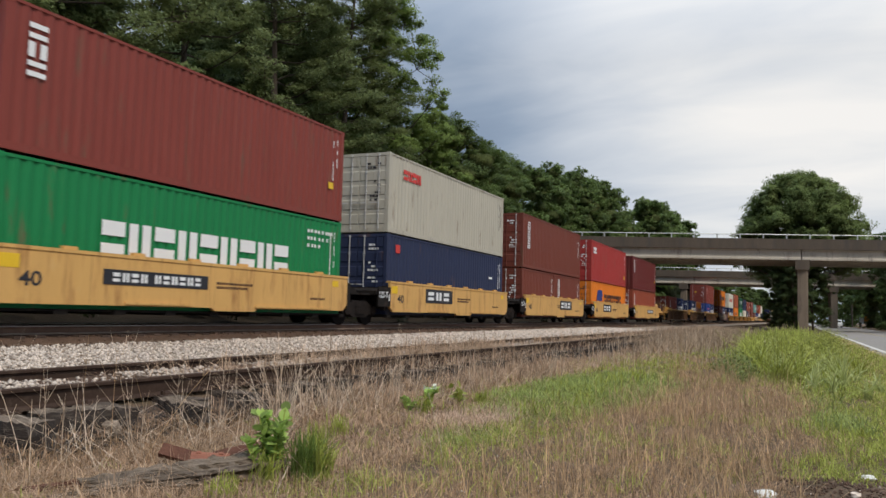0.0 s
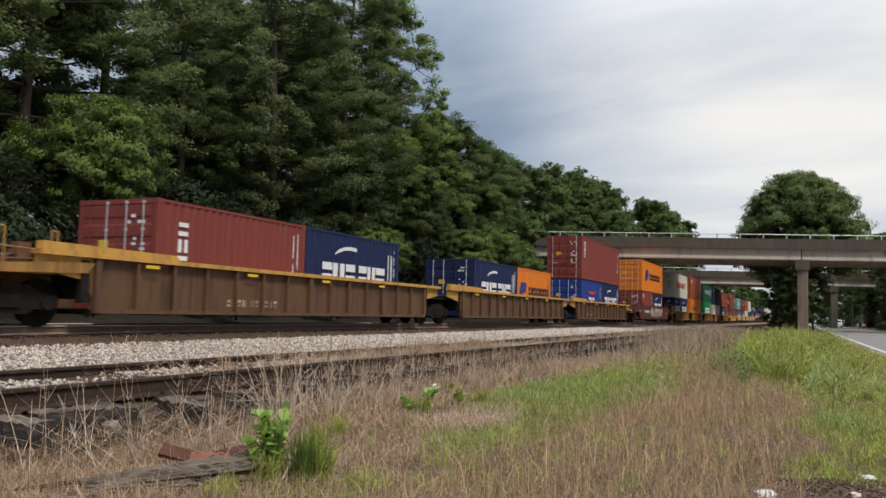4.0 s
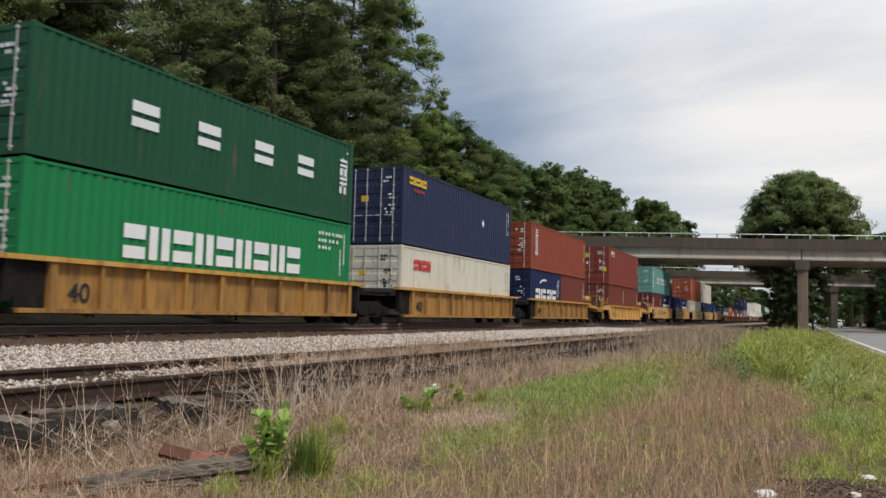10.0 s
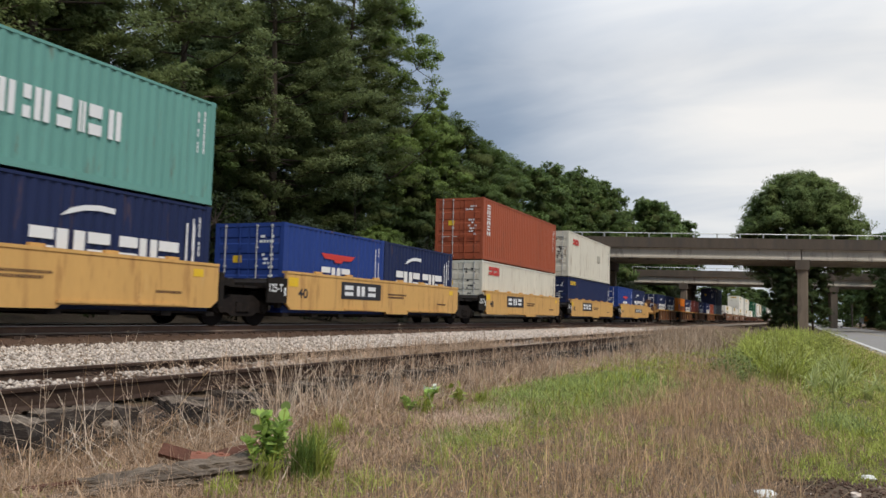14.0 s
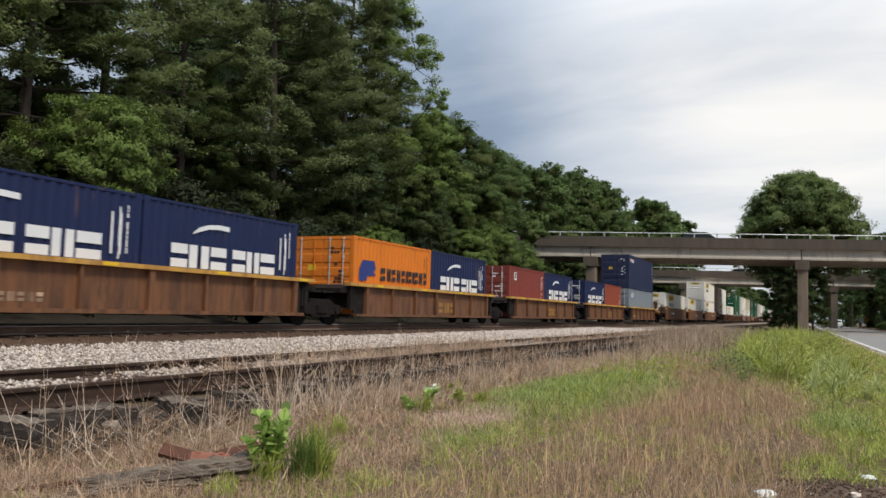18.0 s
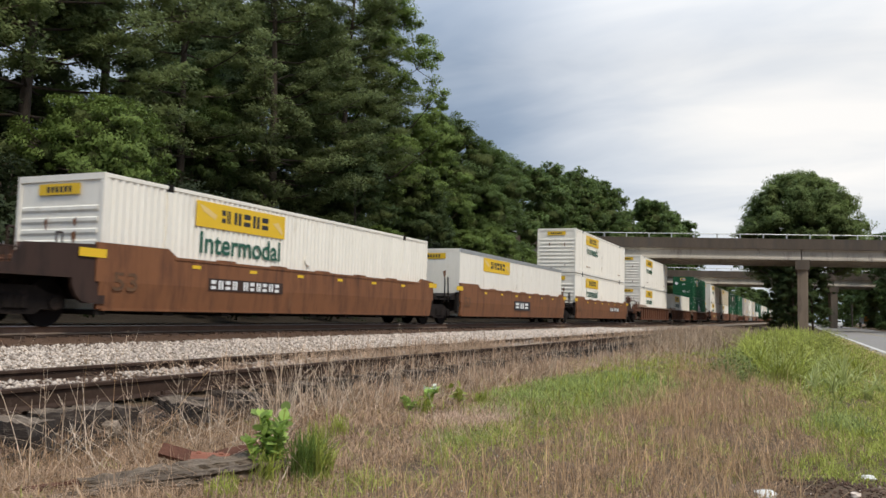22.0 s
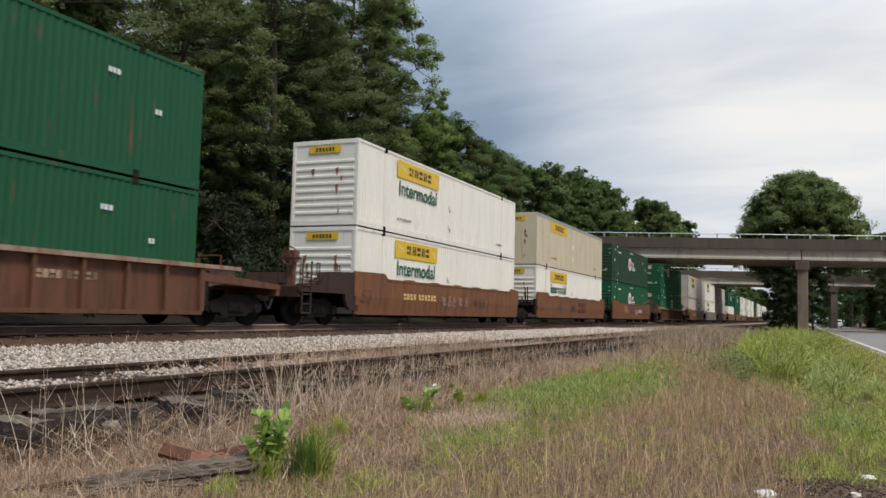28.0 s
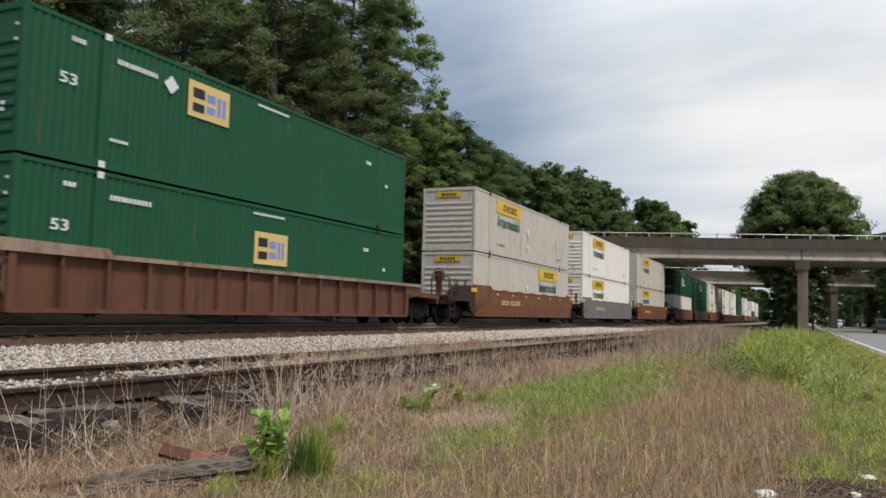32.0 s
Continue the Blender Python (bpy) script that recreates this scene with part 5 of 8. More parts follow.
            ladder_and_rails(m, reach)
            hang("brake_hose", shared(("brake_hose", round(reach, 1)), lambda mb: hose(mb, reach)), M["rubber"], pf, label="black rubber air hose")
            if m is mirror and style in ("smooth", "ribbed", "ribbed_yellow"):
                hang("air_tank", shared("air_tank", lambda mb: mb.tube((-1.85, 0.95, 1.66), (-0.60, 0.95, 1.66), 0.22, n=14).tube((-1.95, 0.95, 1.66), (-1.85, 0.95, 1.66), 0.12, 0.22, n=14).tube((-0.60, 0.95, 1.66), (-0.50, 0.95, 1.66), 0.22, 0.12, n=14), True), M[end_p], pf, label="air tank on brackets")
                hang("tank_bracket", shared("tank_bracket", lambda mb: mb.box(-1.65, -1.55, 0.8, 1.1, 1.08, 1.47).box(-0.9, -0.8, 0.8, 1.1, 1.08, 1.47)), M["iron"], pf)
            elif m is not mirror:
                hang("valve_gear", shared(("valve_gear", round(reach, 1)), lambda mb: valves(mb, reach)), M["rust_gear"], pf, label="rusty brake valves and pipes")
            if m is not mirror:
                st = hang("brake_stand", shared("brake_stand", lambda mb: mb.box(-0.07, 0.07, -0.12, 0.12, 1.10, 2.22).box(-0.13, 0.13, -0.18, 0.18, 1.86, 2.20).box(-0.3, 0.3, -0.5, 0.34, 1.08, 1.16)), M["rust_gear"], car, m @ Matrix.Translation((-reach + 0.62, -0.72, 0)), label="rusty handbrake stand")
                hang("brake_wheel", shared("brake_wheel", brake_wheel), M["rust_gear"], st, Matrix.Translation((-0.2, -0.05, 2.04)))
            hang("coupler", shared("coupler", lambda mb: mb.box(-0.5, 0, -0.12, 0.12, 0.74, 0.98).box(-0.55, -0.3, -0.2, 0.2, 0.70, 1.02)), M["iron"], pf, (-reach, 0, 0))
            x = -(reach * 0.52 + 0.1)
            bogie(car, x if m is not mirror else L - x)
    if number is not None:
        number(car)
    return car


# each row: trailing end of the boxes at 0 s, car style, well boxes, top box
def stack_rows():
    H, S = 2.896, 2.591
    t = lambda c, e="doors": (6.06, S, c, e)
    f = lambda c, h=H, e="doors": (12.19, h, c, e)
    d = lambda c, style="ribbed": (16.15, H, c, style)
    return [
        (22.18, "smooth", [f("green")], f("maroon")),
        (37.56, "smooth", [f("blue_dark")], f("grey")),
        (52.93, "smooth", [t("brown"), t("brown")], f("brown")),
        (68.40, "smooth", [f("orange", S)], f("red")),
        (83.84, "smooth", [f("brown_red", S)], f("maroon_dark", H, "blank")),
        (105.40, "ribbed_dirty", [t("maroon"), t("navy")], None),
        (125.15, "ribbed_dirty", [t("navy"), t("orange", "blank")], None),
        (144.76, "ribbed_dirty", [t("blue"), t("navy")], f("maroon")),
        (167.47, "maroon", [t("maroon"), t("navy")], f("orange")),
        (188.34, "ribbed", [t("navy"), t("navy")], f("white_old")),
        (203.95, "ribbed", [f("orange")], f("brick", H, "blank")),
        (219.63, "ribbed", [f("green", H)], f("green_dark", S)),
        (235.55, "ribbed", [f("white_old", S)], f("blue_dark")),
        (251.22, "ribbed", [t("navy"), t("brown")], f("brown_red", S)),
        (270.92, "ribbed_yellow", [t("brown"), t("brown")], f("maroon")),
        (290.71, "smooth", [t("maroon_dark"), t("navy")], f("teal", S)),
        (306.06, "smooth", [t("blue"), t("navy")], None),
        (321.80, "smooth", [f("white_old", S)], f("brick")),
        (336.97, "smooth", [f("navy", S)], f("white_old")),
        (352.40, "smooth", [t("blue"), t("navy")], None),
        (372.05, "rust", [t("navy"), t("navy")], None),
        (387.55, "rust", [t("orange"), t("navy")], None),
        (403.15, "rust", [t("maroon"), t("navy")], None),
        (418.90, "rust", [t("navy"), t("brown_red", "blank")], None),
        (434.48, "rust", [f("steel_blue", S)], f("blue_dark")),
        (458.05, "brown", [d("white")], None),
        (477.52, "brown", [d("white", "smooth")], None),
        (497.02, "brown", [d("white")], d("white")),
        (520.53, "rust_long", [d("white")], d("white")),
        (540.10, "rust_long", [d("white")], None),
        (559.82, "rust_long", [d("green_mid")], d("green_mid")),
        (583.62, "brown", [d("white")], d("white")),
        (603.56, "brown", [d("white")], d("cream", "smooth")),
        (623.24, "brown", [d("green_mid")], d("green_olive")),
        (647.24, "rust_long", [d("green_mid")], d("green_mid")),
        (670.47, "brown", [d("white_dull")], d("white_dull")),
        (690.30, "grey", [d("white")], d("white")),
        (710.10, "brown", [d("white_dull")], d("white_dull")),
        (733.60, "brown", [d("white")], d("green_dark")),
        (753.20, "brown", [d("green_mid")], d("green_mid")),
        (772.80, "brown", [d("white")], d("white")),
        (796.40, "rust_long", [d("white")], d("white")),
        (816.00, "rust_long", [d("white")], d("white")),
        (835.60, "rust_long", [d("green_mid")], d("green_dark")),
        (859.20, "brown", [d("white")], d("white")),
        (878.80, "brown", [d("white")], None),
        (898.40, "brown", [d("green_mid")], d("white")),
        (922.00, "brown", [d("white")], d("white")),
    ]


FLOOR_Z = 0.35
TRAIN = {}


def build_train():
    rows = stack_rows()
    lens = [sum(b[0] for b in r[2]) if len(r[2]) == 1 else 12.19 for r in rows]
    for i, (s, style, lower, upper) in enumerate(rows):
        L = lens[i]
        x0 = s - L
        lg = x0 - rows[i - 1][0] if i else 3.2
        rg = rows[i + 1][0] - lens[i + 1] - s if i + 1 < len(rows) else 7.5
        if style in ("ribbed_dirty", "maroon"):  # long wells that carry shorter boxes
            cx0, cl = x0 - 1.75, L + 3.5
            car = well_car(style, cl, lg - 3.5 if i and rows[i - 1][1] in ("ribbed_dirty", "maroon") else lg - 1.75, rg - 3.5 if rows[i + 1][1] in ("ribbed_dirty", "maroon") else rg - 1.75)
        else:
            lgap = lg - 1.75 if i and rows[i - 1][1] in ("ribbed_dirty", "maroon") else lg
            rgap = rg - 1.75 if i + 1 < len(rows) and rows[i + 1][1] in ("ribbed_dirty", "maroon") else rg
            cx0 = x0
            car = well_car(style, L, lgap, rgap)
        MOVING.append((car, cx0, 0.0))
        TRAIN[i, "car"] = car
        x, top = x0, 0
        for k, (bl, bh, colour, kind) in enumerate(lower):
            if bl > 14:
                b = dom_box(bh, colour, "in a well car", kind, "plain" if kind == "smooth" else "ribbed")
            else:
                b = iso_box(bl, bh, colour, kind, "in a well car" if upper is None else "under another one")
            MOVING.append((b, x, FLOOR_Z))
            TRAIN[i, "low", k] = b
            x += bl + 0.07
            top = max(top, bh)
        if upper:
            bl, bh, colour, kind = upper
            if bl > 14:
                b = dom_box(bh, colour, "stacked on another", kind, "plain" if kind == "smooth" else "ribbed")
            else:
                b = iso_box(bl, bh, colour, kind, "stacked on another")
            for cx in ((0.09, bl - 0.09) if bl < 14 else (1.97, bl - 2.03)):
                for cy in (-1.12, 1.12):
                    hang("twist_lock", shared("stack_lock", lambda mb: mb.box(-0.07, 0.07, -0.06, 0.06, -0.055, 0.0)), M["iron"], b, (cx, cy, 0))
            MOVING.append((b, x0, FLOOR_Z + top + 0.055))
            TRAIN[i, "up"] = b


build_train()


# ---- signs and lettering on the train ----
def words(name, text, material, parent, x0, z0, x1, z1, y, facing="side", label=""):
    """Readable words with the built-in font, fitted into a rectangle on the near side or, facing 'end', on the leading end."""
    key = ("words", text)
    if key not in SHARED:
        cu = bpy.data.curves.new("words", "FONT")
        cu.body, cu.extrude, cu.offset = text, 0.0, 0.018
        tmp = bpy.data.objects.new("words", cu)
        me = bpy.data.meshes.new_from_object(tmp)
        bpy.data.objects.remove(tmp)
        bpy.data.curves.remove(cu)
        me.materials.clear()
        SHARED[key] = me
    me = SHARED[key]
    xs, ys = [v.co.x for v in me.vertices], [v.co.y for v in me.vertices]
    sx, sz = (x1 - x0) / (max(xs) - min(xs)), (z1 - z0) / (max(ys) - min(ys))
    m = Matrix.Identity(4)
    if facing == "side":
        m.col[0][:3], m.col[1][:3], m.col[2][:3] = (sx, 0, 0), (0, 0, sz), (0, -1, 0)
        m.translation = (x0 - min(xs) * sx, y - 0.004, z0 - min(ys) * sz)
    else:  # on the end, x0 and x1 run along -y
        m.col[0][:3], m.col[1][:3], m.col[2][:3] = (0, -sx, 0), (0, 0, sz), (-1, 0, 0)
        m.translation = (y - 0.004, -x0 + min(xs) * sx, z0 - min(ys) * sz)
    return hang(name, me, M[material], parent, m, label)


ISO_Y, DOM_Y = -1.2195, -1.298


def vertical_word(box, material, x0, x1, z0, z1, n):
    for i in range(n):
        zb = z1 - (z1 - z0) * (i + 0.80) / n
        zt = z1 - (z1 - z0) * i / n
        h, w = zt - zb, x1 - x0
        block = Mb()
        if i % 2:
            block.box(x0, x0 + 0.36 * w, ISO_Y - 0.004, ISO_Y - 0.0005, zb, zt).box(x0 + 0.64 * w, x1, ISO_Y - 0.004, ISO_Y - 0.0005, zb, zt)
        else:
            block.box(x0, x1, ISO_Y - 0.004, ISO_Y - 0.0005, zb, zb + 0.34 * h).box(x0, x1, ISO_Y - 0.004, ISO_Y - 0.0005, zt - 0.34 * h, zt)
        hang("letter_block", block.mesh("letter_block"), M[material], box)["kind"] = "stuff"


def line_cma(box, x=0.0):
    """White swoosh and bold white word on a navy twenty-foot box."""
    pts = [(1.60, 1.86), (1.85, 1.93), (2.2, 2.03), (2.6, 2.06), (3.0, 2.04), (3.0, 2.16), (2.6, 2.18), (2.2, 2.14), (1.85, 2.04)]
    outline_sign("swoosh", "g_white", box, ISO_Y, [(a + x, b) for a, b in pts], label="white swoosh")
    letters("lettering", "g_white", box, ISO_Y, 0.92 + x, 1.04, 5.06 + x, 1.60, 7, 0.10, [1, 1.25, 1.05, -0.3, 0.95, 0.95, 1.15], "bold white brand lettering")
    for xx in (5.22, 5.46):
        plate("marking", "g_white", box, ISO_Y, xx + x, 1.2, xx + 0.06 + x, 2.1)


def line_apl(box):
    outline_sign("emblem", "g_red", box, ISO_Y, [(1.98, 1.86), (2.18, 1.70), (2.75, 1.68), (2.82, 1.60), (3.2, 1.60), (3.27, 1.68), (3.8, 1.70), (4.04, 1.86)], label="red winged emblem")
    letters("lettering", "g_white", box, ISO_Y, 2.02, 1.02, 3.80, 1.44, 3, 0.12, label="white brand lettering")


def line_hapag(box, size=1.0, x=0.0):
    """Blue emblem and dark word on an orange box."""
    lx, lw = (2.05 + x, 1.05) if size > 0.9 else (0.38 + x, 1.15)
    z0, z1 = (1.24, 1.98) if size > 0.9 else (1.12, 1.82)
    if size > 1.2:
        lx, lw, z0, z1 = 1.75, 1.85, 0.98, 2.05
    outline_sign("emblem", "g_blue", box, ISO_Y, [(lx, z0), (lx + lw * 0.42, z0), (lx + lw * 0.5, z0 + 0.25 * (z1 - z0)), (lx + lw, z0 + 0.3 * (z1 - z0)), (lx + lw * 0.85, z0 + 0.5 * (z1 - z0)), (lx + lw, z0 + 0.62 * (z1 - z0)), (lx + lw * 0.9, z1), (lx + lw * 0.2, z1), (lx, z0 + 0.6 * (z1 - z0))], label="blue emblem")
    tx0, tx1, tz0, tz1 = (3.52 + x, 7.45 + x, 1.36, 1.78) if size > 0.9 else (1.90 + x, 5.80 + x, 1.18, 1.62)
    if size > 1.2:
        tx0, tx1, tz0, tz1 = 4.17, 10.44, 1.15, 1.78
    letters("lettering", "g_black", box, ISO_Y, tx0, tz0, tx1, tz1, 11, 0.28, [1.1, 0.9, 0.9, 0.9, 0.9, 0.5, 0.8, 0.45, 0.9, 0.9, 0.9], "dark brand lettering")


def line_ever(box):
    letters("lettering", "g_white", box, ISO_Y, 2.55, 1.14, 9.45, 1.90, 9, 0.16, label="bold white brand lettering")
    m = Mb()
    rng = random.Random(3)
    for r in range(3):
        x = 10.3
        while x < 11.6 - r * 0.25:
            m.box(x, x + 0.1, ISO_Y - 0.004, ISO_Y, 2.42 - r * 0.22, 2.52 - r * 0.22)
            x += rng.uniform(0.14, 0.26)
    hang("marking", m.mesh("marking"), M["g_white"], box, label="small white markings")["kind"] = "stuff"


def jb_marks(box, H=2.896, word=True, x=2.85, end=True):
    """Yellow sign with dark lettering, with a green word under it."""
    s = plate("sign", "g_yellow", box, DOM_Y, x, 2.07, x + 3.68, 2.70, 0.006, "yellow sign")
    letters("lettering", "g_black", s, DOM_Y - 0.006, x + 0.95, 2.24, x + 3.0, 2.56, 7, 0.28, [0.5, 0.5, -0.25, 1, 1, 1, 1], "dark brand lettering")
    outline_sign("emblem", "g_gold", s, DOM_Y - 0.006, [(x + 0.1, 2.62), (x + 0.25, 2.45), (x + 0.7, 2.28), (x + 0.75, 2.40), (x + 0.4, 2.55)])
    outline_sign("emblem", "g_gold", s, DOM_Y - 0.006, [(x + 3.1, 2.45), (x + 3.55, 2.16), (x + 3.6, 2.24), (x + 3.35, 2.5)])
    if word:
        words("word", "Intermodal", "g_green", box, x + 0.18, 1.42, x + 3.50, 1.96, DOM_Y, label="green word reading Intermodal")
    if end:
        e = hang("sign", Mb().box(-0.012, -0.004, -0.62, 0.62, H - 0.44, H - 0.20).mesh("sign"), M["g_yellow"], box, label="yellow sign")
        m = Mb()
        for i in range(6):
            m.box(-0.017, -0.012, -0.36 + i * 0.13, -0.28 + i * 0.13, H - 0.39, H - 0.26)
        hang("lettering", m.mesh("lettering"), M["g_black"], e)["kind"] = "stuff"
    m = Mb()
    for i in range(9):
        m.box(x + 0.1 + i * 0.13, x + 0.18 + i * 0.13, DOM_Y - 0.004, DOM_Y, 0.50, 0.58)
        m.box(13.4 + i * 0.1, 13.47 + i * 0.1, DOM_Y - 0.004, DOM_Y, 0.48, 0.55)
    hang("marking", m.mesh("marking"), M["straw_grey"], box, label="faint stencilled markings")["kind"] = "stuff"
    for zz in (0.75, 1.55):
        outline_sign("door_hatch", "white", box, DOM_Y, [(7.75 + 0.14 * math.cos(a), zz + 0.16 * math.sin(a)) for a in [k * math.pi / 5 for k in range(10)]], 0.02)


def small_marks(box, y, rows, material="g_white", seed=1):
    """rows of (x0, x1, z, height)."""
    rng = random.Random(seed)
    m = Mb()
    for x0, x1, z, h in rows:
        x = x0
        while x < x1:
            w = rng.uniform(0.5, 0.9) * h
            m.box(x, x + w, y - 0.004, y, z, z + h)
            x += w + 0.3 * h
    hang("marking", m.mesh("marking"), M[material], box, label="small white markings")["kind"] = "stuff"


def green_marks(box, brand, low):
    if brand == "gold":
        x0, z0 = (7.3, 1.30) if low else (4.5, 1.74)
        s = plate("sign", "g_gold", box, DOM_Y, x0, z0, x0 + 1.52, z0 + 0.88, 0.006, "pale gold square sign")
        letters("lettering", "g_black", s, DOM_Y - 0.006, x0 + 0.16, z0 + 0.14, x0 + 0.62, z0 + 0.72, 1, 0.1)
        letters("lettering", "g_lilac", s, DOM_Y - 0.006, x0 + 0.66, z0 + 0.18, x0 + 1.44, z0 + 0.66, 2, 0.2)
        if not low:
            outline_sign("placard", "g_white", box, DOM_Y, [(3.68, 2.30), (3.92, 2.08), (4.16, 2.30), (3.92, 2.52)], 0.01, "white diamond placard")
        e = hang("sign", Mb().box(-0.012, -0.004, -0.35, 0.35, 2.33, 2.70).mesh("sign"), M["g_gold"], box, label="pale gold sign")
        hang("lettering", Mb().box(-0.017, -0.012, 0.0, 0.26, 2.40, 2.62).mesh("lettering"), M["g_black"], e)
        hang("lettering", Mb().box(-0.017, -0.012, -0.28, -0.06, 2.42, 2.60).mesh("lettering"), M["g_lilac"], e)
        outline = Mb().prism([(0.85 - 0.25, 1.98), (0.85, 1.73), (0.85 + 0.25, 1.98), (0.85, 2.23)], "x", -0.014, -0.004)
        hang("placard", outline.mesh("placard"), M["g_white"], box, label="white diamond placard")
    else:
        hx = 7.22
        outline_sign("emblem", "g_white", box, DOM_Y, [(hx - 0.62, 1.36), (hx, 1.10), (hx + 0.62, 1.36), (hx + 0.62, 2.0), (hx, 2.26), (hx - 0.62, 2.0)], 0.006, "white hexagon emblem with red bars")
        for a in (-0.36, 0.18):
            plate("emblem_bar", "g_red", box, DOM_Y - 0.006, hx + a, 1.36, hx + a + 0.18, 2.0)
        plate("emblem_bar", "g_red", box, DOM_Y - 0.006, hx - 0.18, 1.6, hx + 0.18, 1.76)
        letters("lettering", "g_white", box, DOM_Y, 8.12, 1.62, 9.05, 1.92, 3, 0.25, label="white brand lettering")
        letters("lettering", "g_white", box, DOM_Y, 8.12, 1.22, 9.60, 1.50, 5, 0.25)
        m = Mb().prism([(0.95 - 0.2, 2.35), (0.95, 2.25), (0.95 + 0.2, 2.35), (0.95 + 0.2, 2.62), (0.95, 2.72), (0.95 - 0.2, 2.62)], "x", -0.012, -0.004)
        hang("emblem", m.mesh("emblem"), M["g_white"], box, label="white hexagon emblem")
    words("word", "53", "g_white", box, 0.85, 1.55, 1.28, 1.78, DOM_Y)
    words("word", "53", "g_white", box, -0.05, 1.78, 0.30, 1.96, 0.0, "end")
    small_marks(box, DOM_Y, [(2.3, 3.5, 2.32, 0.11), (7.2, 8.6, 2.62, 0.07), (1.1, 1.4, 2.45, 0.10), (13.2, 13.5, 2.1, 0.12), (14.6, 14.8, 1.5, 0.12), (2.2, 2.7, 0.62, 0.07)], seed=int(7 * (1 + low)))
    for zz in (0.02, 2.74):
        plate("lock_plate", "g_white", box, DOM_Y, 1.93, zz, 2.1, zz + 0.14, 0.01)
    rng = random.Random(5)
    m = Mb()
    bars(m, -0.002, 0.75, 1.0, -0.9, 0.1, rng, 2)
    bars(m, -0.002, 2.0, 2.6, -1.15, -1.05, rng, 6)
    hang("marking", m.mesh("marking"), M["g_white"], box, label="small white markings")["kind"] = "stuff"


def car_plate(car, x0, x1, z0, z1, n, off=0.0, y=-1.466, weights=None, fg="g_white", bg="g_black"):
    p = plate("name_plate", bg, car, y, x0 + off, z0, x1 + off, z1, 0.006, "black plate with white marks")
    letters("lettering", fg, p, y - 0.006, x0 + off + 0.08 * (x1 - x0), z0 + 0.2 * (z1 - z0), x1 + off - 0.06 * (x1 - x0), z1 - 0.2 * (z1 - z0), n, 0.3, weights)


def build_graphics():
    T = TRAIN
    # first articulated set
    line_ever(T[0, "low", 0])
    for i in (0, 4, 7):
        vertical_word(T[i, "up"], "g_white", 0.53, 0.95, 1.42, 2.54, 3)
        plate("sticker", "g_yellow", T[i, "up"], ISO_Y, 11.35, 0.95, 11.62, 1.15, label="yellow sticker")
    letters("lettering", "g_red", T[1, "up"], ISO_Y, 1.15, 2.06, 2.68, 2.44, 4, 0.12, label="red brand lettering")
    plate("sticker", "g_red", T[1, "low", 0], ISO_Y, 0.68, 2.24, 1.02, 2.54, label="red square sticker")
    plate("sticker", "g_white", T[1, "low", 0], ISO_Y, 10.3, 1.75, 10.75, 1.85)
    vertical_word(T[2, "up"], "g_white", 0.80, 1.24, 1.0, 2.5, 6)
    vertical_word(T[2, "low", 1], "g_white", 0.72, 1.16, 0.9, 2.3, 6)
    vertical_word(T[4, "low", 0], "g_white", 0.72, 1.10, 0.8, 2.2, 6)
    letters("lettering", "g_white", T[3, "up"], ISO_Y, 0.62, 1.98, 1.60, 2.42, 3, 0.15, label="white brand lettering")
    plate("sticker", "g_yellow", T[3, "up"], ISO_Y, 11.40, 0.55, 11.72, 0.85, label="yellow sticker")
    line_hapag(T[3, "low", 0], 1.5)
    # second set
    vertical_word(T[5, "low", 0], "g_white", 0.72, 1.05, 0.9, 2.1, 3)
    line_cma(T[5, "low", 1])
    line_cma(T[6, "low", 0])
    line_hapag(T[6, "low", 1], 0.5)
    line_apl(T[7, "low", 0])
    line_cma(T[7, "low", 1])
    # maroon car
    line_hapag(T[8, "up"], 1.5)
    plate("emblem", "g_white", T[8, "low", 0], ISO_Y, 0.7, 2.0, 1.0, 2.4)
    line_cma(T[8, "low", 1])
    # ribbed yellow set
    up = T[9, "up"]
    lg = plate("emblem", "g_red", up, ISO_Y, 2.26, 1.06, 3.22, 1.98, 0.004, "red square emblem")
    outline_sign("emblem_mark", "g_white", lg, ISO_Y - 0.004, [(2.40, 1.16), (3.08, 1.16), (3.08, 1.86), (2.84, 1.86), (2.84, 1.3), (2.62, 1.3), (2.62, 1.86), (2.40, 1.86)])
    outline_sign("emblem_mark", "g_blue", lg, ISO_Y - 0.008, [(2.66, 1.2), (2.82, 1.2), (2.84, 1.5), (3.02, 1.9), (2.84, 1.9), (2.74, 1.62), (2.64, 1.9), (2.46, 1.9), (2.64, 1.5)])
    letters("lettering", "g_red", up, ISO_Y, 3.51, 1.24, 9.72, 1.84, 8, 0.22, [1, 1, 1, 1, -0.5, 1.2, 0.45, 1, 1], "red brand lettering")
    line_cma(T[9, "low", 0])
    line_cma(T[9, "low", 1])
    letters("lettering", "g_white", T[10, "up"], ISO_Y, 0.64, 2.02, 1.60, 2.46, 3, 0.15, label="white brand lettering")
    line_hapag(T[10, "low", 0], 1.0)
    for xx in (2.6, 4.75, 7.0, 9.05):
        letters("letter_block", "g_white", T[11, "up"], ISO_Y, xx, 1.12, xx + 1.0, 1.70, 1)
    vertical_word(T[11, "up"], "g_white", 11.4, 11.8, 0.84, 2.0, 4)
    line_ever(T[11, "low", 0])
    letters("lettering", "g_yellow", T[12, "up"], ISO_Y, 0.52, 2.30, 2.06, 2.60, 5, 0.12, label="yellow brand lettering")
    letters("lettering", "g_red", T[12, "up"], ISO_Y, 0.9, 2.05, 1.9, 2.15, 4, 0.3)
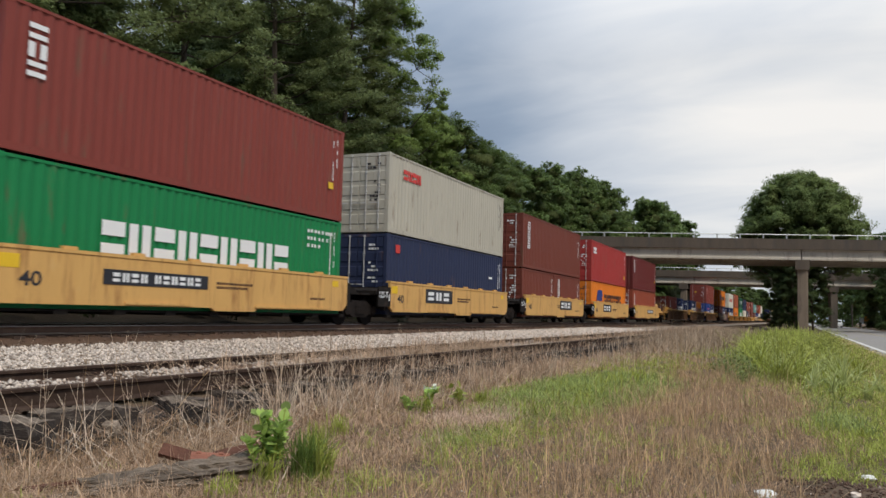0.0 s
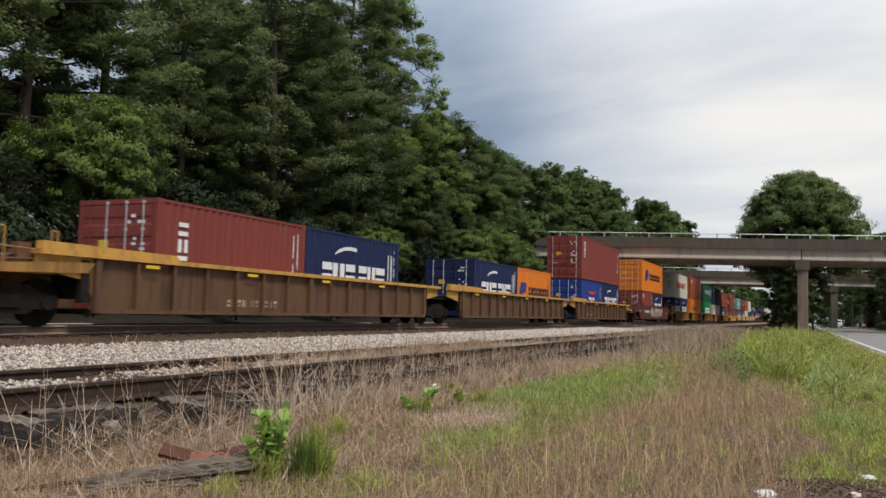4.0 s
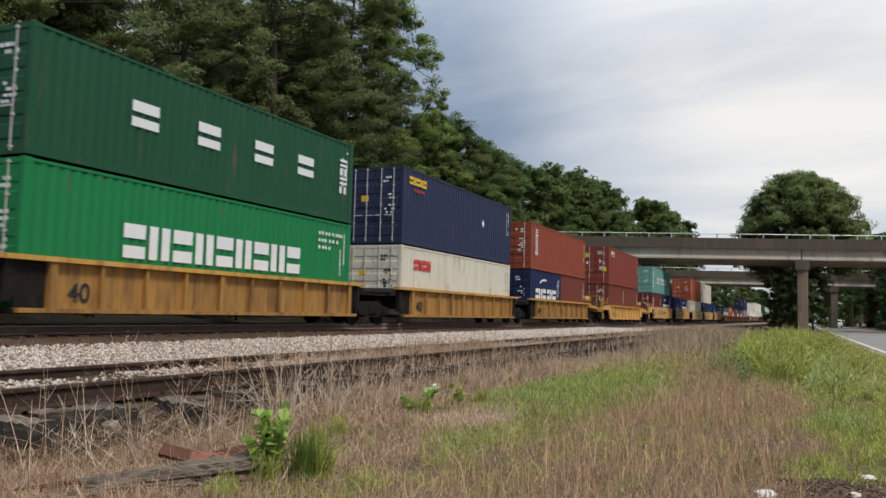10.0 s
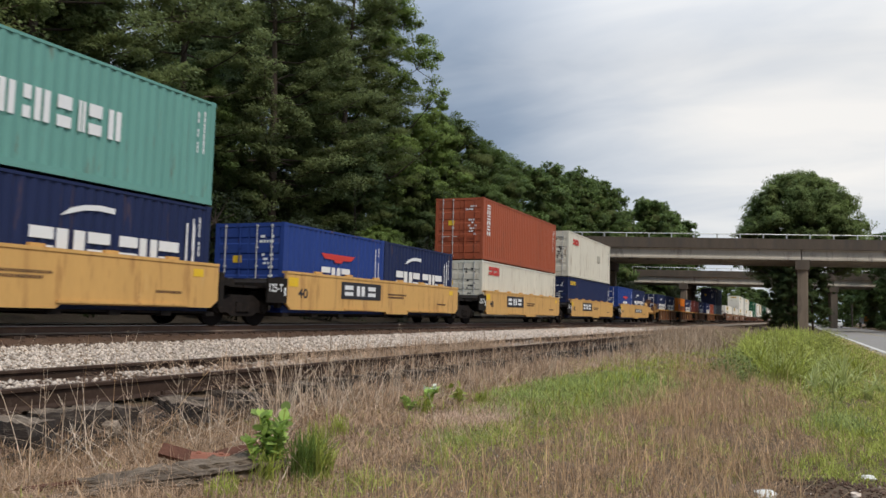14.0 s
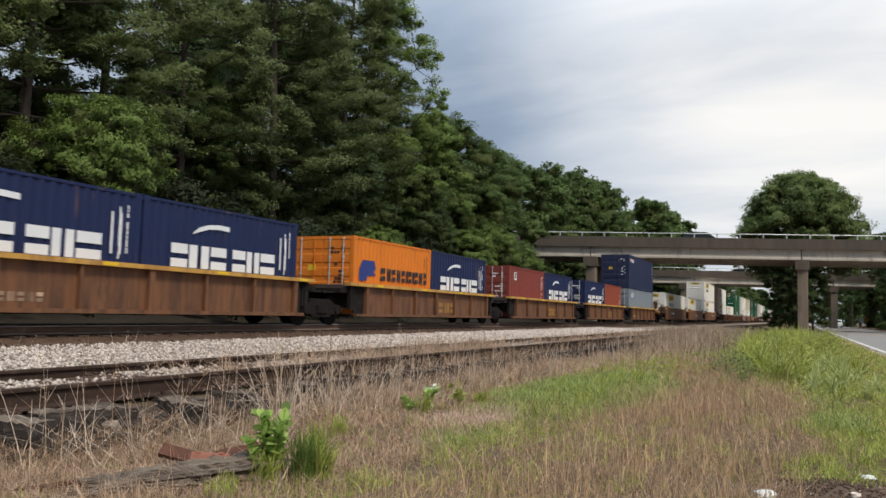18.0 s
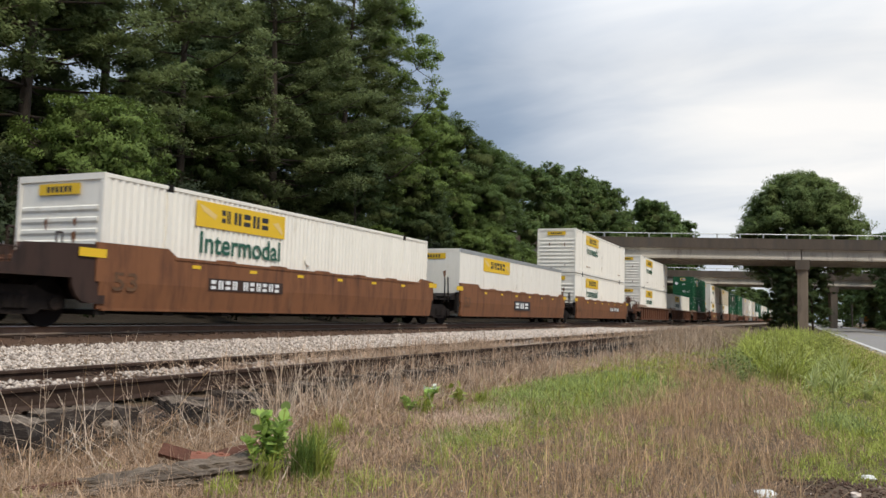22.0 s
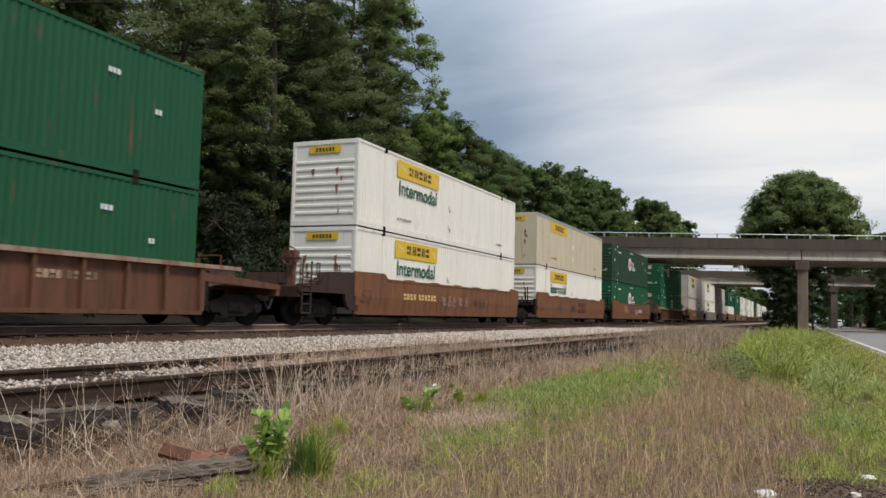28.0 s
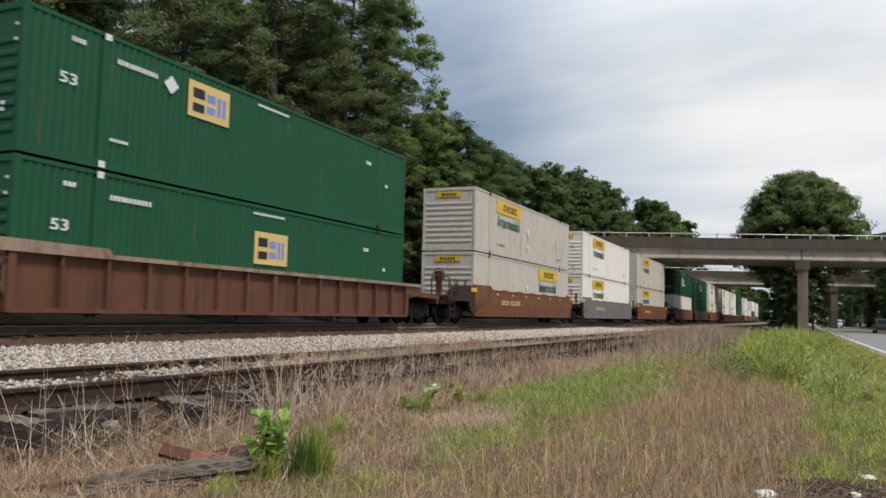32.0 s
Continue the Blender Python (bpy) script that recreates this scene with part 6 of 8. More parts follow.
    outline_sign("placard", "g_white", T[12, "up"], ISO_Y, [(8.1, 1.62), (8.28, 1.45), (8.46, 1.62), (8.28, 1.79)], 0.01, "white diamond placard")
    letters("lettering", "g_red", T[12, "low", 0], ISO_Y, 1.10, 1.72, 2.64, 2.12, 4, 0.12, label="red brand lettering")
    vertical_word(T[13, "up"], "g_white", 0.78, 1.24, 0.76, 2.24, 6)
    line_cma(T[13, "low", 0])
    # stickers on the doors of the brick-brown boxes
    for box, name, paint_name, y0, y1, z0, z1 in ((T[14, "up"], "sticker", "g_yellow", -1.02, -0.70, 0.95, 1.28), (T[14, "up"], "sticker", "steel_blue", 0.82, 1.05, 0.95, 1.22), (T[14, "up"], "sticker", "g_white", 0.40, 0.56, 1.55, 1.70),
                                                  (T[14, "low", 0], "sticker", "g_red", 0.28, 0.62, 1.35, 1.75), (T[14, "up"], "number_bar", "g_white", 0.75, 1.1, 2.16, 2.30)):
        hang(name, Mb().box(0.0, 0.009, y0, y1, z0, z1).mesh(name), M[paint_name], box)
    hang("sticker", Mb().prism([(0.80, 1.52), (1.04, 1.52), (0.92, 1.74)], "x", 0.0, 0.009).mesh("sticker"), M["g_gold"], T[14, "up"], label="small warning triangle")
    hang("sticker", Mb().tube((0.0, 0.50, 2.22), (0.009, 0.50, 2.22), 0.19, n=20).mesh("sticker"), M["g_lime"], T[14, "up"], label="round lime green sticker")
    lg = plate("emblem", "g_white", T[14, "up"], ISO_Y, 0.82, 2.20, 1.95, 2.60, 0.004, "white and yellow emblem")
    plate("emblem_mark", "g_yellow", lg, ISO_Y - 0.004, 1.25, 2.44, 1.95, 2.58)
    plate("emblem_mark", "g_black", lg, ISO_Y - 0.004, 0.95, 2.24, 1.75, 2.36)
    # second smooth set
    vertical_word(T[15, "up"], "g_white", 0.66, 1.08, 0.52, 2.12, 6)
    letters("lettering", "g_white", T[15, "up"], ISO_Y, 2.95, 0.98, 9.33, 1.62, 13, 0.34, [1, 1, 0.5, 1, 1, -0.8, 1, 1, 0.5, 1, 1, 0.5, 1, 1], "white brand lettering")
    vertical_word(T[15, "low", 0], "g_white", 0.62, 1.10, 0.6, 2.16, 3)
    for i in (16, 19):
        line_apl(T[i, "low", 0])
        line_cma(T[i, "low", 1])
    line_cma(T[15, "low", 1])
    vertical_word(T[17, "up"], "g_white", 0.50, 0.92, 1.1, 2.6, 6)
    letters("lettering", "g_red", T[17, "low", 0], ISO_Y, 0.90, 1.95, 2.35, 2.35, 4, 0.12, label="red brand lettering")
    letters("lettering", "g_red", T[18, "up"], ISO_Y, 1.10, 2.10, 2.6, 2.46, 4, 0.12, label="red brand lettering")
    plate("patch", "grey", T[18, "up"], ISO_Y, 7.9, 1.35, 8.9, 1.85, label="grey paint patch")
    letters("lettering", "g_yellow", T[18, "low", 0], ISO_Y, 0.52, 2.10, 1.9, 2.34, 5, 0.12)
    # rusty set
    line_cma(T[20, "low", 0])
    line_cma(T[20, "low", 1])
    line_hapag(T[21, "low", 0], 0.5)
    line_cma(T[21, "low", 1])
    lg = plate("emblem", "g_white", T[22, "low", 0], ISO_Y, 0.74, 1.88, 1.16, 2.30, 0.004, "white and dark square emblem")
    plate("emblem_mark", "g_blue", lg, ISO_Y - 0.004, 0.80, 1.98, 1.11, 2.25)
    plate("emblem_mark", "g_yellow", lg, ISO_Y - 0.008, 0.86, 2.05, 1.08, 2.12)
    line_cma(T[22, "low", 1])
    line_cma(T[23, "low", 0])
    up = T[24, "up"]
    for k in range(5):
        plate("flag_stripe", "g_red" if k % 2 == 0 else "g_white", up, ISO_Y, 0.42, 2.30 + 0.056 * k, 0.94, 2.356 + 0.056 * k)
    letters("lettering", "g_white", up, ISO_Y, 1.05, 2.26, 2.15, 2.52, 3, 0.12, label="white brand lettering")
    for k, c in enumerate(("g_blue", "g_white", "g_blue")):
        q = plate("emblem", c, T[24, "low", 0], ISO_Y, 0.78 + 0.46 * k, 1.80, 1.24 + 0.46 * k, 2.28, 0.004, "blue and white emblem squares")
        plate("emblem_mark", "g_white" if c == "g_blue" else "g_blue", q, ISO_Y - 0.004, 0.88 + 0.46 * k, 1.90, 1.14 + 0.46 * k, 2.18)
    # domestic boxes
    for i in (25, 27, 28, 29, 31, 35, 36, 37, 40, 41, 42, 44, 45):
        jb_marks(T[i, "low", 0], x=9.85 if i == 35 else 2.85)
        if (i, "up") in T:
            jb_marks(T[i, "up"])
    jb_marks(T[26, "low", 0], word=False)
    jb_marks(T[32, "low", 0], x=2.75)
    jb_marks(T[32, "up"], word=False, x=2.70)
    green_marks(T[30, "up"], "gold", False)
    green_marks(T[30, "low", 0], "hex", True)
    green_marks(T[33, "up"], "hex", False)
    green_marks(T[33, "low", 0], "hex", True)
    green_marks(T[34, "up"], "gold", False)
    green_marks(T[34, "low", 0], "gold", True)
    for i in (38, 39):
        green_marks(T[i, "up"], "hex", False)
    # marks on the cars
    for i in (0, 4, 15, 19):
        car_plate(T[i, "car"], 2.43 if i in (0, 15) else 6.12, 5.67 if i in (0, 15) else 9.33, 0.88, 1.20, 11, 0, weights=[1, 1, 1, 1, -0.6, 1, 1, 1, 1, 1, 1])
    for i in (1, 2, 3, 16, 17, 18):
        car_plate(T[i, "car"], 6.57 if i == 2 else 2.84, 9.22 if i == 2 else 5.45, 0.82, 1.36, 3)
    for i in (0, 1, 2, 3, 4, 15, 16, 17, 18, 19):
        c = T[i, "car"]
        words("word", "40", "g_black", c, 0.45, 0.78, 0.95, 1.06, -1.464)
        plate("reflector", "g_yellow", c, -1.462, -0.02, 1.10, 0.45, 1.36, label="yellow reflector panel")
        plate("reflector", "g_yellow", c, -1.462, 11.4, 1.18, 11.75, 1.36)
        small_marks(c, -1.464, [(6.0, 7.4, 1.02, 0.06), (6.0, 7.2, 0.92, 0.06), (10.2, 11.0, 0.75, 0.06)], "car_grime", 2)
        end = plate("end_panel", "iron", c, -1.45, -1.05, 0.62, -0.14, 1.30, 0.05, "black end panel")
        words("word", "125-T", "g_white", end, -0.98, 0.92, -0.35, 1.14, -1.502)
        plate("reflector", "g_white", end, -1.50, -0.28, 0.82, -0.20, 1.05)
    for i in (5, 6, 7, 20, 21, 22, 23, 24):
        c = T[i, "car"]
        for k in range(4):
            plate("reflector", "g_yellow", c, -1.502, 1.2 + 3.6 * k, 1.275, 1.62 + 3.6 * k, 1.345)
    for i in (9, 10, 11, 12, 13, 14):
        c = T[i, "car"]
        words("word", "40", "g_black", c, 1.05, 0.48, 1.60, 0.88, -1.36)
    for i in (6, 21, 22, 23):
        letters("lettering", "car_yellow_dirty" if i != 6 else "car_rust", T[i, "car"], -1.345, 6.6, 0.46, 8.5, 0.86, 3, 0.22, label="worn brand lettering")
    for i, x0, x1 in ((5, 4.2, 6.4), (7, 2.3, 4.4), (9, 0.95, 2.95), (13, 1.06, 3.15), (14, 1.1, 3.1), (20, 1.4, 3.6), (24, 1.57, 4.0)):
        letters("lettering", "straw_grey", T[i, "car"], -1.345, x0, 0.48, x1, 0.66, 11, 0.35, [1, 1, 1, 1, -0.6, 1, 1, 1, 1, 1, 1])
    for i in (25, 26, 27, 31, 32, 33, 35, 36, 37):
        c = T[i, "car"]
        if i == 26:
            car_plate(c, 6.83, 9.44, 0.68, 1.14, 3, y=-1.476)
        else:
            n0, n1 = {27: (9.88, 13.02), 33: (10.3, 12.3)}.get(i, (3.3, 6.2))
            if i in (25, 27, 33):
                plate("number_panel", "car_soot", c, -1.4745, n0 - 0.1, 0.86, n1 + 0.1, 1.16)
            if i != 32:
                letters("lettering", "g_white" if i in (25, 27, 33) else "g_gold", c, -1.477, n0, 0.90, n1, 1.12, 11, 0.35, [1, 1, 1, 1, -0.6, 1, 1, 1, 1, 1, 1])
        words("word", "53", "car_grime", c, 0.2, 0.75, 0.9, 1.15, -1.475)
        for k in range(6 if i not in (31, 32, 33) else 0):
            plate("reflector", "g_yellow", c, -1.475, 2.6 + 2.2 * k, 1.36, 2.9 + 2.2 * k, 1.44)
        for xx in (-0.7, 16.0) if i not in (31, 32, 33) else ():
            plate("reflector", "g_yellow", c, -1.475, xx, 1.42, xx + 0.7, 1.60, label="yellow reflector panel")
    # spray paint on the maroon car: loops and blocks
    c = T[8, "car"]
    rng = random.Random(8)
    for k in range(26):
        x = 5.2 + 0.26 * k + rng.uniform(-0.15, 0.15)
        w = rng.uniform(0.25, 0.7)
        z0, z1 = rng.uniform(0.45, 0.8), rng.uniform(1.0, 1.52)
        sl = rng.uniform(-0.4, 0.4)
        th = rng.uniform(0.06, 0.16)
        outline_sign("graffiti_stroke", ("g_spray", "g_spray", "g_black", "g_gold")[k % 4], c, -1.474 - 0.0005 * (k % 7), [(x, z0), (x + th, z0), (x + sl + th, (z0 + z1) / 2), (x + sl * 0.3 + w, z1), (x + sl * 0.3 + w - th, z1), (x + sl, (z0 + z1) / 2)])
    for k in range(54):
        x, z, w, h = rng.uniform(5.4, 12.2), rng.uniform(0.62, 1.36), rng.uniform(0.14, 0.36), rng.uniform(0.10, 0.24)
        turn = rng.uniform(0, 6.28)
        pts = [(x + w * rng.uniform(0.6, 1.1) * math.cos(turn + a), z + h * rng.uniform(0.6, 1.1) * math.sin(turn + a)) for a in (0, 0.9, 1.9, 2.8, 3.9, 5.1)]
        outline_sign("graffiti_patch", ("g_spray", "g_faint", "g_spray", "car_soot", "flange_pale")[k % 5], c, -1.4715 - 0.0004 * (k % 5), pts[::-1], 0.002)
    letters("lettering", "g_white", c, -1.474, 1.9, 0.96, 4.3, 1.14, 10, 0.3, [1, 1, 1, 1, -0.9, 1, 1, 1, 1, 1, 1], "white car number bars")
    for xx in (-0.6, 3.0, 5.0):
        plate("reflector", "g_yellow", c, -1.474, xx, 1.02 if xx < 0 else 0.93, xx + 0.6, 1.12 if xx < 0 else 1.02)
    words("word", "48", "g_spray", c, 14.6, 0.80, 15.1, 1.08, -1.475)
    letters("lettering", "straw_grey", T[30, "car"], -1.346, 11.7, 0.95, 13.2, 1.12, 10, 0.3, [1, 1, 1, 1, -0.6, 1, 1, 1, 1, 1])
    letters("lettering", "car_maroon", T[32, "car"], -1.474, 8.7, 0.70, 10.6, 1.30, 3, 0.2, label="worn dark brand lettering")
    # an overpainted violet block and a scraped pale one on a brown car
    rng = random.Random(33)
    for material, cx, cz, w, h, n, y in (("g_violet", 7.3, 1.15, 1.35, 0.40, 9, -1.4715), ("g_violet", 8.3, 1.05, 0.8, 0.42, 6, -1.472), ("car_grime", 12.2, 1.0, 1.9, 0.3, 7, -1.4712), ("g_tan", 4.6, 1.15, 0.6, 0.34, 8, -1.4725), ("g_tan", 5.3, 0.95, 0.4, 0.22, 4, -1.473)):
        for k in range(n):
            x, z = cx + w * rng.uniform(-0.8, 0.8), cz + h * rng.uniform(-0.5, 0.4)
            pts = [(x + w * 0.38 * rng.uniform(0.6, 1.1) * math.cos(a), z + min(h * 0.55, 1.5 - z) * rng.uniform(0.6, 1.0) * math.sin(a)) for a in (0, 0.7, 1.4, 2.2, 2.9, 3.7, 4.5, 5.4)]
            outline_sign("graffiti_patch", material, T[33, "car"], y - 0.0001 * k, pts[::-1], 0.0015)
    # scrawls on rusty cars: thin sprayed lines
    figures = ([[(0, 0.6), (0.15, 0.56), (0.2, 0.15), (0.75, 0.05)], [(0.32, 0.6), (0.42, 0.15), (0.55, 0.6), (0.72, 0.1)]],
               [[(0.3, 0.65), (0.1, 0.45), (0.4, 0.36), (0.1, 0.15), (0.35, 0.0), (0.65, 0.15), (0.42, 0.36), (0.5, 0.6), (0.3, 0.65)]],
               [[(0.05, 0.05), (0.35, 0.66), (0.55, 0.1), (0.3, 0.0), (0.08, 0.1)], [(0.12, 0.35), (0.45, 0.35)]])
    for i, paint_name, y, xs in ((30, "g_spray", -1.346, (6.1, 7.3, 8.5)), (33, "g_faint", -1.477, (9.0, 9.5)), (33, "g_faint", -1.478, (8.9,)), (33, "g_violet", -1.476, (13.0, 13.7, 14.4)),
                                  (31, "g_faint", -1.475, (6.7, 7.3, 7.8)), (31, "g_black", -1.476, (10.1, 10.7, 11.2)), (31, "g_faint", -1.477, (8.4, 9.1)), (32, "g_black", -1.476, (6.9, 7.3, 7.6)), (32, "g_violet", -1.475, (3.9, 4.6))):
        size, thin, base = (0.62, 0.016, 0.72) if i in (31, 32) else (0.8, 0.03, 0.6) if i == 33 else (1.0, 0.035, 0.48)
        for x, lines in zip(xs, figures):
            mb = Mb()
            for line in lines:
                line = [(size * u, base + size * w) for u, w in line]
                for (u0, w0), (u1, w1) in zip(line, line[1:]):
                    d = Vector((u1 - u0, w1 - w0)).normalized() * thin
                    p = [(x + u0 - d.y, w0 + d.x), (x + u0 + d.y, w0 - d.x), (x + u1 + d.y, w1 - d.x), (x + u1 - d.y, w1 + d.x)]
                    mb.prism(p, "y", y - 0.004, y - 0.0005)
            hang("graffiti_figure", mb.mesh("graffiti_figure"), M[paint_name], T[i, "car"], label="sprayed graffiti figure")["kind"] = "stuff"


build_graphics()


# ---- woods ----
def place_woods():
    kinds = [
        broad_tree("broadleaf_tree", 11, 23, 4.0, 5.0, 34, 15, 190, 0.085, "leaf", "tall green broadleaf tree at the wood's edge"),
        broad_tree("broadleaf_tree", 12, 18.5, 2.6, 5.2, 32, 15, 190, 0.085, "leaf", "spreading green broadleaf tree at the wood's edge"),
        broad_tree("broadleaf_tree", 13, 23, 1.0, 5.2, 30, 12, 110, 0.13, "leaf_dark", "tall broadleaf tree with leaves darkened for wood shade", clump=0.8),
        pine("pine_tree", 14, 27, 4.5, 5.4, 210, 0.085, "needle", "tall pine tree with layered drooping boughs"),
        broad_tree("young_tree", 15, 8.3, 4.7, 2.35, 20, 14, 190, 0.058, "leaf_light", "light green young tree at the wood's foot", trunk_r=0.11, lobe=(0.8, 1.35), clump=0.42),
        broad_tree("shrub", 16, 5, 0.2, 3.0, 16, 11, 80, 0.085, "leaf_shade", "shrub beside the line with leaves darkened for shade", "shrub", trunk_r=0.08, lobe=(0.9, 1.5), clump=0.5, core=0),
        broad_tree("broadleaf_tree", 17, 22, 1.0, 5.4, 36, 12, 60, 0.20, "leaf", "green broadleaf tree in the wood beyond the bridge", clump=0.8),
        broad_tree("broadleaf_tree", 18, 22, 1.0, 5.4, 30, 9, 40, 0.32, "leaf", "distant green broadleaf tree along the line", clump=1.0),
        pine("pine_tree", 19, 25, 7.0, 4.2, 150, 0.085, "needle", "thin open pine tree with bare lower limbs", 18, 4, 0.22, 0.6, 0.8),
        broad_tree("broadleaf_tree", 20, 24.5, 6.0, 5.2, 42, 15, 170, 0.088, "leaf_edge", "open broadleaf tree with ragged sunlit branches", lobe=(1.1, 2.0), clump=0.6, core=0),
    ]
    # stands of trees: kind, x, y, scale, turn
    stand_a = [(3, 46.5, 28.5, 1.00, 20), (3, 38.5, 28.0, 1.05, 140), (9, 52.4, 29.0, 1.03, 40), (1, 64.5, 28.0, 0.98, 200), (1, 74.5, 28.0, 0.95, 100), (8, 31.5, 28.6, 1.05, 70), (3, 21, 27.0, 1.0, 10), (3, 14, 27.5, 1.05, 250), (2, 44, 25.5, 0.52, 250), (2, 53, 25.2, 0.50, 10), (1, 63.5, 24.8, 0.66, 310), (2, 46, 35, 1.10, 15), (8, 26.5, 29, 1.1, 195), (2, 23, 33, 1.15, 190), (2, 16, 34, 1.15, 280)]
    stand_b = [(2, 54, 35, 1.0, 222), (2, 63, 35, 0.88, 111), (2, 72, 36, 0.82, 10), (0, 33.5, 29.5, 0.62, 95), (9, 57.5, 27.2, 0.70, 160), (2, 49, 43, 1.1, 222), (2, 31, 38, 0.52, 50), (2, 38, 38, 0.72, 150), (2, 24, 36, 0.7, 90), (7, 262, 25, 0.58, 20), (7, 292, 23.5, 0.62, 80), (7, 325, 24, 0.66, 200), (7, 365, 23, 0.70, 300), (7, 450, 23, 0.8, 10), (7, 520, 22, 0.9, 120), (4, 20.8, 22.8, 1.0, 0), (5, 25.5, 22.8, 1.2, 60), (4, 42, 22.8, 0.72, 120), (4, 55.5, 22.8, 0.85, 200)]
    stand_c = [(4, 61, 23.0, 0.95, 300), (4, 70, 23.2, 0.85, 90), (5, 34, 22.6, 1.1, 40), (5, 38.5, 22.4, 1.0, 140), (5, 48, 22.8, 1.1, 230), (5, 28.5, 22.4, 1.0, 190), (5, 65, 22.4, 1.1, 280), (5, 75, 23, 1.1, 20), (5, 52, 22.6, 0.9, 20), (5, 16, 22.4, 1.1, 200), (5, 79, 25, 0.8, 200), (6, 103, 34, 0.97, 10), (6, 112, 33, 1.02, 100), (6, 120, 32, 1.05, 200), (6, 128, 31, 1.06, 300)]
    stand_d = [(6, 134, 30, 1.06, 45), (5, 106, 26, 1.3, 145), (5, 116, 25, 1.3, 245), (5, 126, 24.5, 1.3, 45), (6, 97, 37, 1.0, 77), (6, 163, 28, 1.12, 60), (6, 172, 28.5, 1.15, 160), (6, 184, 29, 1.19, 260), (6, 196, 30, 1.22, 350), (6, 214, 31, 1.28, 80), (6, 234, 30.5, 1.30, 30), (5, 165, 23, 1.4, 180), (5, 180, 23.5, 1.4, 280), (5, 200, 24, 1.4, 20), (6, 340, 30, 0.8, 20)]
    stand_e = [(6, 420, 24, 0.8, 50), (6, 480, 18.0, 0.8, 90), (6, 580, 22, 0.9, 10), (6, 680, 12, 1.0, 40), (6, 128, -15, 0.7, 50), (6, 146, -14.5, 0.75, 130), (6, 178, -15, 0.85, 300), (6, 205, -14.5, 0.85, 10), (6, 232, -14, 0.9, 100), (6, 270, -14, 0.9, 190), (6, 112, -19, 0.7, 20), (6, 240, 1.0, 0.7, 200), (6, 290, 2, 0.8, 20), (6, 330, -12, 1.0, 0), (6, 380, 5, 0.9, 60)]
    # kind-2 trees near x 112-122 stand in for the big tree's shaded foot
    stand_f = [(6, 430, -11, 1.1, 90), (6, 520, 3, 1.0, 90), (6, 600, -6, 1.2, 30), (5, 104, -14, 1.2, 10), (2, 185, 2.2, 0.62, 130), (2, 212, 0.2, 0.66, 20), (2, 160, -13.5, 0.55, 70), (2, 114, 2.4, 0.43, 30), (2, 112.5, 0.7, 0.42, 210), (2, 122, 1.5, 0.44, 60), (2, 116, -1.5, 0.44, 120), (6, 158, 31.5, 0.97, 200), (8, 74.5, 33, 0.84, 60), (8, 92, 36.5, 0.88, 130), (3, 118, 36, 0.86, 40)]
    used = {}
    for k, x, y, s, turn in stand_a + stand_b + stand_c + stand_d + stand_e + stand_f:
        k = 7 if k == 6 and x > 160 else k
        m = Matrix.Translation((x, y, min(ground_z(x, y), -0.6) - 0.1)) @ Matrix.Rotation(radians(turn), 4, "Z") @ Matrix.Scale(s / used.get(k, 1.0), 4)
        if k in used:
            copy_thing(kinds[k], m)
        else:
            kinds[k].matrix_basis = m
            used[k] = s
    big = broad_tree("broadleaf_tree", 21, 21.0, 8.2, 8.3, 100, 16, 85, 0.125, "leaf_bright", "large round-crowned green tree between the bridges", trunk_r=0.5, lobe=(1.5, 2.2), clump=0.8, widest=0.22, core=0.62)
    big.matrix_basis = pose(119, -0.1, -0.7)


place_woods()


# ---- grasses ----
def blades(rng, pts, heights, width, lean=0.35, bend=0.5):
    """Two-segment bent blades as a quad and a tip triangle each; here as two quads sharing no vertices between blades."""
    n = len(pts)
    ang = rng.uniform(0, 2 * np.pi, n)
    side = np.stack([np.cos(ang), np.sin(ang), np.zeros(n)], 1)
    la = rng.uniform(0, 2 * np.pi, n)
    le = np.abs(rng.normal(0, lean, n))[:, None] * np.stack([np.cos(la), np.sin(la), np.zeros(n)], 1)
    h = heights[:, None]
    up = np.array([0, 0, 1.0])
    w = (width * rng.uniform(0.6, 1.3, n))[:, None]
    base = pts
    stand = np.clip(1 - 0.35 * np.linalg.norm(le, axis=1, keepdims=True), 0.1, 1)
    mid = pts + h * 0.55 * (up * (0.25 + 0.75 * stand) + le * 0.6)
    tip = pts + h * (up * stand + le * (1 + bend))
    v = np.stack([base - side * w, base + side * w, mid + side * w * 0.8, mid - side * w * 0.8, tip], 1).reshape(-1, 3)
    k = np.arange(n)[:, None] * 5
    q = np.concatenate([k + np.array([[0, 1, 2]]), k + np.array([[0, 2, 3]]), k + np.array([[3, 2, 4]])], 0)
    return v, q


def zgrid(x, y):
    return np.array([ground_z(a, b) for a, b in zip(x, y)])


def scatter(rng, n, x0, x1, y0, y1, keep, near=1.0):
    """Random places, denser towards the near end of the stretch."""
    x = x0 + (x1 - x0) * rng.uniform(0, 1, n) ** near
    y = rng.uniform(y0, y1, n)
    k = keep(x, y, rng)
    return x[k], y[k]


def patch(x, y, cx, cy, rx, ry):
    return np.clip(1.6 * (1 - ((x - cx) / rx) ** 2 - ((y - cy) / ry) ** 2), 0, 1)


def vnoise(x, y, f, seed):
    return np.array([noise.noise(Vector((a * f, b * f, seed))) for a, b in zip(x, y)])


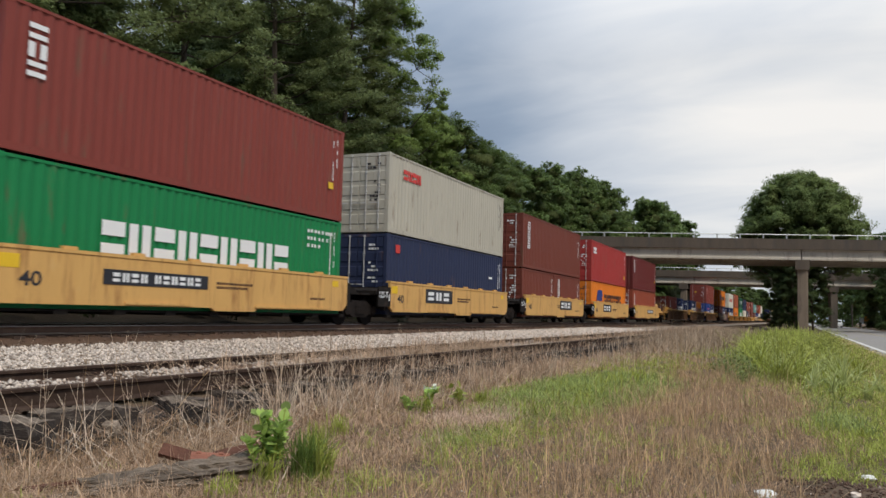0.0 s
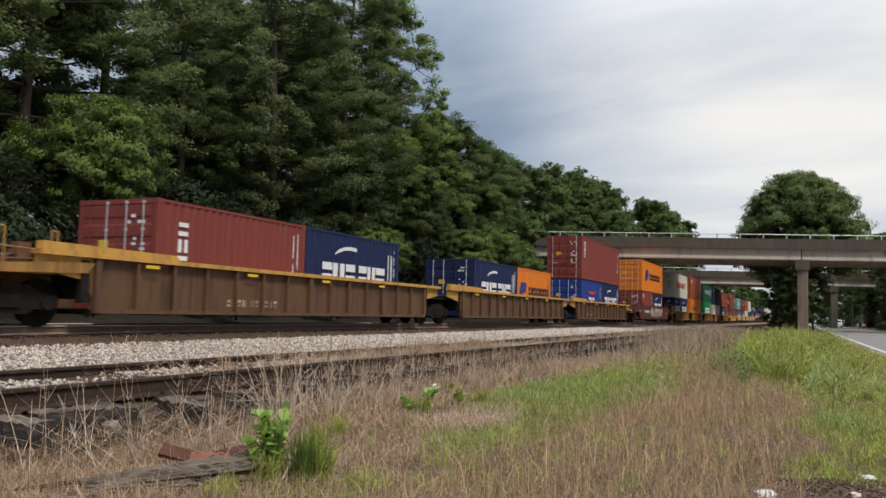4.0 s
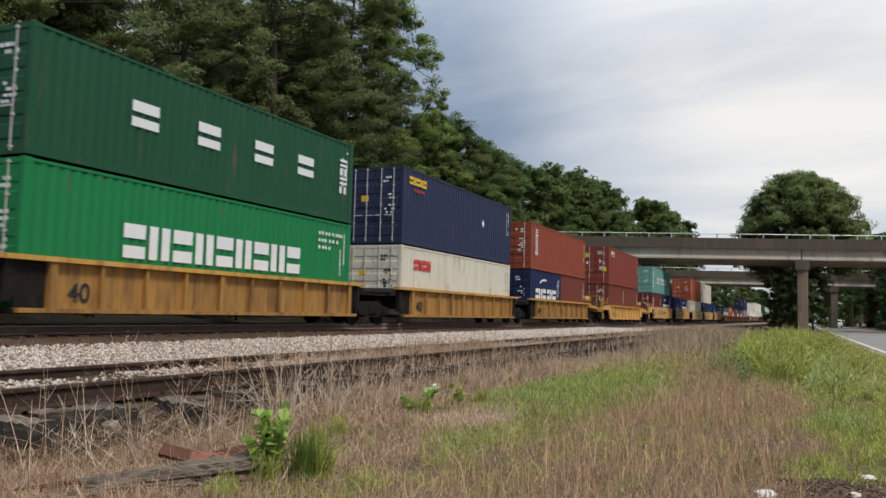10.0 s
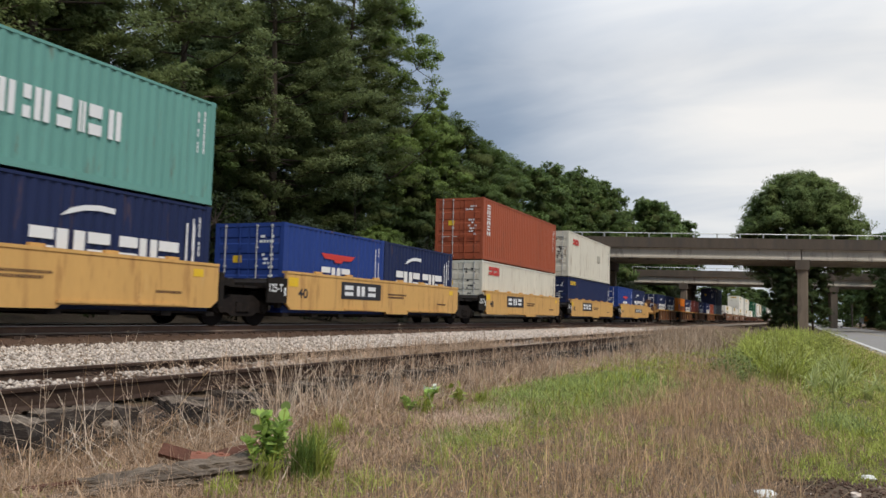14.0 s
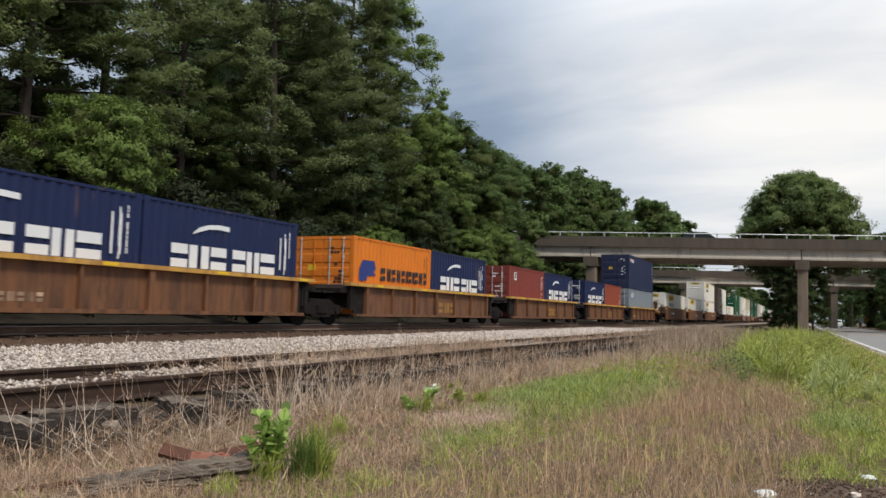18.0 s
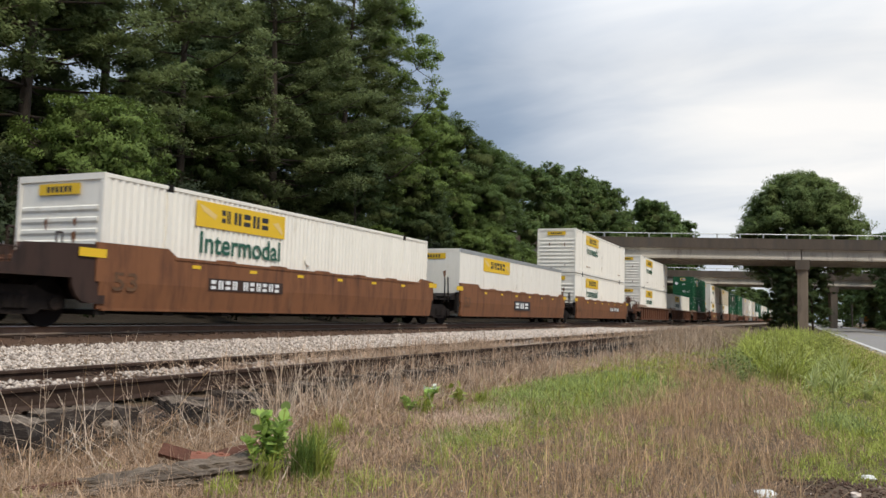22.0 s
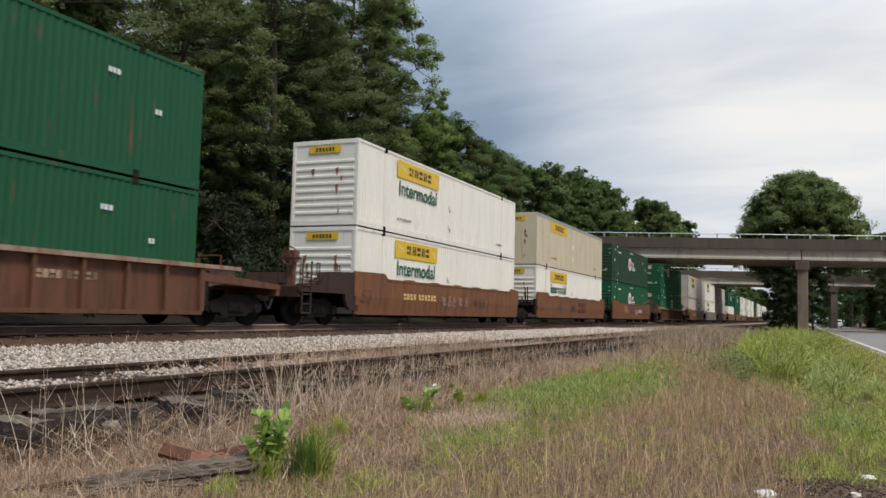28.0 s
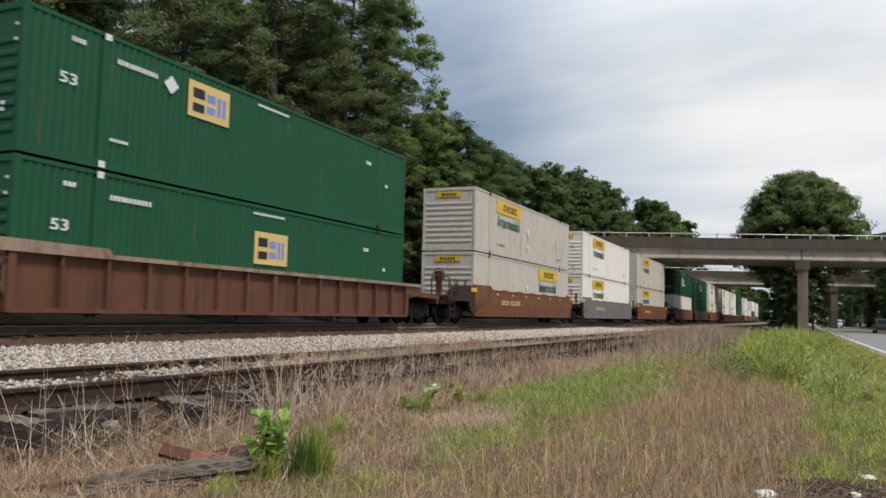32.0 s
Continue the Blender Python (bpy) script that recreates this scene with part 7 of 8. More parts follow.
def greenness(x, y):
    g = patch(x, y, 11.5, 2.75, 4.2, 1.25) * 1.7 + patch(x, y, 6.8, 1.95, 2.4, 0.8) * 0.32 + patch(x, y, 16, 3.0, 6, 1.0) * 0.5 + patch(x, y, 6.6, 2.5, 1.2, 0.5) * 0.8 + patch(x, y, 4.3, 2.6, 0.6, 0.35) * 0.5 - 0.5 * patch(x, y, 4.0, 4.0, 2.5, 1.2) - 2.2 * patch(x, y, 7.85, 3.0, 0.9, 0.40)
    edge = 0.05 + 0.018 * (x - 6) + 0.45 * vnoise(x, y, 0.7, 4) + 0.15 * vnoise(x, y, 2.6, 8)
    g += np.where(y < edge - 0.12, 0.9, 0) * np.where(x > 5.9, 1, 0.25)
    g += patch(x, y, 24, 0.0, 11, 1.7) + patch(x, y, 45, -0.1, 22, 2.1)
    return np.clip(g + 0.35 * vnoise(x, y, 0.8, 9), 0, 1)


def build_grass():
    rng = np.random.default_rng(5)

    def grow(name, mat, n, box, near, prob, hmin, hmax, width, lean, label, category="grass", tuft=0.0):
        x, y = scatter(rng, n, *box, lambda a, b, r: r.uniform(0, 1, len(a)) < prob(a, b), near)
        if tuft:  # gather the blades into tufts
            k = max(1, len(x) // 14)
            c = rng.integers(0, k, len(x))
            x, y = x[c] + rng.normal(0, tuft, len(x)), y[c] + rng.normal(0, tuft, len(x))
        pts = np.stack([x, y, zgrid(x, y) - 0.02], 1)
        hts = rng.uniform(hmin, hmax, len(x)) * (0.75 + 0.5 * rng.uniform(0, 1, len(x))) * (1 + 0.35 * vnoise(x, y, 1.3, 2))
        wd = width * (1 + np.maximum(0, x - 5) * 0.10)
        v, q = blades(rng, pts, hts, wd, lean)
        tagged(hang(name, indexed_mesh(name, v, q), M[mat]), label, category, kind="stuff")

    bare = lambda x, y: np.clip(1 - 1.3 * patch(x, y, 5.35, -0.38, 1.0, 0.62), 0, 1)
    dry = lambda x, y: np.clip(0.75 + 0.7 * vnoise(x, y, 1.1, 6), 0.1, 1) * np.where((y > 4.55) & (x < 8.5), 0.3, 1)
    grow("dry_grass", "straw", 70000, (2.4, 24, -1.2, 5.2), 1.7, lambda x, y: (1 - 0.8 * greenness(x, y)) * bare(x, y) * dry(x, y), 0.03, 0.12, 0.0028, 0.9, "dry straw-coloured grass beside the tracks")
    grow("dry_thatch", "straw_brown", 44000, (2.4, 13, 2.6, 5.5), 1.6, lambda x, y: np.clip(dry(x, y) + 0.25, 0, 1), 0.02, 0.10, 0.0024, 1.4, "matted dead grass beside the siding")
    grow("dry_grass", "straw_red", 62000, (3.0, 22, -0.4, 3.0), 1.5, lambda x, y: (1 - 0.8 * greenness(x, y)) * bare(x, y) * patch(x, y, 8.5, 1.0, 8.0, 1.5) * dry(x, y + 7), 0.05, 0.22, 0.0018, 0.95, "tall reddish dead grass in the verge", tuft=0.05)
    grow("dry_grass", "straw", 9000, (3.2, 20, -0.2, 3.0), 1.5, lambda x, y: (1 - 0.8 * greenness(x, y)) * bare(x, y) * patch(x, y, 9, 1.2, 9.0, 1.6), 0.18, 0.42, 0.0020, 0.6, "pale seed stems standing out of the grass", tuft=0.12)
    grow("green_grass", "grass", 150000, (3.0, 40, -2.2, 4.6), 1.6, lambda x, y: (0.16 - 0.15 * patch(x, y, 4.0, 4.0, 3.0, 1.3) + 0.84 * greenness(x, y)) * bare(x, y), 0.03, 0.15, 0.0034, 0.7, "green grass in the verge", tuft=0.05)
    grow("lush_grass", "grass_lush", 34000, (7, 60, -2.2, 2.8), 1.3, lambda x, y: np.clip(patch(x, y, 24, 0.1, 12, 1.3) + patch(x, y, 44, 0.2, 22, 1.5) + 0.9 * patch(x, y, 11.5, 3.0, 4, 1.0), 0, 1), 0.08, 0.30, 0.0050, 1.1, "tall lush green grass on the verge", tuft=0.09)
    grow("tall_grass", "grass", 9000, (20, 50, -1.2, 1.8), 1.2, lambda x, y: patch(x, y, 33, 0.4, 15, 1.5), 0.4, 0.85, 0.0060, 0.9, "tall green weeds on the verge's mound", tuft=0.2)
    grow("dry_thatch", "straw_red", 60000, (2.8, 13, -0.5, 3.2), 1.6, lambda x, y: (1 - 0.75 * greenness(x, y)) * bare(x, y), 0.02, 0.09, 0.0024, 1.5, "matted reddish dead grass in the verge")
    grow("turf", "grass", 60000, (4.5, 22, -2.2, 4.0), 1.5, lambda x, y: greenness(x, y) * bare(x, y), 0.02, 0.08, 0.0050, 1.3, "short green turf on the verge")
    grow("dry_thatch", "straw_brown", 12000, (2.8, 8.5, 4.0, 5.0), 1.1, lambda x, y: 0.9 + 0 * x, 0.04, 0.15, 0.0028, 1.7, "matted dead stems round the old ties")
    grow("turf", "grass", 20000, (6.0, 16, -2.3, 0.3), 1.0, lambda x, y: np.clip(greenness(x, y) * (0.65 + vnoise(x, y, 1.1, 23)), 0, 1), 0.03, 0.09, 0.0046, 1.1, "short bright turf beside the road")
    grow("dry_grass", "straw", 36000, (-9, 3.2, -2.2, 5.4), 1.0, lambda x, y: dry(x, y), 0.03, 0.12, 0.0030, 0.9, "dry straw-coloured grass beside the road")
    grow("dry_grass", "straw_pale", 26000, (8, 60, -2.5, -0.5), 1.5, lambda x, y: np.clip((-0.5 - y) * 0.8 + 0.5 * vnoise(x, y, 0.8, 47), 0, 1) * 0.8, 0.04, 0.13, 0.0045, 0.9, "yellowed grass along the road edge")
    grow("dry_grass", "straw", 7000, (9, 55, -1.6, 2.4), 1.2, lambda x, y: np.clip(vnoise(x, y, 1.6, 31) * 1.6 - 0.5, 0, 1), 0.10, 0.40, 0.0042, 0.8, "yellowed stems among the green verge grass", tuft=0.2)
    grow("dead_weeds", "straw_grey", 11000, (5.6, 17, 4.0, 6.7), 1.2, lambda x, y: np.clip((x - 6) * 0.22, 0, 1), 0.12, 0.45, 0.0028, 1.5, "tangle of grey dead weeds over the siding", tuft=0.16)
    grow("dead_weeds", "straw_grey", 22000, (4, 70, 3.4, 8.2), 1.7, lambda x, y: np.clip(0.055 * (x - 5), 0.0, 1) * np.where(y > 7.0, 0.12, 1), 0.10, 0.42, 0.0026, 1.1, "grey dead weeds over the siding", tuft=0.12)
    grow("dry_thatch", "straw_grey", 42000, (2.6, 9.5, 2.6, 5.3), 1.3, lambda x, y: np.clip(dry(x, y) + 0.1, 0, 1), 0.06, 0.16, 0.0030, 2.0, "flattened tangle of dead stems beside the siding", tuft=0.06)
    grow("dry_thatch", "stem_pink", 22000, (6.8, 8.9, 2.5, 3.5), 1.0, lambda x, y: patch(x, y, 7.85, 3.0, 0.95, 0.42), 0.04, 0.11, 0.0034, 1.8, "bare pinkish patch of dead stems in the verge")
    grow("fresh_grass", "grass_fresh", 46000, (7.6, 17, 1.4, 4.2), 1.2, lambda x, y: np.clip(patch(x, y, 11.6, 2.75, 4.0, 1.2) * (0.75 + 0.8 * vnoise(x, y, 1.0, 41)), 0, 1), 0.05, 0.17, 0.0042, 0.9, "fresh green grass in a hollow of the verge", tuft=0.06)
    grow("fresh_grass", "grass_fresh", 9000, (5.8, 7.4, 2.2, 3.1), 1.0, lambda x, y: 0.8 * patch(x, y, 6.5, 2.65, 0.7, 0.32), 0.03, 0.10, 0.0030, 1.0, "small patch of fresh green grass", tuft=0.05)
    grow("fresh_grass", "grass_fresh", 18000, (9, 30, -0.6, 1.4), 1.4, lambda x, y: np.clip(greenness(x, y) * (0.5 + 1.3 * vnoise(x, y, 0.55, 43)), 0, 1), 0.06, 0.22, 0.0048, 0.9, "darker green grass among the verge grass", tuft=0.10)
    grow("dead_brush", "brush", 12000, (24, 60, 1.8, 5.4), 1.0, lambda x, y: patch(x, y, 40, 3.9, 19, 2.2), 0.3, 0.85, 0.0024, 0.75, "thicket of grey dead weeds beyond the verge", tuft=0.25)


build_grass()


# ---- track pieces, ballast and litter ----
def rough_box(seed, lx, ly, lz, n, jitter):
    """A worn timber along y with chipped edges and checked ends."""
    rng = np.random.default_rng(seed)
    mb = Mb()
    ring = [(-1, -1), (0, -1.02), (1, -1), (1.02, 0), (1, 1), (0, 1.02), (-1, 1), (-1.02, 0)]
    for j in range(n + 1):
        y = -ly / 2 + ly * j / n
        for u, w in ring:
            q = rng.normal(0, jitter, 3)
            k = 0.93 if j in (0, n) else 1.0
            mb.v.append((u * lx / 2 * k + q[0], y + q[1] * (3 if j in (0, n) else 1), w * lz / 2 * k + q[2]))
    m = len(ring)
    for j in range(n):
        for i in range(m):
            mb.f.append([j * m + i, j * m + (i + 1) % m, (j + 1) * m + (i + 1) % m, (j + 1) * m + i][::-1])
    mb.f += [list(range(m)), [n * m + i for i in range(m)][::-1]]
    return mb.mesh("tie")


def build_ties():
    tie = shared("tie", lambda mb: mb.box(-0.115, 0.115, -1.30, 1.30, -0.36, -0.172))
    for i in range(280):
        hang("tie", tie, M["tie_dark"], main_track, (-6 + 0.52 * i + random.uniform(-0.02, 0.02), random.uniform(-0.04, 0.04), random.uniform(-0.012, 0.004)))
    old = [rough_box(40 + k, 0.24, 2.6, 0.20, 22, 0.008) for k in range(4)]
    for me in old:  # bleached upper faces; creosoted sides, darkened further for their shade
        me.materials.append(None)
        me.materials.append(None)
        for p in me.polygons:
            p.material_index = 1 if p.normal.z > 0.6 else 0
    xs = [2.6, 3.45, 4.30, 5.08, 5.98, 6.75] + [7.4 + 0.62 * i for i in range(70)]
    for i, x in enumerate(xs):
        t = hang("tie", old[i % 4], M["tie"], siding, Matrix.Translation((x, random.uniform(-0.06, 0.06), -0.268 + random.uniform(-0.02, 0.004))) @ Matrix.Rotation(radians(random.uniform(-3, 3)), 4, "Z"))
        t.material_slots[1].link = "OBJECT"
        t.material_slots[1].material = M["tie_top"]
    spike = shared("tie_plate", lambda mb: mb.box(-0.1, 0.1, -0.13, 0.13, 0, 0.012).box(-0.06, -0.03, -0.10, -0.07, 0, 0.05).box(0.03, 0.06, 0.07, 0.10, 0, 0.05))
    for x in xs[:26]:
        for s in (-0.7525, 0.7525):
            hang("tie_plate", spike, M["rail"], siding, (x, s, -0.180))


build_ties()


def build_stones():
    rng = np.random.default_rng(77)
    octa = np.array([(1, 0, 0), (-1, 0, 0), (0, 1, 0), (0, -1, 0), (0, 0, 1), (0, 0, -1)], float)
    tri = np.array([(0, 2, 4), (2, 1, 4), (1, 3, 4), (3, 0, 4), (2, 0, 5), (1, 2, 5), (3, 1, 5), (0, 3, 5)])

    def heap(name, mat, n, box, near, lo, hi, label, lift=0.0, keep=None):
        x = box[0] + (box[1] - box[0]) * rng.uniform(0, 1, n) ** near
        y = rng.uniform(box[2], box[3], n)
        if keep is not None:
            k = rng.uniform(0, 1, n) < keep(x, y)
            x, y = x[k], y[k]
            n = len(x)
        s = rng.uniform(lo, hi, n) * (1 + np.maximum(0, x - 12) * 0.03)
        o = np.repeat(octa[None], n, 0) * rng.uniform(0.55, 1.25, (n, 6, 1)) + rng.normal(0, 0.12, (n, 6, 3))
        a = rng.uniform(0, 6.28, n)
        c, d = np.cos(a), np.sin(a)
        ox = o[:, :, 0] * c[:, None] - o[:, :, 1] * d[:, None]
        oy = o[:, :, 0] * d[:, None] + o[:, :, 1] * c[:, None]
        z = zgrid(x, y) + s * 0.35 + lift * rng.uniform(0, 1, n)
        v = np.stack([x[:, None] + ox * s[:, None], y[:, None] + oy * s[:, None], z[:, None] + o[:, :, 2] * s[:, None] * 0.75], 2).reshape(-1, 3)
        f = (np.arange(n)[:, None, None] * 6 + tri[None]).reshape(-1, 3)
        tagged(hang(name, indexed_mesh(name, v, f), M[mat]), label, "gravel", kind="stuff")

    heap("ballast_stones", "stone", 30000, (3, 55, 7.3, 12.6), 1.7, 0.018, 0.044, "pale crushed-stone ballast between the tracks", 0.02)
    heap("ballast_stones", "stone", 5000, (-9, 3.2, 7.3, 12.5), 1.0, 0.015, 0.036, "pale ballast between the tracks", 0.02)
    heap("ballast_stones", "stone", 7000, (3.3, 22, 5.65, 6.98), 1.5, 0.014, 0.034, "ballast stones between the siding rails", 0.03, lambda x, y: np.clip(0.5 + 1.6 * vnoise(x, y, 0.9, 17), 0.05, 1) * np.clip((x - 4.6) * 1.5, 0, 1))
    heap("oiled_ballast", "stone_dark", 9000, (2, 70, 12.4, 17.0), 1.5, 0.012, 0.034, "dark oily ballast under the main track", 0.02)
    heap("gravel", "shade_gravel", 9000, (2.8, 12, 4.75, 5.75), 1.4, 0.008, 0.026, "gravel darkened for the shade under the siding rail", 0.0)
    heap("gravel", "stone_dark", 5000, (4.0, 6.6, -1.4, 0.6), 1.0, 0.004, 0.016, "dark gravel at the road's edge", 0.0, lambda x, y: patch(x, y, 5.35, -0.4, 1.2, 0.8))
    heap("gravel", "stone", 900, (3.0, 7.0, -1.4, 4.6), 1.0, 0.004, 0.013, "scattered pale pebbles", 0.0)


build_stones()


def ribbon(mb, pts, w):
    """A narrow stem through the given points: two crossed strips."""
    for ax in (Vector((1, 0, 0)), Vector((0, 1, 0))):
        n = len(mb.v)
        for i, p in enumerate(pts):
            k = w * (1 - 0.6 * i / (len(pts) - 1))
            mb.v += [tuple(Vector(p) - ax * k), tuple(Vector(p) + ax * k)]
        mb.f += [[n + 2 * i, n + 2 * i + 1, n + 2 * i + 3, n + 2 * i + 2] for i in range(len(pts) - 1)]


def stalk_clump(x, y, n, h, spread, fan, seed, mat="stem_pale", w=0.0029, label="clump of pale dead stalks leaning over the siding"):
    rng = random.Random(seed)
    mb = Mb()
    z0 = ground_z(x, y)
    for _ in range(n):
        bx, by = x + rng.gauss(0, spread), y + rng.gauss(0, spread)
        a, k = rng.uniform(0, 6.28), abs(rng.gauss(0, fan))
        hh = h * rng.uniform(0.5, 1.15)
        dx, dy = math.cos(a) * k, math.sin(a) * k
        pts = [(bx + dx * hh * (0.75 * t + 0.25 * t * t), by + dy * hh * (0.75 * t + 0.25 * t * t), z0 + hh * t * (1 - 0.12 * k * (1 + t))) for t in (0, 0.25, 0.5, 0.75, 1.0)]
        ribbon(mb, pts, w)
        if rng.random() < 0.25:
            q = Vector(pts[3])
            for _ in range(3):
                ribbon(mb, [q, q + Vector((rng.gauss(0, 0.05), rng.gauss(0, 0.05), rng.uniform(0.03, 0.1)))], w * 0.7)
    tagged(hang("dead_stalks", mb.mesh("dead_stalks"), M[mat]), label, "weeds", kind="stuff")


def build_stalks():
    stalk_clump(6.35, 4.4, 64, 0.78, 0.10, 0.95, 1, "stem_pale", 0.0030)
    stalk_clump(6.9, 4.35, 40, 0.70, 0.16, 0.8, 51, "stem_pale", 0.0028)
    stalk_clump(7.7, 4.5, 40, 0.62, 0.25, 0.9, 52, "stem_pale", 0.0028)
    stalk_clump(4.6, 4.55, 9, 0.69, 0.45, 1.5, 41, "stem_pale", 0.0030)
    stalk_clump(3.7, 4.5, 7, 0.71, 0.35, 1.5, 42, "stem_pale", 0.0030)
    stalk_clump(5.6, 4.3, 12, 0.52, 0.4, 1.5, 43, "stem_pale", 0.0030)
    stalk_clump(4.4, 3.7, 36, 0.25, 0.5, 1.5, 44, "stem_pale", 0.0030)
    stalk_clump(4.0, 3.2, 30, 0.29, 0.4, 1.5, 45, "straw_grey", 0.0028)
    stalk_clump(7.1, 4.2, 19, 0.63, 0.18, 0.96, 2)
    stalk_clump(8.2, 4.3, 30, 0.63, 0.30, 0.89, 3)
    stalk_clump(9.6, 4.4, 60, 0.55, 0.45, 0.5, 4)
    stalk_clump(11.5, 4.6, 70, 0.6, 0.6, 0.5, 5)
    stalk_clump(14.0, 4.2, 70, 0.6, 0.7, 0.45, 6)
    stalk_clump(17.5, 3.6, 80, 0.75, 0.8, 0.4, 7)
    stalk_clump(4.3, 4.4, 6, 0.71, 0.35, 1.23, 8)
    stalk_clump(5.4, 4.1, 15, 0.57, 0.35, 1.36, 9)
    stalk_clump(3.6, 4.3, 5, 0.76, 0.3, 1.23, 10)
    stalk_clump(4.6, 4.0, 4, 0.98, 0.25, 0.56, 11, "straw")
    stalk_clump(5.2, 3.4, 12, 0.46, 0.4, 1.36, 12)
    stalk_clump(15.5, 1.95, 46, 0.72, 0.22, 0.35, 13, "straw", label="tall clump of straw-coloured dead grass")
    stalk_clump(20.5, 2.4, 50, 0.7, 0.5, 0.4, 14)
    stalk_clump(9.0, 12.2, 8, 0.5, 0.3, 0.3, 15)
    stalk_clump(27, 7.5, 14, 0.8, 0.4, 0.3, 16, "straw")
    for i, (x, y) in enumerate(((3.9, 4.6), (4.5, 4.7), (5.1, 4.5), (5.9, 4.6), (4.2, 4.0), (5.0, 3.9), (4.6, 3.5))):
        stalk_clump(x, y, 6, 0.58, 0.25, 1.9, 60 + i, "stem_pale", 0.0027, "long dead stalks fallen across the siding's edge")
    for i, (x, y, h) in enumerate(((9.0, 9.2, 0.5), (9.6, 9.6, 0.55), (8.0, 8.6, 0.45), (22.0, 11.0, 0.6))):
        stalk_clump(x, y, 3, h, 0.15, 0.5, 80 + i, "stem_pale", 0.0036, "thin dead stems growing in the ballast")
    # single tall stems standing in front of the rails
    for i, (x, y, h) in enumerate(((4.66, 4.6, 0.85), (4.05, 4.6, 0.62), (4.18, 4.9, 0.60), (6.4, 5.0, 0.62), (8.9, 5.0, 0.62), (5.55, 4.9, 0.62))):
        stalk_clump(x, y, 2, h, 0.02, 0.10, 30 + i, "stem_pale", 0.0023, "single pale dead stem")


build_stalks()


def leaf_mesh(l, w):
    mb = Mb()
    pts = [(0, 0, 0), (0.25 * l, w * 0.8, 0.03 * l), (0.55 * l, w, 0.04 * l), (0.85 * l, w * 0.5, 0.0), (l, 0, -0.06 * l), (0.85 * l, -w * 0.5, 0.0), (0.55 * l, -w, 0.04 * l), (0.25 * l, -w * 0.8, 0.03 * l), (0.5 * l, 0, -0.02 * l)]
    mb.v += pts
    mb.f += [[8, i, (i + 1) % 8] for i in range(8)]
    return mb.mesh("leaf", True)


def broad_weed(x, y, h, n, seed, ll=0.10, flower=False, mat="weed_leaf"):
    """A leafy green weed: a stem with many pointed leaves."""
    rng = random.Random(seed)
    plant = tagged(empty("weed", Matrix.Translation((x, y, ground_z(x, y)))), "bright green leafy weed with white blossom" if flower else "bright green leafy weed in the dry grass", "weed")
    mb = Mb()
    tips = []
    for k in range(5):
        a = rng.uniform(0, 6.28)
        tip = Vector((math.cos(a) * 0.11, math.sin(a) * 0.11, h * rng.uniform(0.75, 1.0)))
        mb.tube((0, 0, -0.02), tip, 0.007, 0.003, 5)
        tips.append(tip)
    hang("stem", mb.mesh("stem"), M["grass"], plant)
    me = SHARED.setdefault(("leaf", ll), leaf_mesh(ll, ll * 0.40))
    for k in range(n):
        tip = tips[k % 5]
        t = rng.uniform(0.25, 1.0)
        a = rng.uniform(0, 360)
        m = Matrix.Translation(tip * t) @ Matrix.Rotation(radians(a), 4, "Z") @ Matrix.Rotation(radians(rng.uniform(-80, 8)), 4, "Y") @ Matrix.Rotation(radians(rng.uniform(-35, 35)), 4, "X") @ Matrix.Scale(rng.uniform(0.6, 1.25), 4)
        hang("leaf", me, M[mat], plant, m)
    if flower:
        pm = SHARED.setdefault("petal", leaf_mesh(0.03, 0.012))
        for k in range(22):
            a = rng.uniform(0, 360)
            m = Matrix.Translation(tips[k % 3] + Vector((rng.gauss(0, 0.02), rng.gauss(0, 0.02), rng.uniform(0, 0.05)))) @ Matrix.Rotation(radians(a), 4, "Z") @ Matrix.Rotation(radians(rng.uniform(-70, 0)), 4, "Y")
            hang("petal", pm, M["petal"], plant, m)
    return plant


def grass_tuft(x, y, n, h, seed, mat="grass_lush", w=0.005, fan=0.45, label="tuft of long green grass"):
    rng = random.Random(seed)
    mb = Mb()
    z0 = ground_z(x, y)
    for _ in range(n):
        a, k, hh = rng.uniform(0, 6.28), abs(rng.gauss(0, fan)), h * rng.uniform(0.5, 1.1)
        bx, by = x + rng.gauss(0, 0.04), y + rng.gauss(0, 0.04)
        pts = [(bx + math.cos(a) * k * hh * t * t, by + math.sin(a) * k * hh * t * t, z0 + hh * (t - 0.3 * k * t * t)) for t in (0, 0.3, 0.6, 0.85, 1.0)]
        ribbon(mb, pts, w)
    tagged(hang("grass_tuft", mb.mesh("grass_tuft"), M[mat]), label, "grass", kind="stuff")


def leafy_mound():
    """Knee-high leafy weeds on the verge, as clumps of small leaves."""
    rng = np.random.default_rng(31)
    x, y = rng.uniform(17, 48, 420), rng.uniform(-1.4, 1.7, 420)
    k = rng.uniform(0, 1, 420) < patch(x, y, 32, 0.05, 16, 1.4)
    x, y = x[k], y[k]
    h = rng.uniform(0.1, 0.62, len(x)) * (0.6 + 0.8 * rng.uniform(0, 1, len(x)) ** 2)
    up = np.repeat([[0.0, 0.0, 1.0]], len(x), axis=0)
    v, soft = leaf_spray(rng, np.stack([x, y, zgrid(x, y) + h * 0.8], 1), up, rng.uniform(0.2, 0.45, len(x)), 330, 0.026, 0.8)
    me = crown_mesh(v, soft)
    tagged(hang("leafy_weeds", me, M["mound_leaf"]), "mound of bright green leafy weeds on the verge", "weeds", kind="stuff")


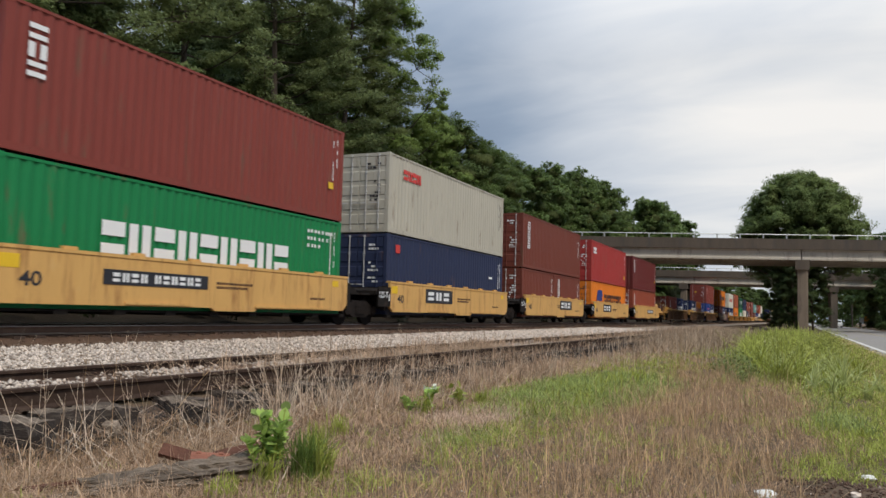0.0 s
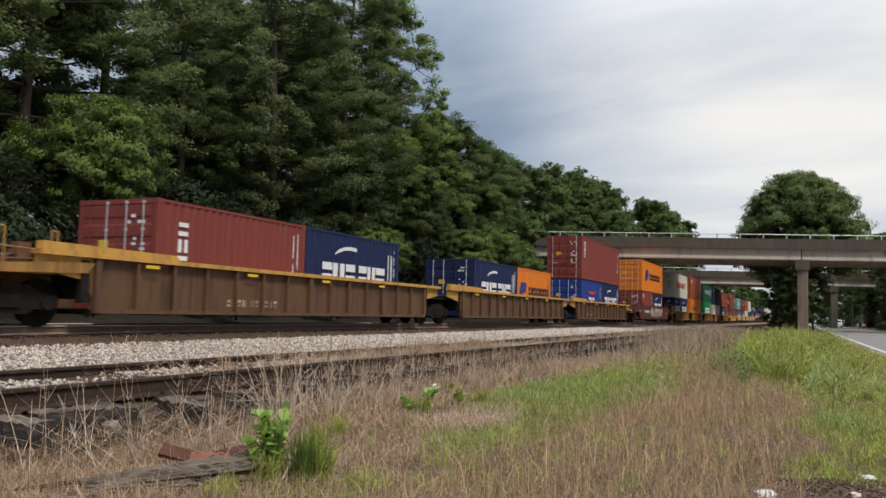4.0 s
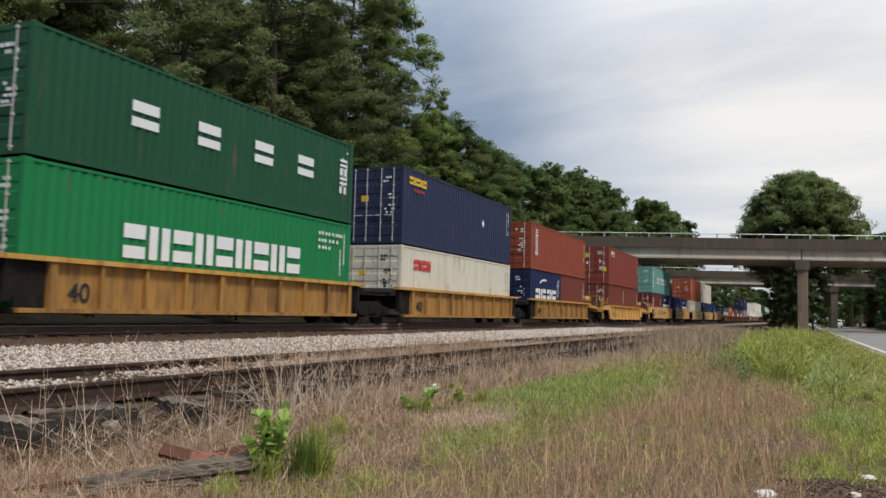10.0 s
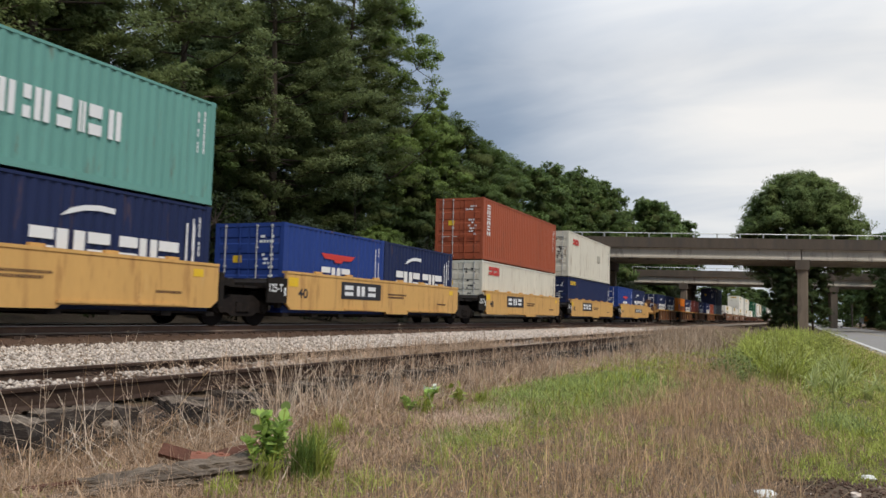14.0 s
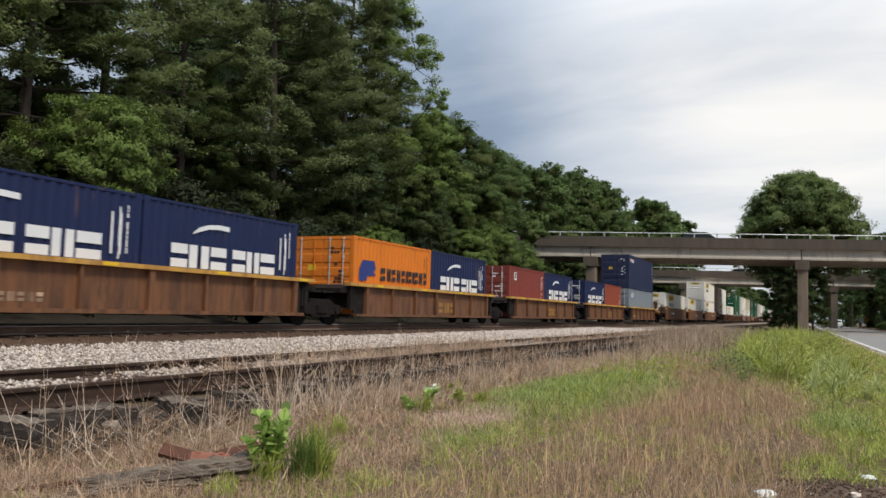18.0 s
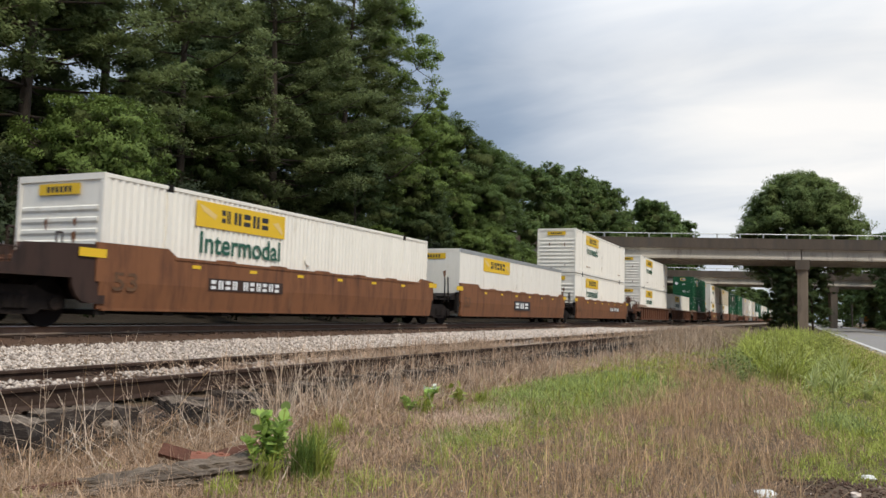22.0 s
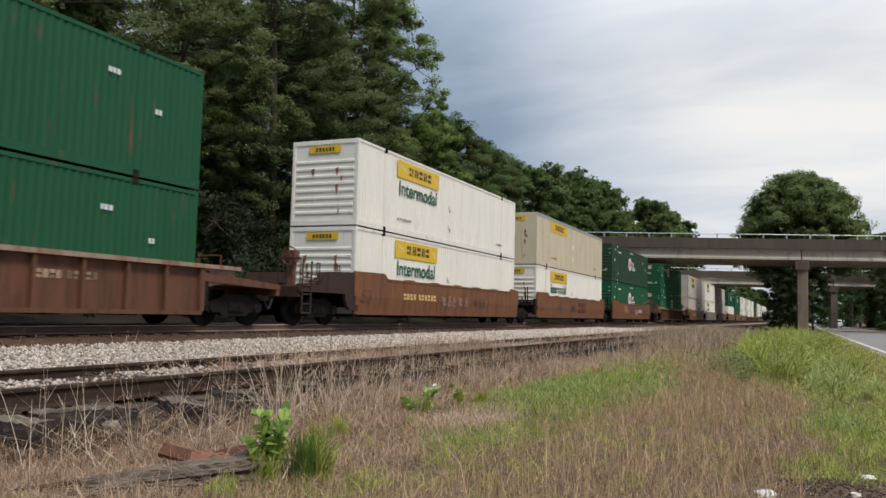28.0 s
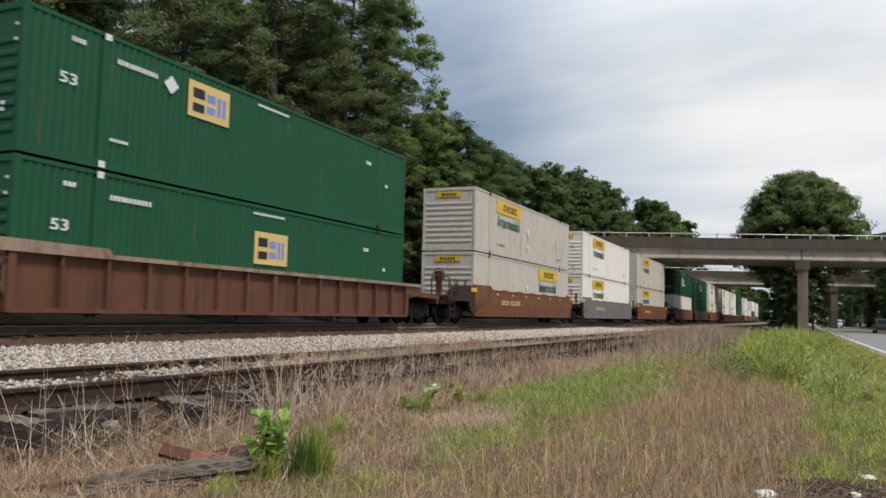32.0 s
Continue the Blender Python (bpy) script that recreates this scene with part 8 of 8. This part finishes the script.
def dark_weeds():
    """Low weeds round the mound, coloured dark for the shade in its hollows."""
    rng = np.random.default_rng(37)
    x, y = rng.uniform(13, 34, 520), rng.uniform(-1.6, 2.6, 520)
    k = rng.uniform(0, 1, 520) < np.clip(patch(x, y, 21, 0.75, 7, 1.1)+ 0.5 * patch(x, y, 13.5, 3.7, 2.5, 0.5), 0, 1) * np.clip(0.45 + 1.5 * vnoise(x, y, 0.6, 45), 0, 1)
    x, y = x[k], y[k]
    h = rng.uniform(0.05, 0.28, len(x))
    up = np.repeat([[0.0, 0.0, 1.0]], len(x), axis=0)
    v, soft = leaf_spray(rng, np.stack([x, y, zgrid(x, y) + h * 0.8], 1), up, rng.uniform(0.15, 0.34, len(x)), 300, 0.024, 0.8)
    tagged(hang("low_weeds", crown_mesh(v, soft), M["weed_dark"]), "low weeds toned dark for the hollow's shade", "weeds", kind="stuff")


leafy_mound()
dark_weeds()
broad_weed(4.34, 3.06, 0.43, 170, 3, 0.075)
broad_weed(4.26, 3.10, 0.30, 100, 4, 0.07)
broad_weed(7.85, 3.66, 0.27, 60, 5, 0.085, True)
broad_weed(7.7, 3.75, 0.20, 30, 6, 0.08)
broad_weed(8.9, 3.7, 0.25, 30, 7, 0.09, False, "grass")
grass_tuft(4.38, 2.86, 170, 0.30, 1, "weed_leaf")
grass_tuft(4.44, 2.78, 110, 0.24, 21, "grass")
grass_tuft(7.75, 3.6, 90, 0.22, 22, "grass")
grass_tuft(9.05, 3.48, 80, 0.16, 23, "grass")
grass_tuft(4.15, 2.98, 50, 0.22, 2, "grass")
grass_tuft(3.75, 3.0, 60, 0.13, 5, "grass")
grass_tuft(4.0, 3.15, 40, 0.10, 24, "grass")
grass_tuft(5.2, 3.3, 70, 0.24, 6, "grass")
grass_tuft(6.0, 3.6, 60, 0.20, 26, "grass")
tuft_rng = random.Random(12)
for k in range(46):
    x = tuft_rng.uniform(14, 46)
    y = tuft_rng.uniform(-1.1, 0.2 + 0.035 * x)
    grass_tuft(x, y, 34, tuft_rng.uniform(0.35, 0.8), 100 + k, ("grass", "grass_lush", "grass_pale", "mound_leaf")[k % 4], 0.007, 0.8, "arching clump of tall grass on the verge")
for k, (x, y, h) in enumerate(((15.5, 0.25, 0.60), (14.2, -0.2, 0.42), (15.0, -0.65, 0.40), (16.5, -0.95, 0.42), (13.2, -0.45, 0.36), (17.5, 0.6, 0.5), (12.4, -0.85, 0.36), (18.5, -0.5, 0.5), (13.6, -1.1, 0.4), (20, 0.1, 0.6))):
    grass_tuft(x, y, 16, h, 10 + k, "grass_pale", 0.012, 1.3, "coarse bright green grass clump")


def build_stubs():
    """Sawn-off tie ends lying against the siding, bleached on top and dark at their ends."""
    rows = ((4.08, 5.22, 8, 0.24, 0.62, 0.20, -0.46), (4.72, 5.20, 86, 0.22, 0.82, 0.22, -0.47), (3.55, 5.15, 4, 0.22, 0.74, 0.17, -0.475), (5.78, 5.08, -8, 0.21, 0.5, 0.17, -0.47), (6.7, 5.0, 70, 0.16, 0.6, 0.10, -0.50))
    for k, (x, y, turn, lx, ly, lz, z) in enumerate(rows):
        me = rough_box(71 + k, lx, ly, lz, 16, 0.008)
        me.materials.append(None)
        me.materials.append(None)
        for p in me.polygons:
            p.material_index = 1 if p.normal.z > 0.6 else 0
        ob = tagged(hang("tie_stub", me, M["tie"]), "short dark tie end with a bleached top beside the siding", "timber", group="old tie ends")
        ob.material_slots[1].link = "OBJECT"
        ob.material_slots[1].material = M["timber"]
        ob.matrix_basis = pose(x, y, z, 2, 0, turn)


build_stubs()


def split_log(seed, length, r, n=26):
    """A rotten log along y: split lengthwise into ragged splinters, hollowed at its thick end."""
    rng = np.random.default_rng(seed)
    mb = Mb()
    m = 24
    crest = np.where(np.arange(m) % 3 == 0, rng.uniform(0.62, 0.85, m), rng.uniform(0.92, 1.15, m))
    for j in range(n + 1):
        t = j / n
        thick = r * (0.45 + 0.55 * t ** 0.7)
        for i in range(m):
            a = 2 * math.pi * i / m
            q = thick * crest[i] * (1 + rng.normal(0, 0.10))
            mb.v.append((q * math.cos(a) * 1.25 + rng.normal(0, 0.004), (t - 0.5) * length + (rng.normal(0, 0.03) if j in (0, n) else 0), q * math.sin(a) * 0.8))
    for j in range(n):
        for i in range(m):
            mb.f.append([j * m + i, j * m + (i + 1) % m, (j + 1) * m + (i + 1) % m, (j + 1) * m + i][::-1])
    mb.v += [(0, -0.5 * length, 0), (0, 0.44 * length, 0)]
    k = len(mb.v) - 2
    mb.f += [[k, (i + 1) % m, i][::-1] for i in range(m)] + [[k + 1, n * m + i, n * m + (i + 1) % m] for i in range(m)]
    return mb.mesh("old_log")


def build_litter():
    ob = tagged(hang("old_log", split_log(61, 1.15, 0.125), M["timber"]), "rotten grey split log lying in the grass", "timber")
    ob.matrix_basis = pose(3.92, 3.40, -0.555, 2, 0, -123)
    ob = tagged(hang("old_log", split_log(62, 0.9, 0.05), M["timber"]), "split grey timber lying in dry grass", "timber")
    ob.matrix_basis = pose(3.55, 3.50, -0.585, 0, 0, -118)
    ob = tagged(hang("old_log", split_log(63, 0.8, 0.035), M["rust_plate"]), "rotten reddish timber lying in dry grass", "timber")
    ob.matrix_basis = pose(3.62, 3.82, -0.575, 0, 0, -112)
    steel = Mb().prism([(-0.075, 0), (0.075, 0), (0.075, 0.012), (0.035, 0.018), (-0.035, 0.018), (-0.075, 0.012)], "x", -0.12, 0.12).box(-0.12, 0.12, -0.075, -0.06, 0.01, 0.03).box(-0.09, -0.06, 0.035, 0.065, 0.012, 0.024).box(0.05, 0.08, 0.035, 0.065, 0.012, 0.024)
    bar = Mb().prism([(-0.05, 0), (0.05, 0), (0.05, 0.014), (-0.034, 0.014), (-0.034, 0.045), (-0.05, 0.045)], "x", -0.17, 0.17)
    for me, mat, x, y, z, rx, ry, rz in ((bar, "rust_plate", 4.30, 3.74, -0.53, 50, 16, -58), (bar, "rust_plate", 4.52, 3.52, -0.52, 40, -14, -74), (steel, "rust_red", 4.18, 3.44, -0.497, 14, 4, -52)):
        ob = tagged(hang("rail_plate", me.mesh("rail_plate"), M[mat]), "red-brown rusted steel tie plate on old timber" if me is steel else "dark rusted steel angle bar on old timber", "scrap metal", group="rusted plates")
        ob.matrix_basis = pose(x, y, z, rx, ry, rz)
    for name, mat, x, y, s, seed, label, flat in (("rock", "ballast", 4.86, 4.98, 0.07, 5, "grey lump of rock beside a tie", 0.95), ("litter_paper", "paper", 5.34, 0.20, 0.07, 6, "crumpled white paper on the gravel", 0.35), ("litter_paper", "paper", 6.45, -0.43, 0.055, 7, "small white paper scrap on the verge", 0.4), ("litter_paper", "paper", 5.05, -0.02, 0.03, 8, "torn white paper scrap on the gravel", 0.3),
                                                  ("rock", "stone", 5.6, -0.30, 0.03, 9, "small pale stone on the gravel", 0.7)):
        bm = bmesh.new()
        bmesh.ops.create_icosphere(bm, subdivisions=2, radius=s)
        rng = random.Random(seed)
        for v in bm.verts:
            v.co *= 1 + rng.uniform(-0.28, 0.3)
            v.co.z *= flat
        me = bpy.data.meshes.new(name)
        bm.to_mesh(me)
        bm.free()
        ob = tagged(hang(name, me, M[mat]), label, "rock" if name == "rock" else "litter")
        ob.matrix_basis = pose(x, y, ground_z(x, y) + s * flat * 0.6)


build_litter()


# ---- vehicles and road furniture ----
def wheel_part(parent, x, y, r, w=0.22):
    t = hang("wheel", shared(("tyre", r), lambda mb: mb.tube((0, -w / 2, 0), (0, w / 2, 0), r, n=18), True), M["rubber"], parent, (x, y, r))
    hang("rim", shared(("rim", r), lambda mb: mb.tube((0, -w / 2 - 0.01, 0), (0, w / 2 + 0.01, 0), r * 0.6, n=14)), M["galv"], t)


def road_car(name, paint_m, label, van=False):
    """A car along +x, its origin on the road under its middle."""
    car = tagged(empty(name), label, "car")
    body = [(-2.2, 0.35), (2.2, 0.35), (2.25, 0.62), (2.1, 0.82), (1.15, 0.95), (-2.15, 0.98), (-2.25, 0.7)]
    top = [(-2.1, 0.98), (-1.75, 1.46), (-1.5, 1.52), (0.2, 1.52), (0.45, 1.47), (1.2, 0.95)] if not van else [(-2.15, 0.98), (-2.0, 1.75), (-1.8, 1.82), (0.5, 1.82), (0.8, 1.72), (1.4, 0.95)]
    hang("body", Mb().prism(body, "y", -0.9, 0.9).mesh("body"), paint_m, car)
    hang("cabin", Mb().prism(top[::-1], "y", -0.8, 0.8).mesh("cabin"), paint_m, car)
    h = 1.40 if not van else 1.65
    for y in (-0.805, 0.8):
        hang("window", Mb().prism([(-1.55, 1.02), (0.75, 1.02), (0.25, h), (-1.35, h)], "y", y, y + 0.005).mesh("window"), M["glass"], car)
    hang("rear_window", Mb().box(-2.12, -1.85, -0.65, 0.65, 1.08, 1.36).mesh("rear_window"), M["glass"], car)
    for x in (-1.4, 1.4):
        for y in (-0.8, 0.8):
            wheel_part(car, x, y, 0.33)
    return car


def pickup():
    """A white pickup lorry along +x, its origin on the road under its middle."""
    t = tagged(empty("pickup_truck"), "white pickup truck crossing the road bridge", "pickup truck")
    hang("body", Mb().prism([(-2.8, 0.5), (2.75, 0.5), (2.8, 0.95), (2.65, 1.15), (1.4, 1.22), (-2.8, 1.22)], "y", -0.95, 0.95).mesh("body"), M["white_plastic"], t)
    hang("cabin", Mb().prism([(1.6, 1.22), (0.95, 1.85), (0.7, 1.92), (-0.55, 1.92), (-0.75, 1.85), (-0.85, 1.22)], "y", -0.86, 0.86).mesh("cabin"), M["white_plastic"], t)
    for y in (-0.866, 0.861):
        hang("window", Mb().prism([(-0.65, 1.28), (1.25, 1.28), (0.8, 1.78), (-0.55, 1.78)], "y", y, y + 0.005).mesh("window"), M["glass"], t)
    hang("tool_box", Mb().box(-1.25, -0.95, -0.85, 0.85, 1.22, 1.5).mesh("tool_box"), M["galv"], t)
    for x in (-1.75, 1.75):
        for y in (-0.82, 0.82):
            wheel_part(t, x, y, 0.38)
    return t


def lorry():
    """A red tractor with a white box trailer along +x; the origin is under the trailer's rear end."""
    t = tagged(empty("lorry"), "red articulated lorry with a plain white box trailer", "lorry")
    trailer = hang("trailer", Mb().prism([(0, 1.18), (16.1, 1.18), (16.1, 3.86), (15.9, 4.05), (0, 4.05)], "y", -1.28, 1.28).mesh("trailer"), M["white_plastic"], t, label="plain white box trailer")
    seam = shared("trailer_seam", lambda mb: mb.box(-0.015, 0.015, -1.285, -1.28, 1.3, 3.95))
    for i in range(1, 13):
        hang("panel_seam", seam, M["white_plastic"], trailer, (i * 1.24, 0, 0))
    hang("rear_frame", Mb().box(-0.04, 0.10, -1.30, -1.16, 1.1, 4.07).box(-0.04, 0.10, 1.16, 1.30, 1.1, 4.07).box(-0.04, 0.10, -1.16, 1.16, 3.93, 4.07).mesh("rear_frame"), M["galv"], trailer, label="steel frame round the rear doors")
    for y in (-1.285, 1.275):
        hang("top_rail", Mb().box(0.1, 15.9, y, y + 0.01, 3.93, 4.05).mesh("top_rail"), M["galv"], trailer)
    for y in (-0.9, -0.3, 0.3, 0.9):
        hang("door_bar", Mb().tube((-0.06, y, 1.2), (-0.06, y, 3.95), 0.02, n=6).mesh("door_bar"), M["galv"], trailer)
    # iron black puts the trailer's underside shadow into this rail
    hang("trailer_rail", Mb().box(0, 16.1, -1.29, 1.29, 0.92, 1.18).mesh("trailer_rail"), M["iron"], t, label="trailer rail blackened for the shadow beneath")
    hang("chassis", Mb().box(13.0, 22.0, -0.45, 0.45, 0.75, 1.1).mesh("chassis"), M["iron"], t)
    cab = hang("cab", Mb().prism([(16.6, 0.8), (18.7, 0.8), (18.7, 1.9), (18.25, 2.75), (17.95, 2.95), (16.9, 3.0), (16.6, 2.9)], "y", -1.1, 1.1).mesh("cab"), M["truck_red"], t, label="red cab")
    hang("bonnet", Mb().prism([(18.7, 0.8), (20.1, 0.7), (20.2, 1.0), (20.1, 1.65), (18.7, 1.95)], "y", -0.85, 0.85).mesh("bonnet"), M["truck_red"], cab)
    hang("side_window", Mb().prism([(17.4, 1.95), (18.45, 1.95), (18.15, 2.65), (17.4, 2.65)], "y", -1.106, -1.1).mesh("side_window"), M["glass"], cab)
    hang("windscreen", Mb().prism([(18.66, 2.0), (18.74, 2.0), (18.32, 2.72), (18.24, 2.72)], "y", -0.95, 0.95).mesh("windscreen"), M["glass"], cab)
    hang("sleeper_window", Mb().prism([(16.8, 2.0), (17.25, 2.0), (17.25, 2.5), (16.8, 2.5)], "y", -1.106, -1.1).mesh("sleeper_window"), M["glass"], cab)
    hang("visor", Mb().box(18.2, 18.62, -1.0, 1.0, 2.72, 2.80).mesh("visor"), M["galv"], cab)
    hang("bumper", Mb().box(20.1, 20.35, -1.1, 1.1, 0.45, 0.85).mesh("bumper"), M["galv"], cab)
    hang("mirror", Mb().box(18.5, 18.56, -1.42, -1.22, 1.85, 2.45).mesh("mirror"), M["galv"], cab)
    hang("fuel_tank", Mb().tube((16.9, -0.95, 0.75), (18.3, -0.95, 0.75), 0.3, n=12).mesh("fuel_tank"), M["galv"], cab)
    hang("exhaust_pipe", Mb().tube((16.5, -0.95, 1.0), (16.5, -0.95, 3.5), 0.08).mesh("exhaust_pipe"), M["galv"], cab)
    for x in (1.2, 2.5, 14.9, 16.1, 19.4):
        for y in (-1.1, 1.1):
            wheel_part(t, x, y, 0.5, 0.3)
    return t


LORRY = lorry()
BRIDGE_CARS = [  # car, time, metres along the near bridge at that time
    (road_car("car", M["white_plastic"], "white car crossing the road bridge"), 0.6, 6.4),
    (road_car("car", M["car_silver"], "silver car crossing the road bridge"), 0.8, 15.8),
    (road_car("car", M["white_plastic"], "white hatchback car crossing the road bridge"), 3.0, 4.9),
    (road_car("car", M["car_dark"], "dark car crossing the road bridge"), 6.6, 9.8),
    (road_car("car", M["car_silver"], "silver saloon car crossing the road bridge"), 11.0, 26.7),
    (road_car("car", M["white_plastic"], "white saloon car crossing the road bridge"), 11.8, 11.7),
    (road_car("car", M["car_silver"], "silver hatchback car crossing the road bridge"), 12.6, 2.4),
    (road_car("car", M["car_dark"], "low dark car crossing the road bridge ahead of a lorry"), 18.0, 9.6),
    (road_car("car", M["white_plastic"], "white car following the lorry over the bridge"), 20.6, 2.4),
    (road_car("car", M["car_silver"], "silver car following a white car over the bridge"), 21.0, -2.9),
    (road_car("car", M["car_dark"], "dark saloon car crossing the road bridge"), 24.6, 9.9),
    (pickup(), 28.6, 9.4),
    (road_car("car", M["truck_red"], "red sport utility car crossing the road bridge", True), 30.0, 15.2)]
FAR_CARS = [  # car, time, metres along the far bridge, speed
    (road_car("car", M["car_dark"], "dark car on the far road bridge"), 0.5, 5.1, -27.0),
    (road_car("car", M["car_silver"], "silver car on the far road bridge"), 6.4, -0.6, -27.0),
    (road_car("car", M["car_dark"], "dark saloon car on the far road bridge"), 18.0, 3.2, -27.0),
    (pickup(), 22.0, 5.0, -27.0),
    (road_car("car", M["white_plastic"], "white car on the far road bridge"), 32.0, -3.4, -27.0)]
parked = road_car("car", M["white_plastic"], "white car standing far down the road")
parked.matrix_basis = pose(177.4, -6.6, -0.535)
LEAVING = road_car("car", M["car_dark"], "dark green car driving away along the road")


def build_signs():
    s = tagged(empty("road_sign", pose(165, -10.9, -0.62)), "orange diamond warning sign on a post", "road sign")
    hang("post", Mb().tube((0, 0, 0), (0, 0, 2.2), 0.04).mesh("post"), M["galv"], s)
    hang("panel", Mb().prism([(-0.6, 1.75), (0, 1.15), (0.6, 1.75), (0, 2.35)], "x", -0.06, -0.045).mesh("panel"), M["sign_orange"], s, label="orange diamond panel")
    s = tagged(empty("road_sign", pose(160, -9.0 - 0.9, -0.62)), "small white rectangular road sign on a post", "road sign")
    hang("post", Mb().tube((0, 0, 0), (0, 0, 2.0), 0.04).mesh("post"), M["galv"], s)
    hang("panel", Mb().box(-0.06, -0.045, -0.35, 0.35, 1.2, 2.0).mesh("panel"), M["g_white"], s)
    p = tagged(empty("utility_pole", pose(200, -10.5, -0.7)), "thin grey utility pole beside the road", "pole")
    hang("shaft", Mb().tube((0, 0, 0), (0, 0, 5.2), 0.14, 0.1).mesh("shaft"), M["tie"], p)


build_signs()


# ---- moving things ----
def motions():
    times = [2.0 * i for i in range(17)]
    for thing, x, z in MOVING:
        walk(thing, [(t, pose(x - along(t), TRACK_Y, z)) for t in times])
    # traffic on the near bridge runs along it, away to the right
    deck = bridge_frame((86.19, 18.29, 8.25))
    ways = [(0.0, -140.0), (15.0, -100.0), (17.6, -51.5), (19.0, -15.1), (19.5, -2.1), (20.3, 18.7), (21.0, 36.9), (24.0, 92.0), (32.0, 120.0)]
    walk(LORRY, [(t, deck @ Matrix.Translation((u, 3.4, 0))) for t, u in ways])
    far_deck = bridge_frame((144.6, 12.0, 7.90))
    drives = [(c, t0, u0, 28.0, deck, 1.75) for c, t0, u0 in BRIDGE_CARS] + [(c, t0, u0, v, far_deck, 3.4) for c, t0, u0, v in FAR_CARS]
    for car, t0, u0, v, road_m, lane in drives:
        side = math.copysign(140.0, v)
        turn = Matrix.Rotation(0.0 if v > 0 else math.pi, 4, "Z")
        marks = {0.0: max(-140.0, min(140.0, u0 - v * t0)), t0: u0, 32.0: max(-140.0, min(140.0, u0 + v * (32.0 - t0)))}
        for lim in (-side, side):
            t = t0 + (lim - u0) / v
            if 0.0 < t < 32.0:
                marks[t] = lim
        walk(car, [(t, road_m @ Matrix.Translation((marks[t], lane, 0)) @ turn) for t in sorted(marks)])
    walk(LEAVING, [(0.0, pose(-520, -7.8, -0.535)), (16.0, pose(-213, -7.8, -0.535)), (32.0, pose(94, -7.8, -0.535))])


motions()
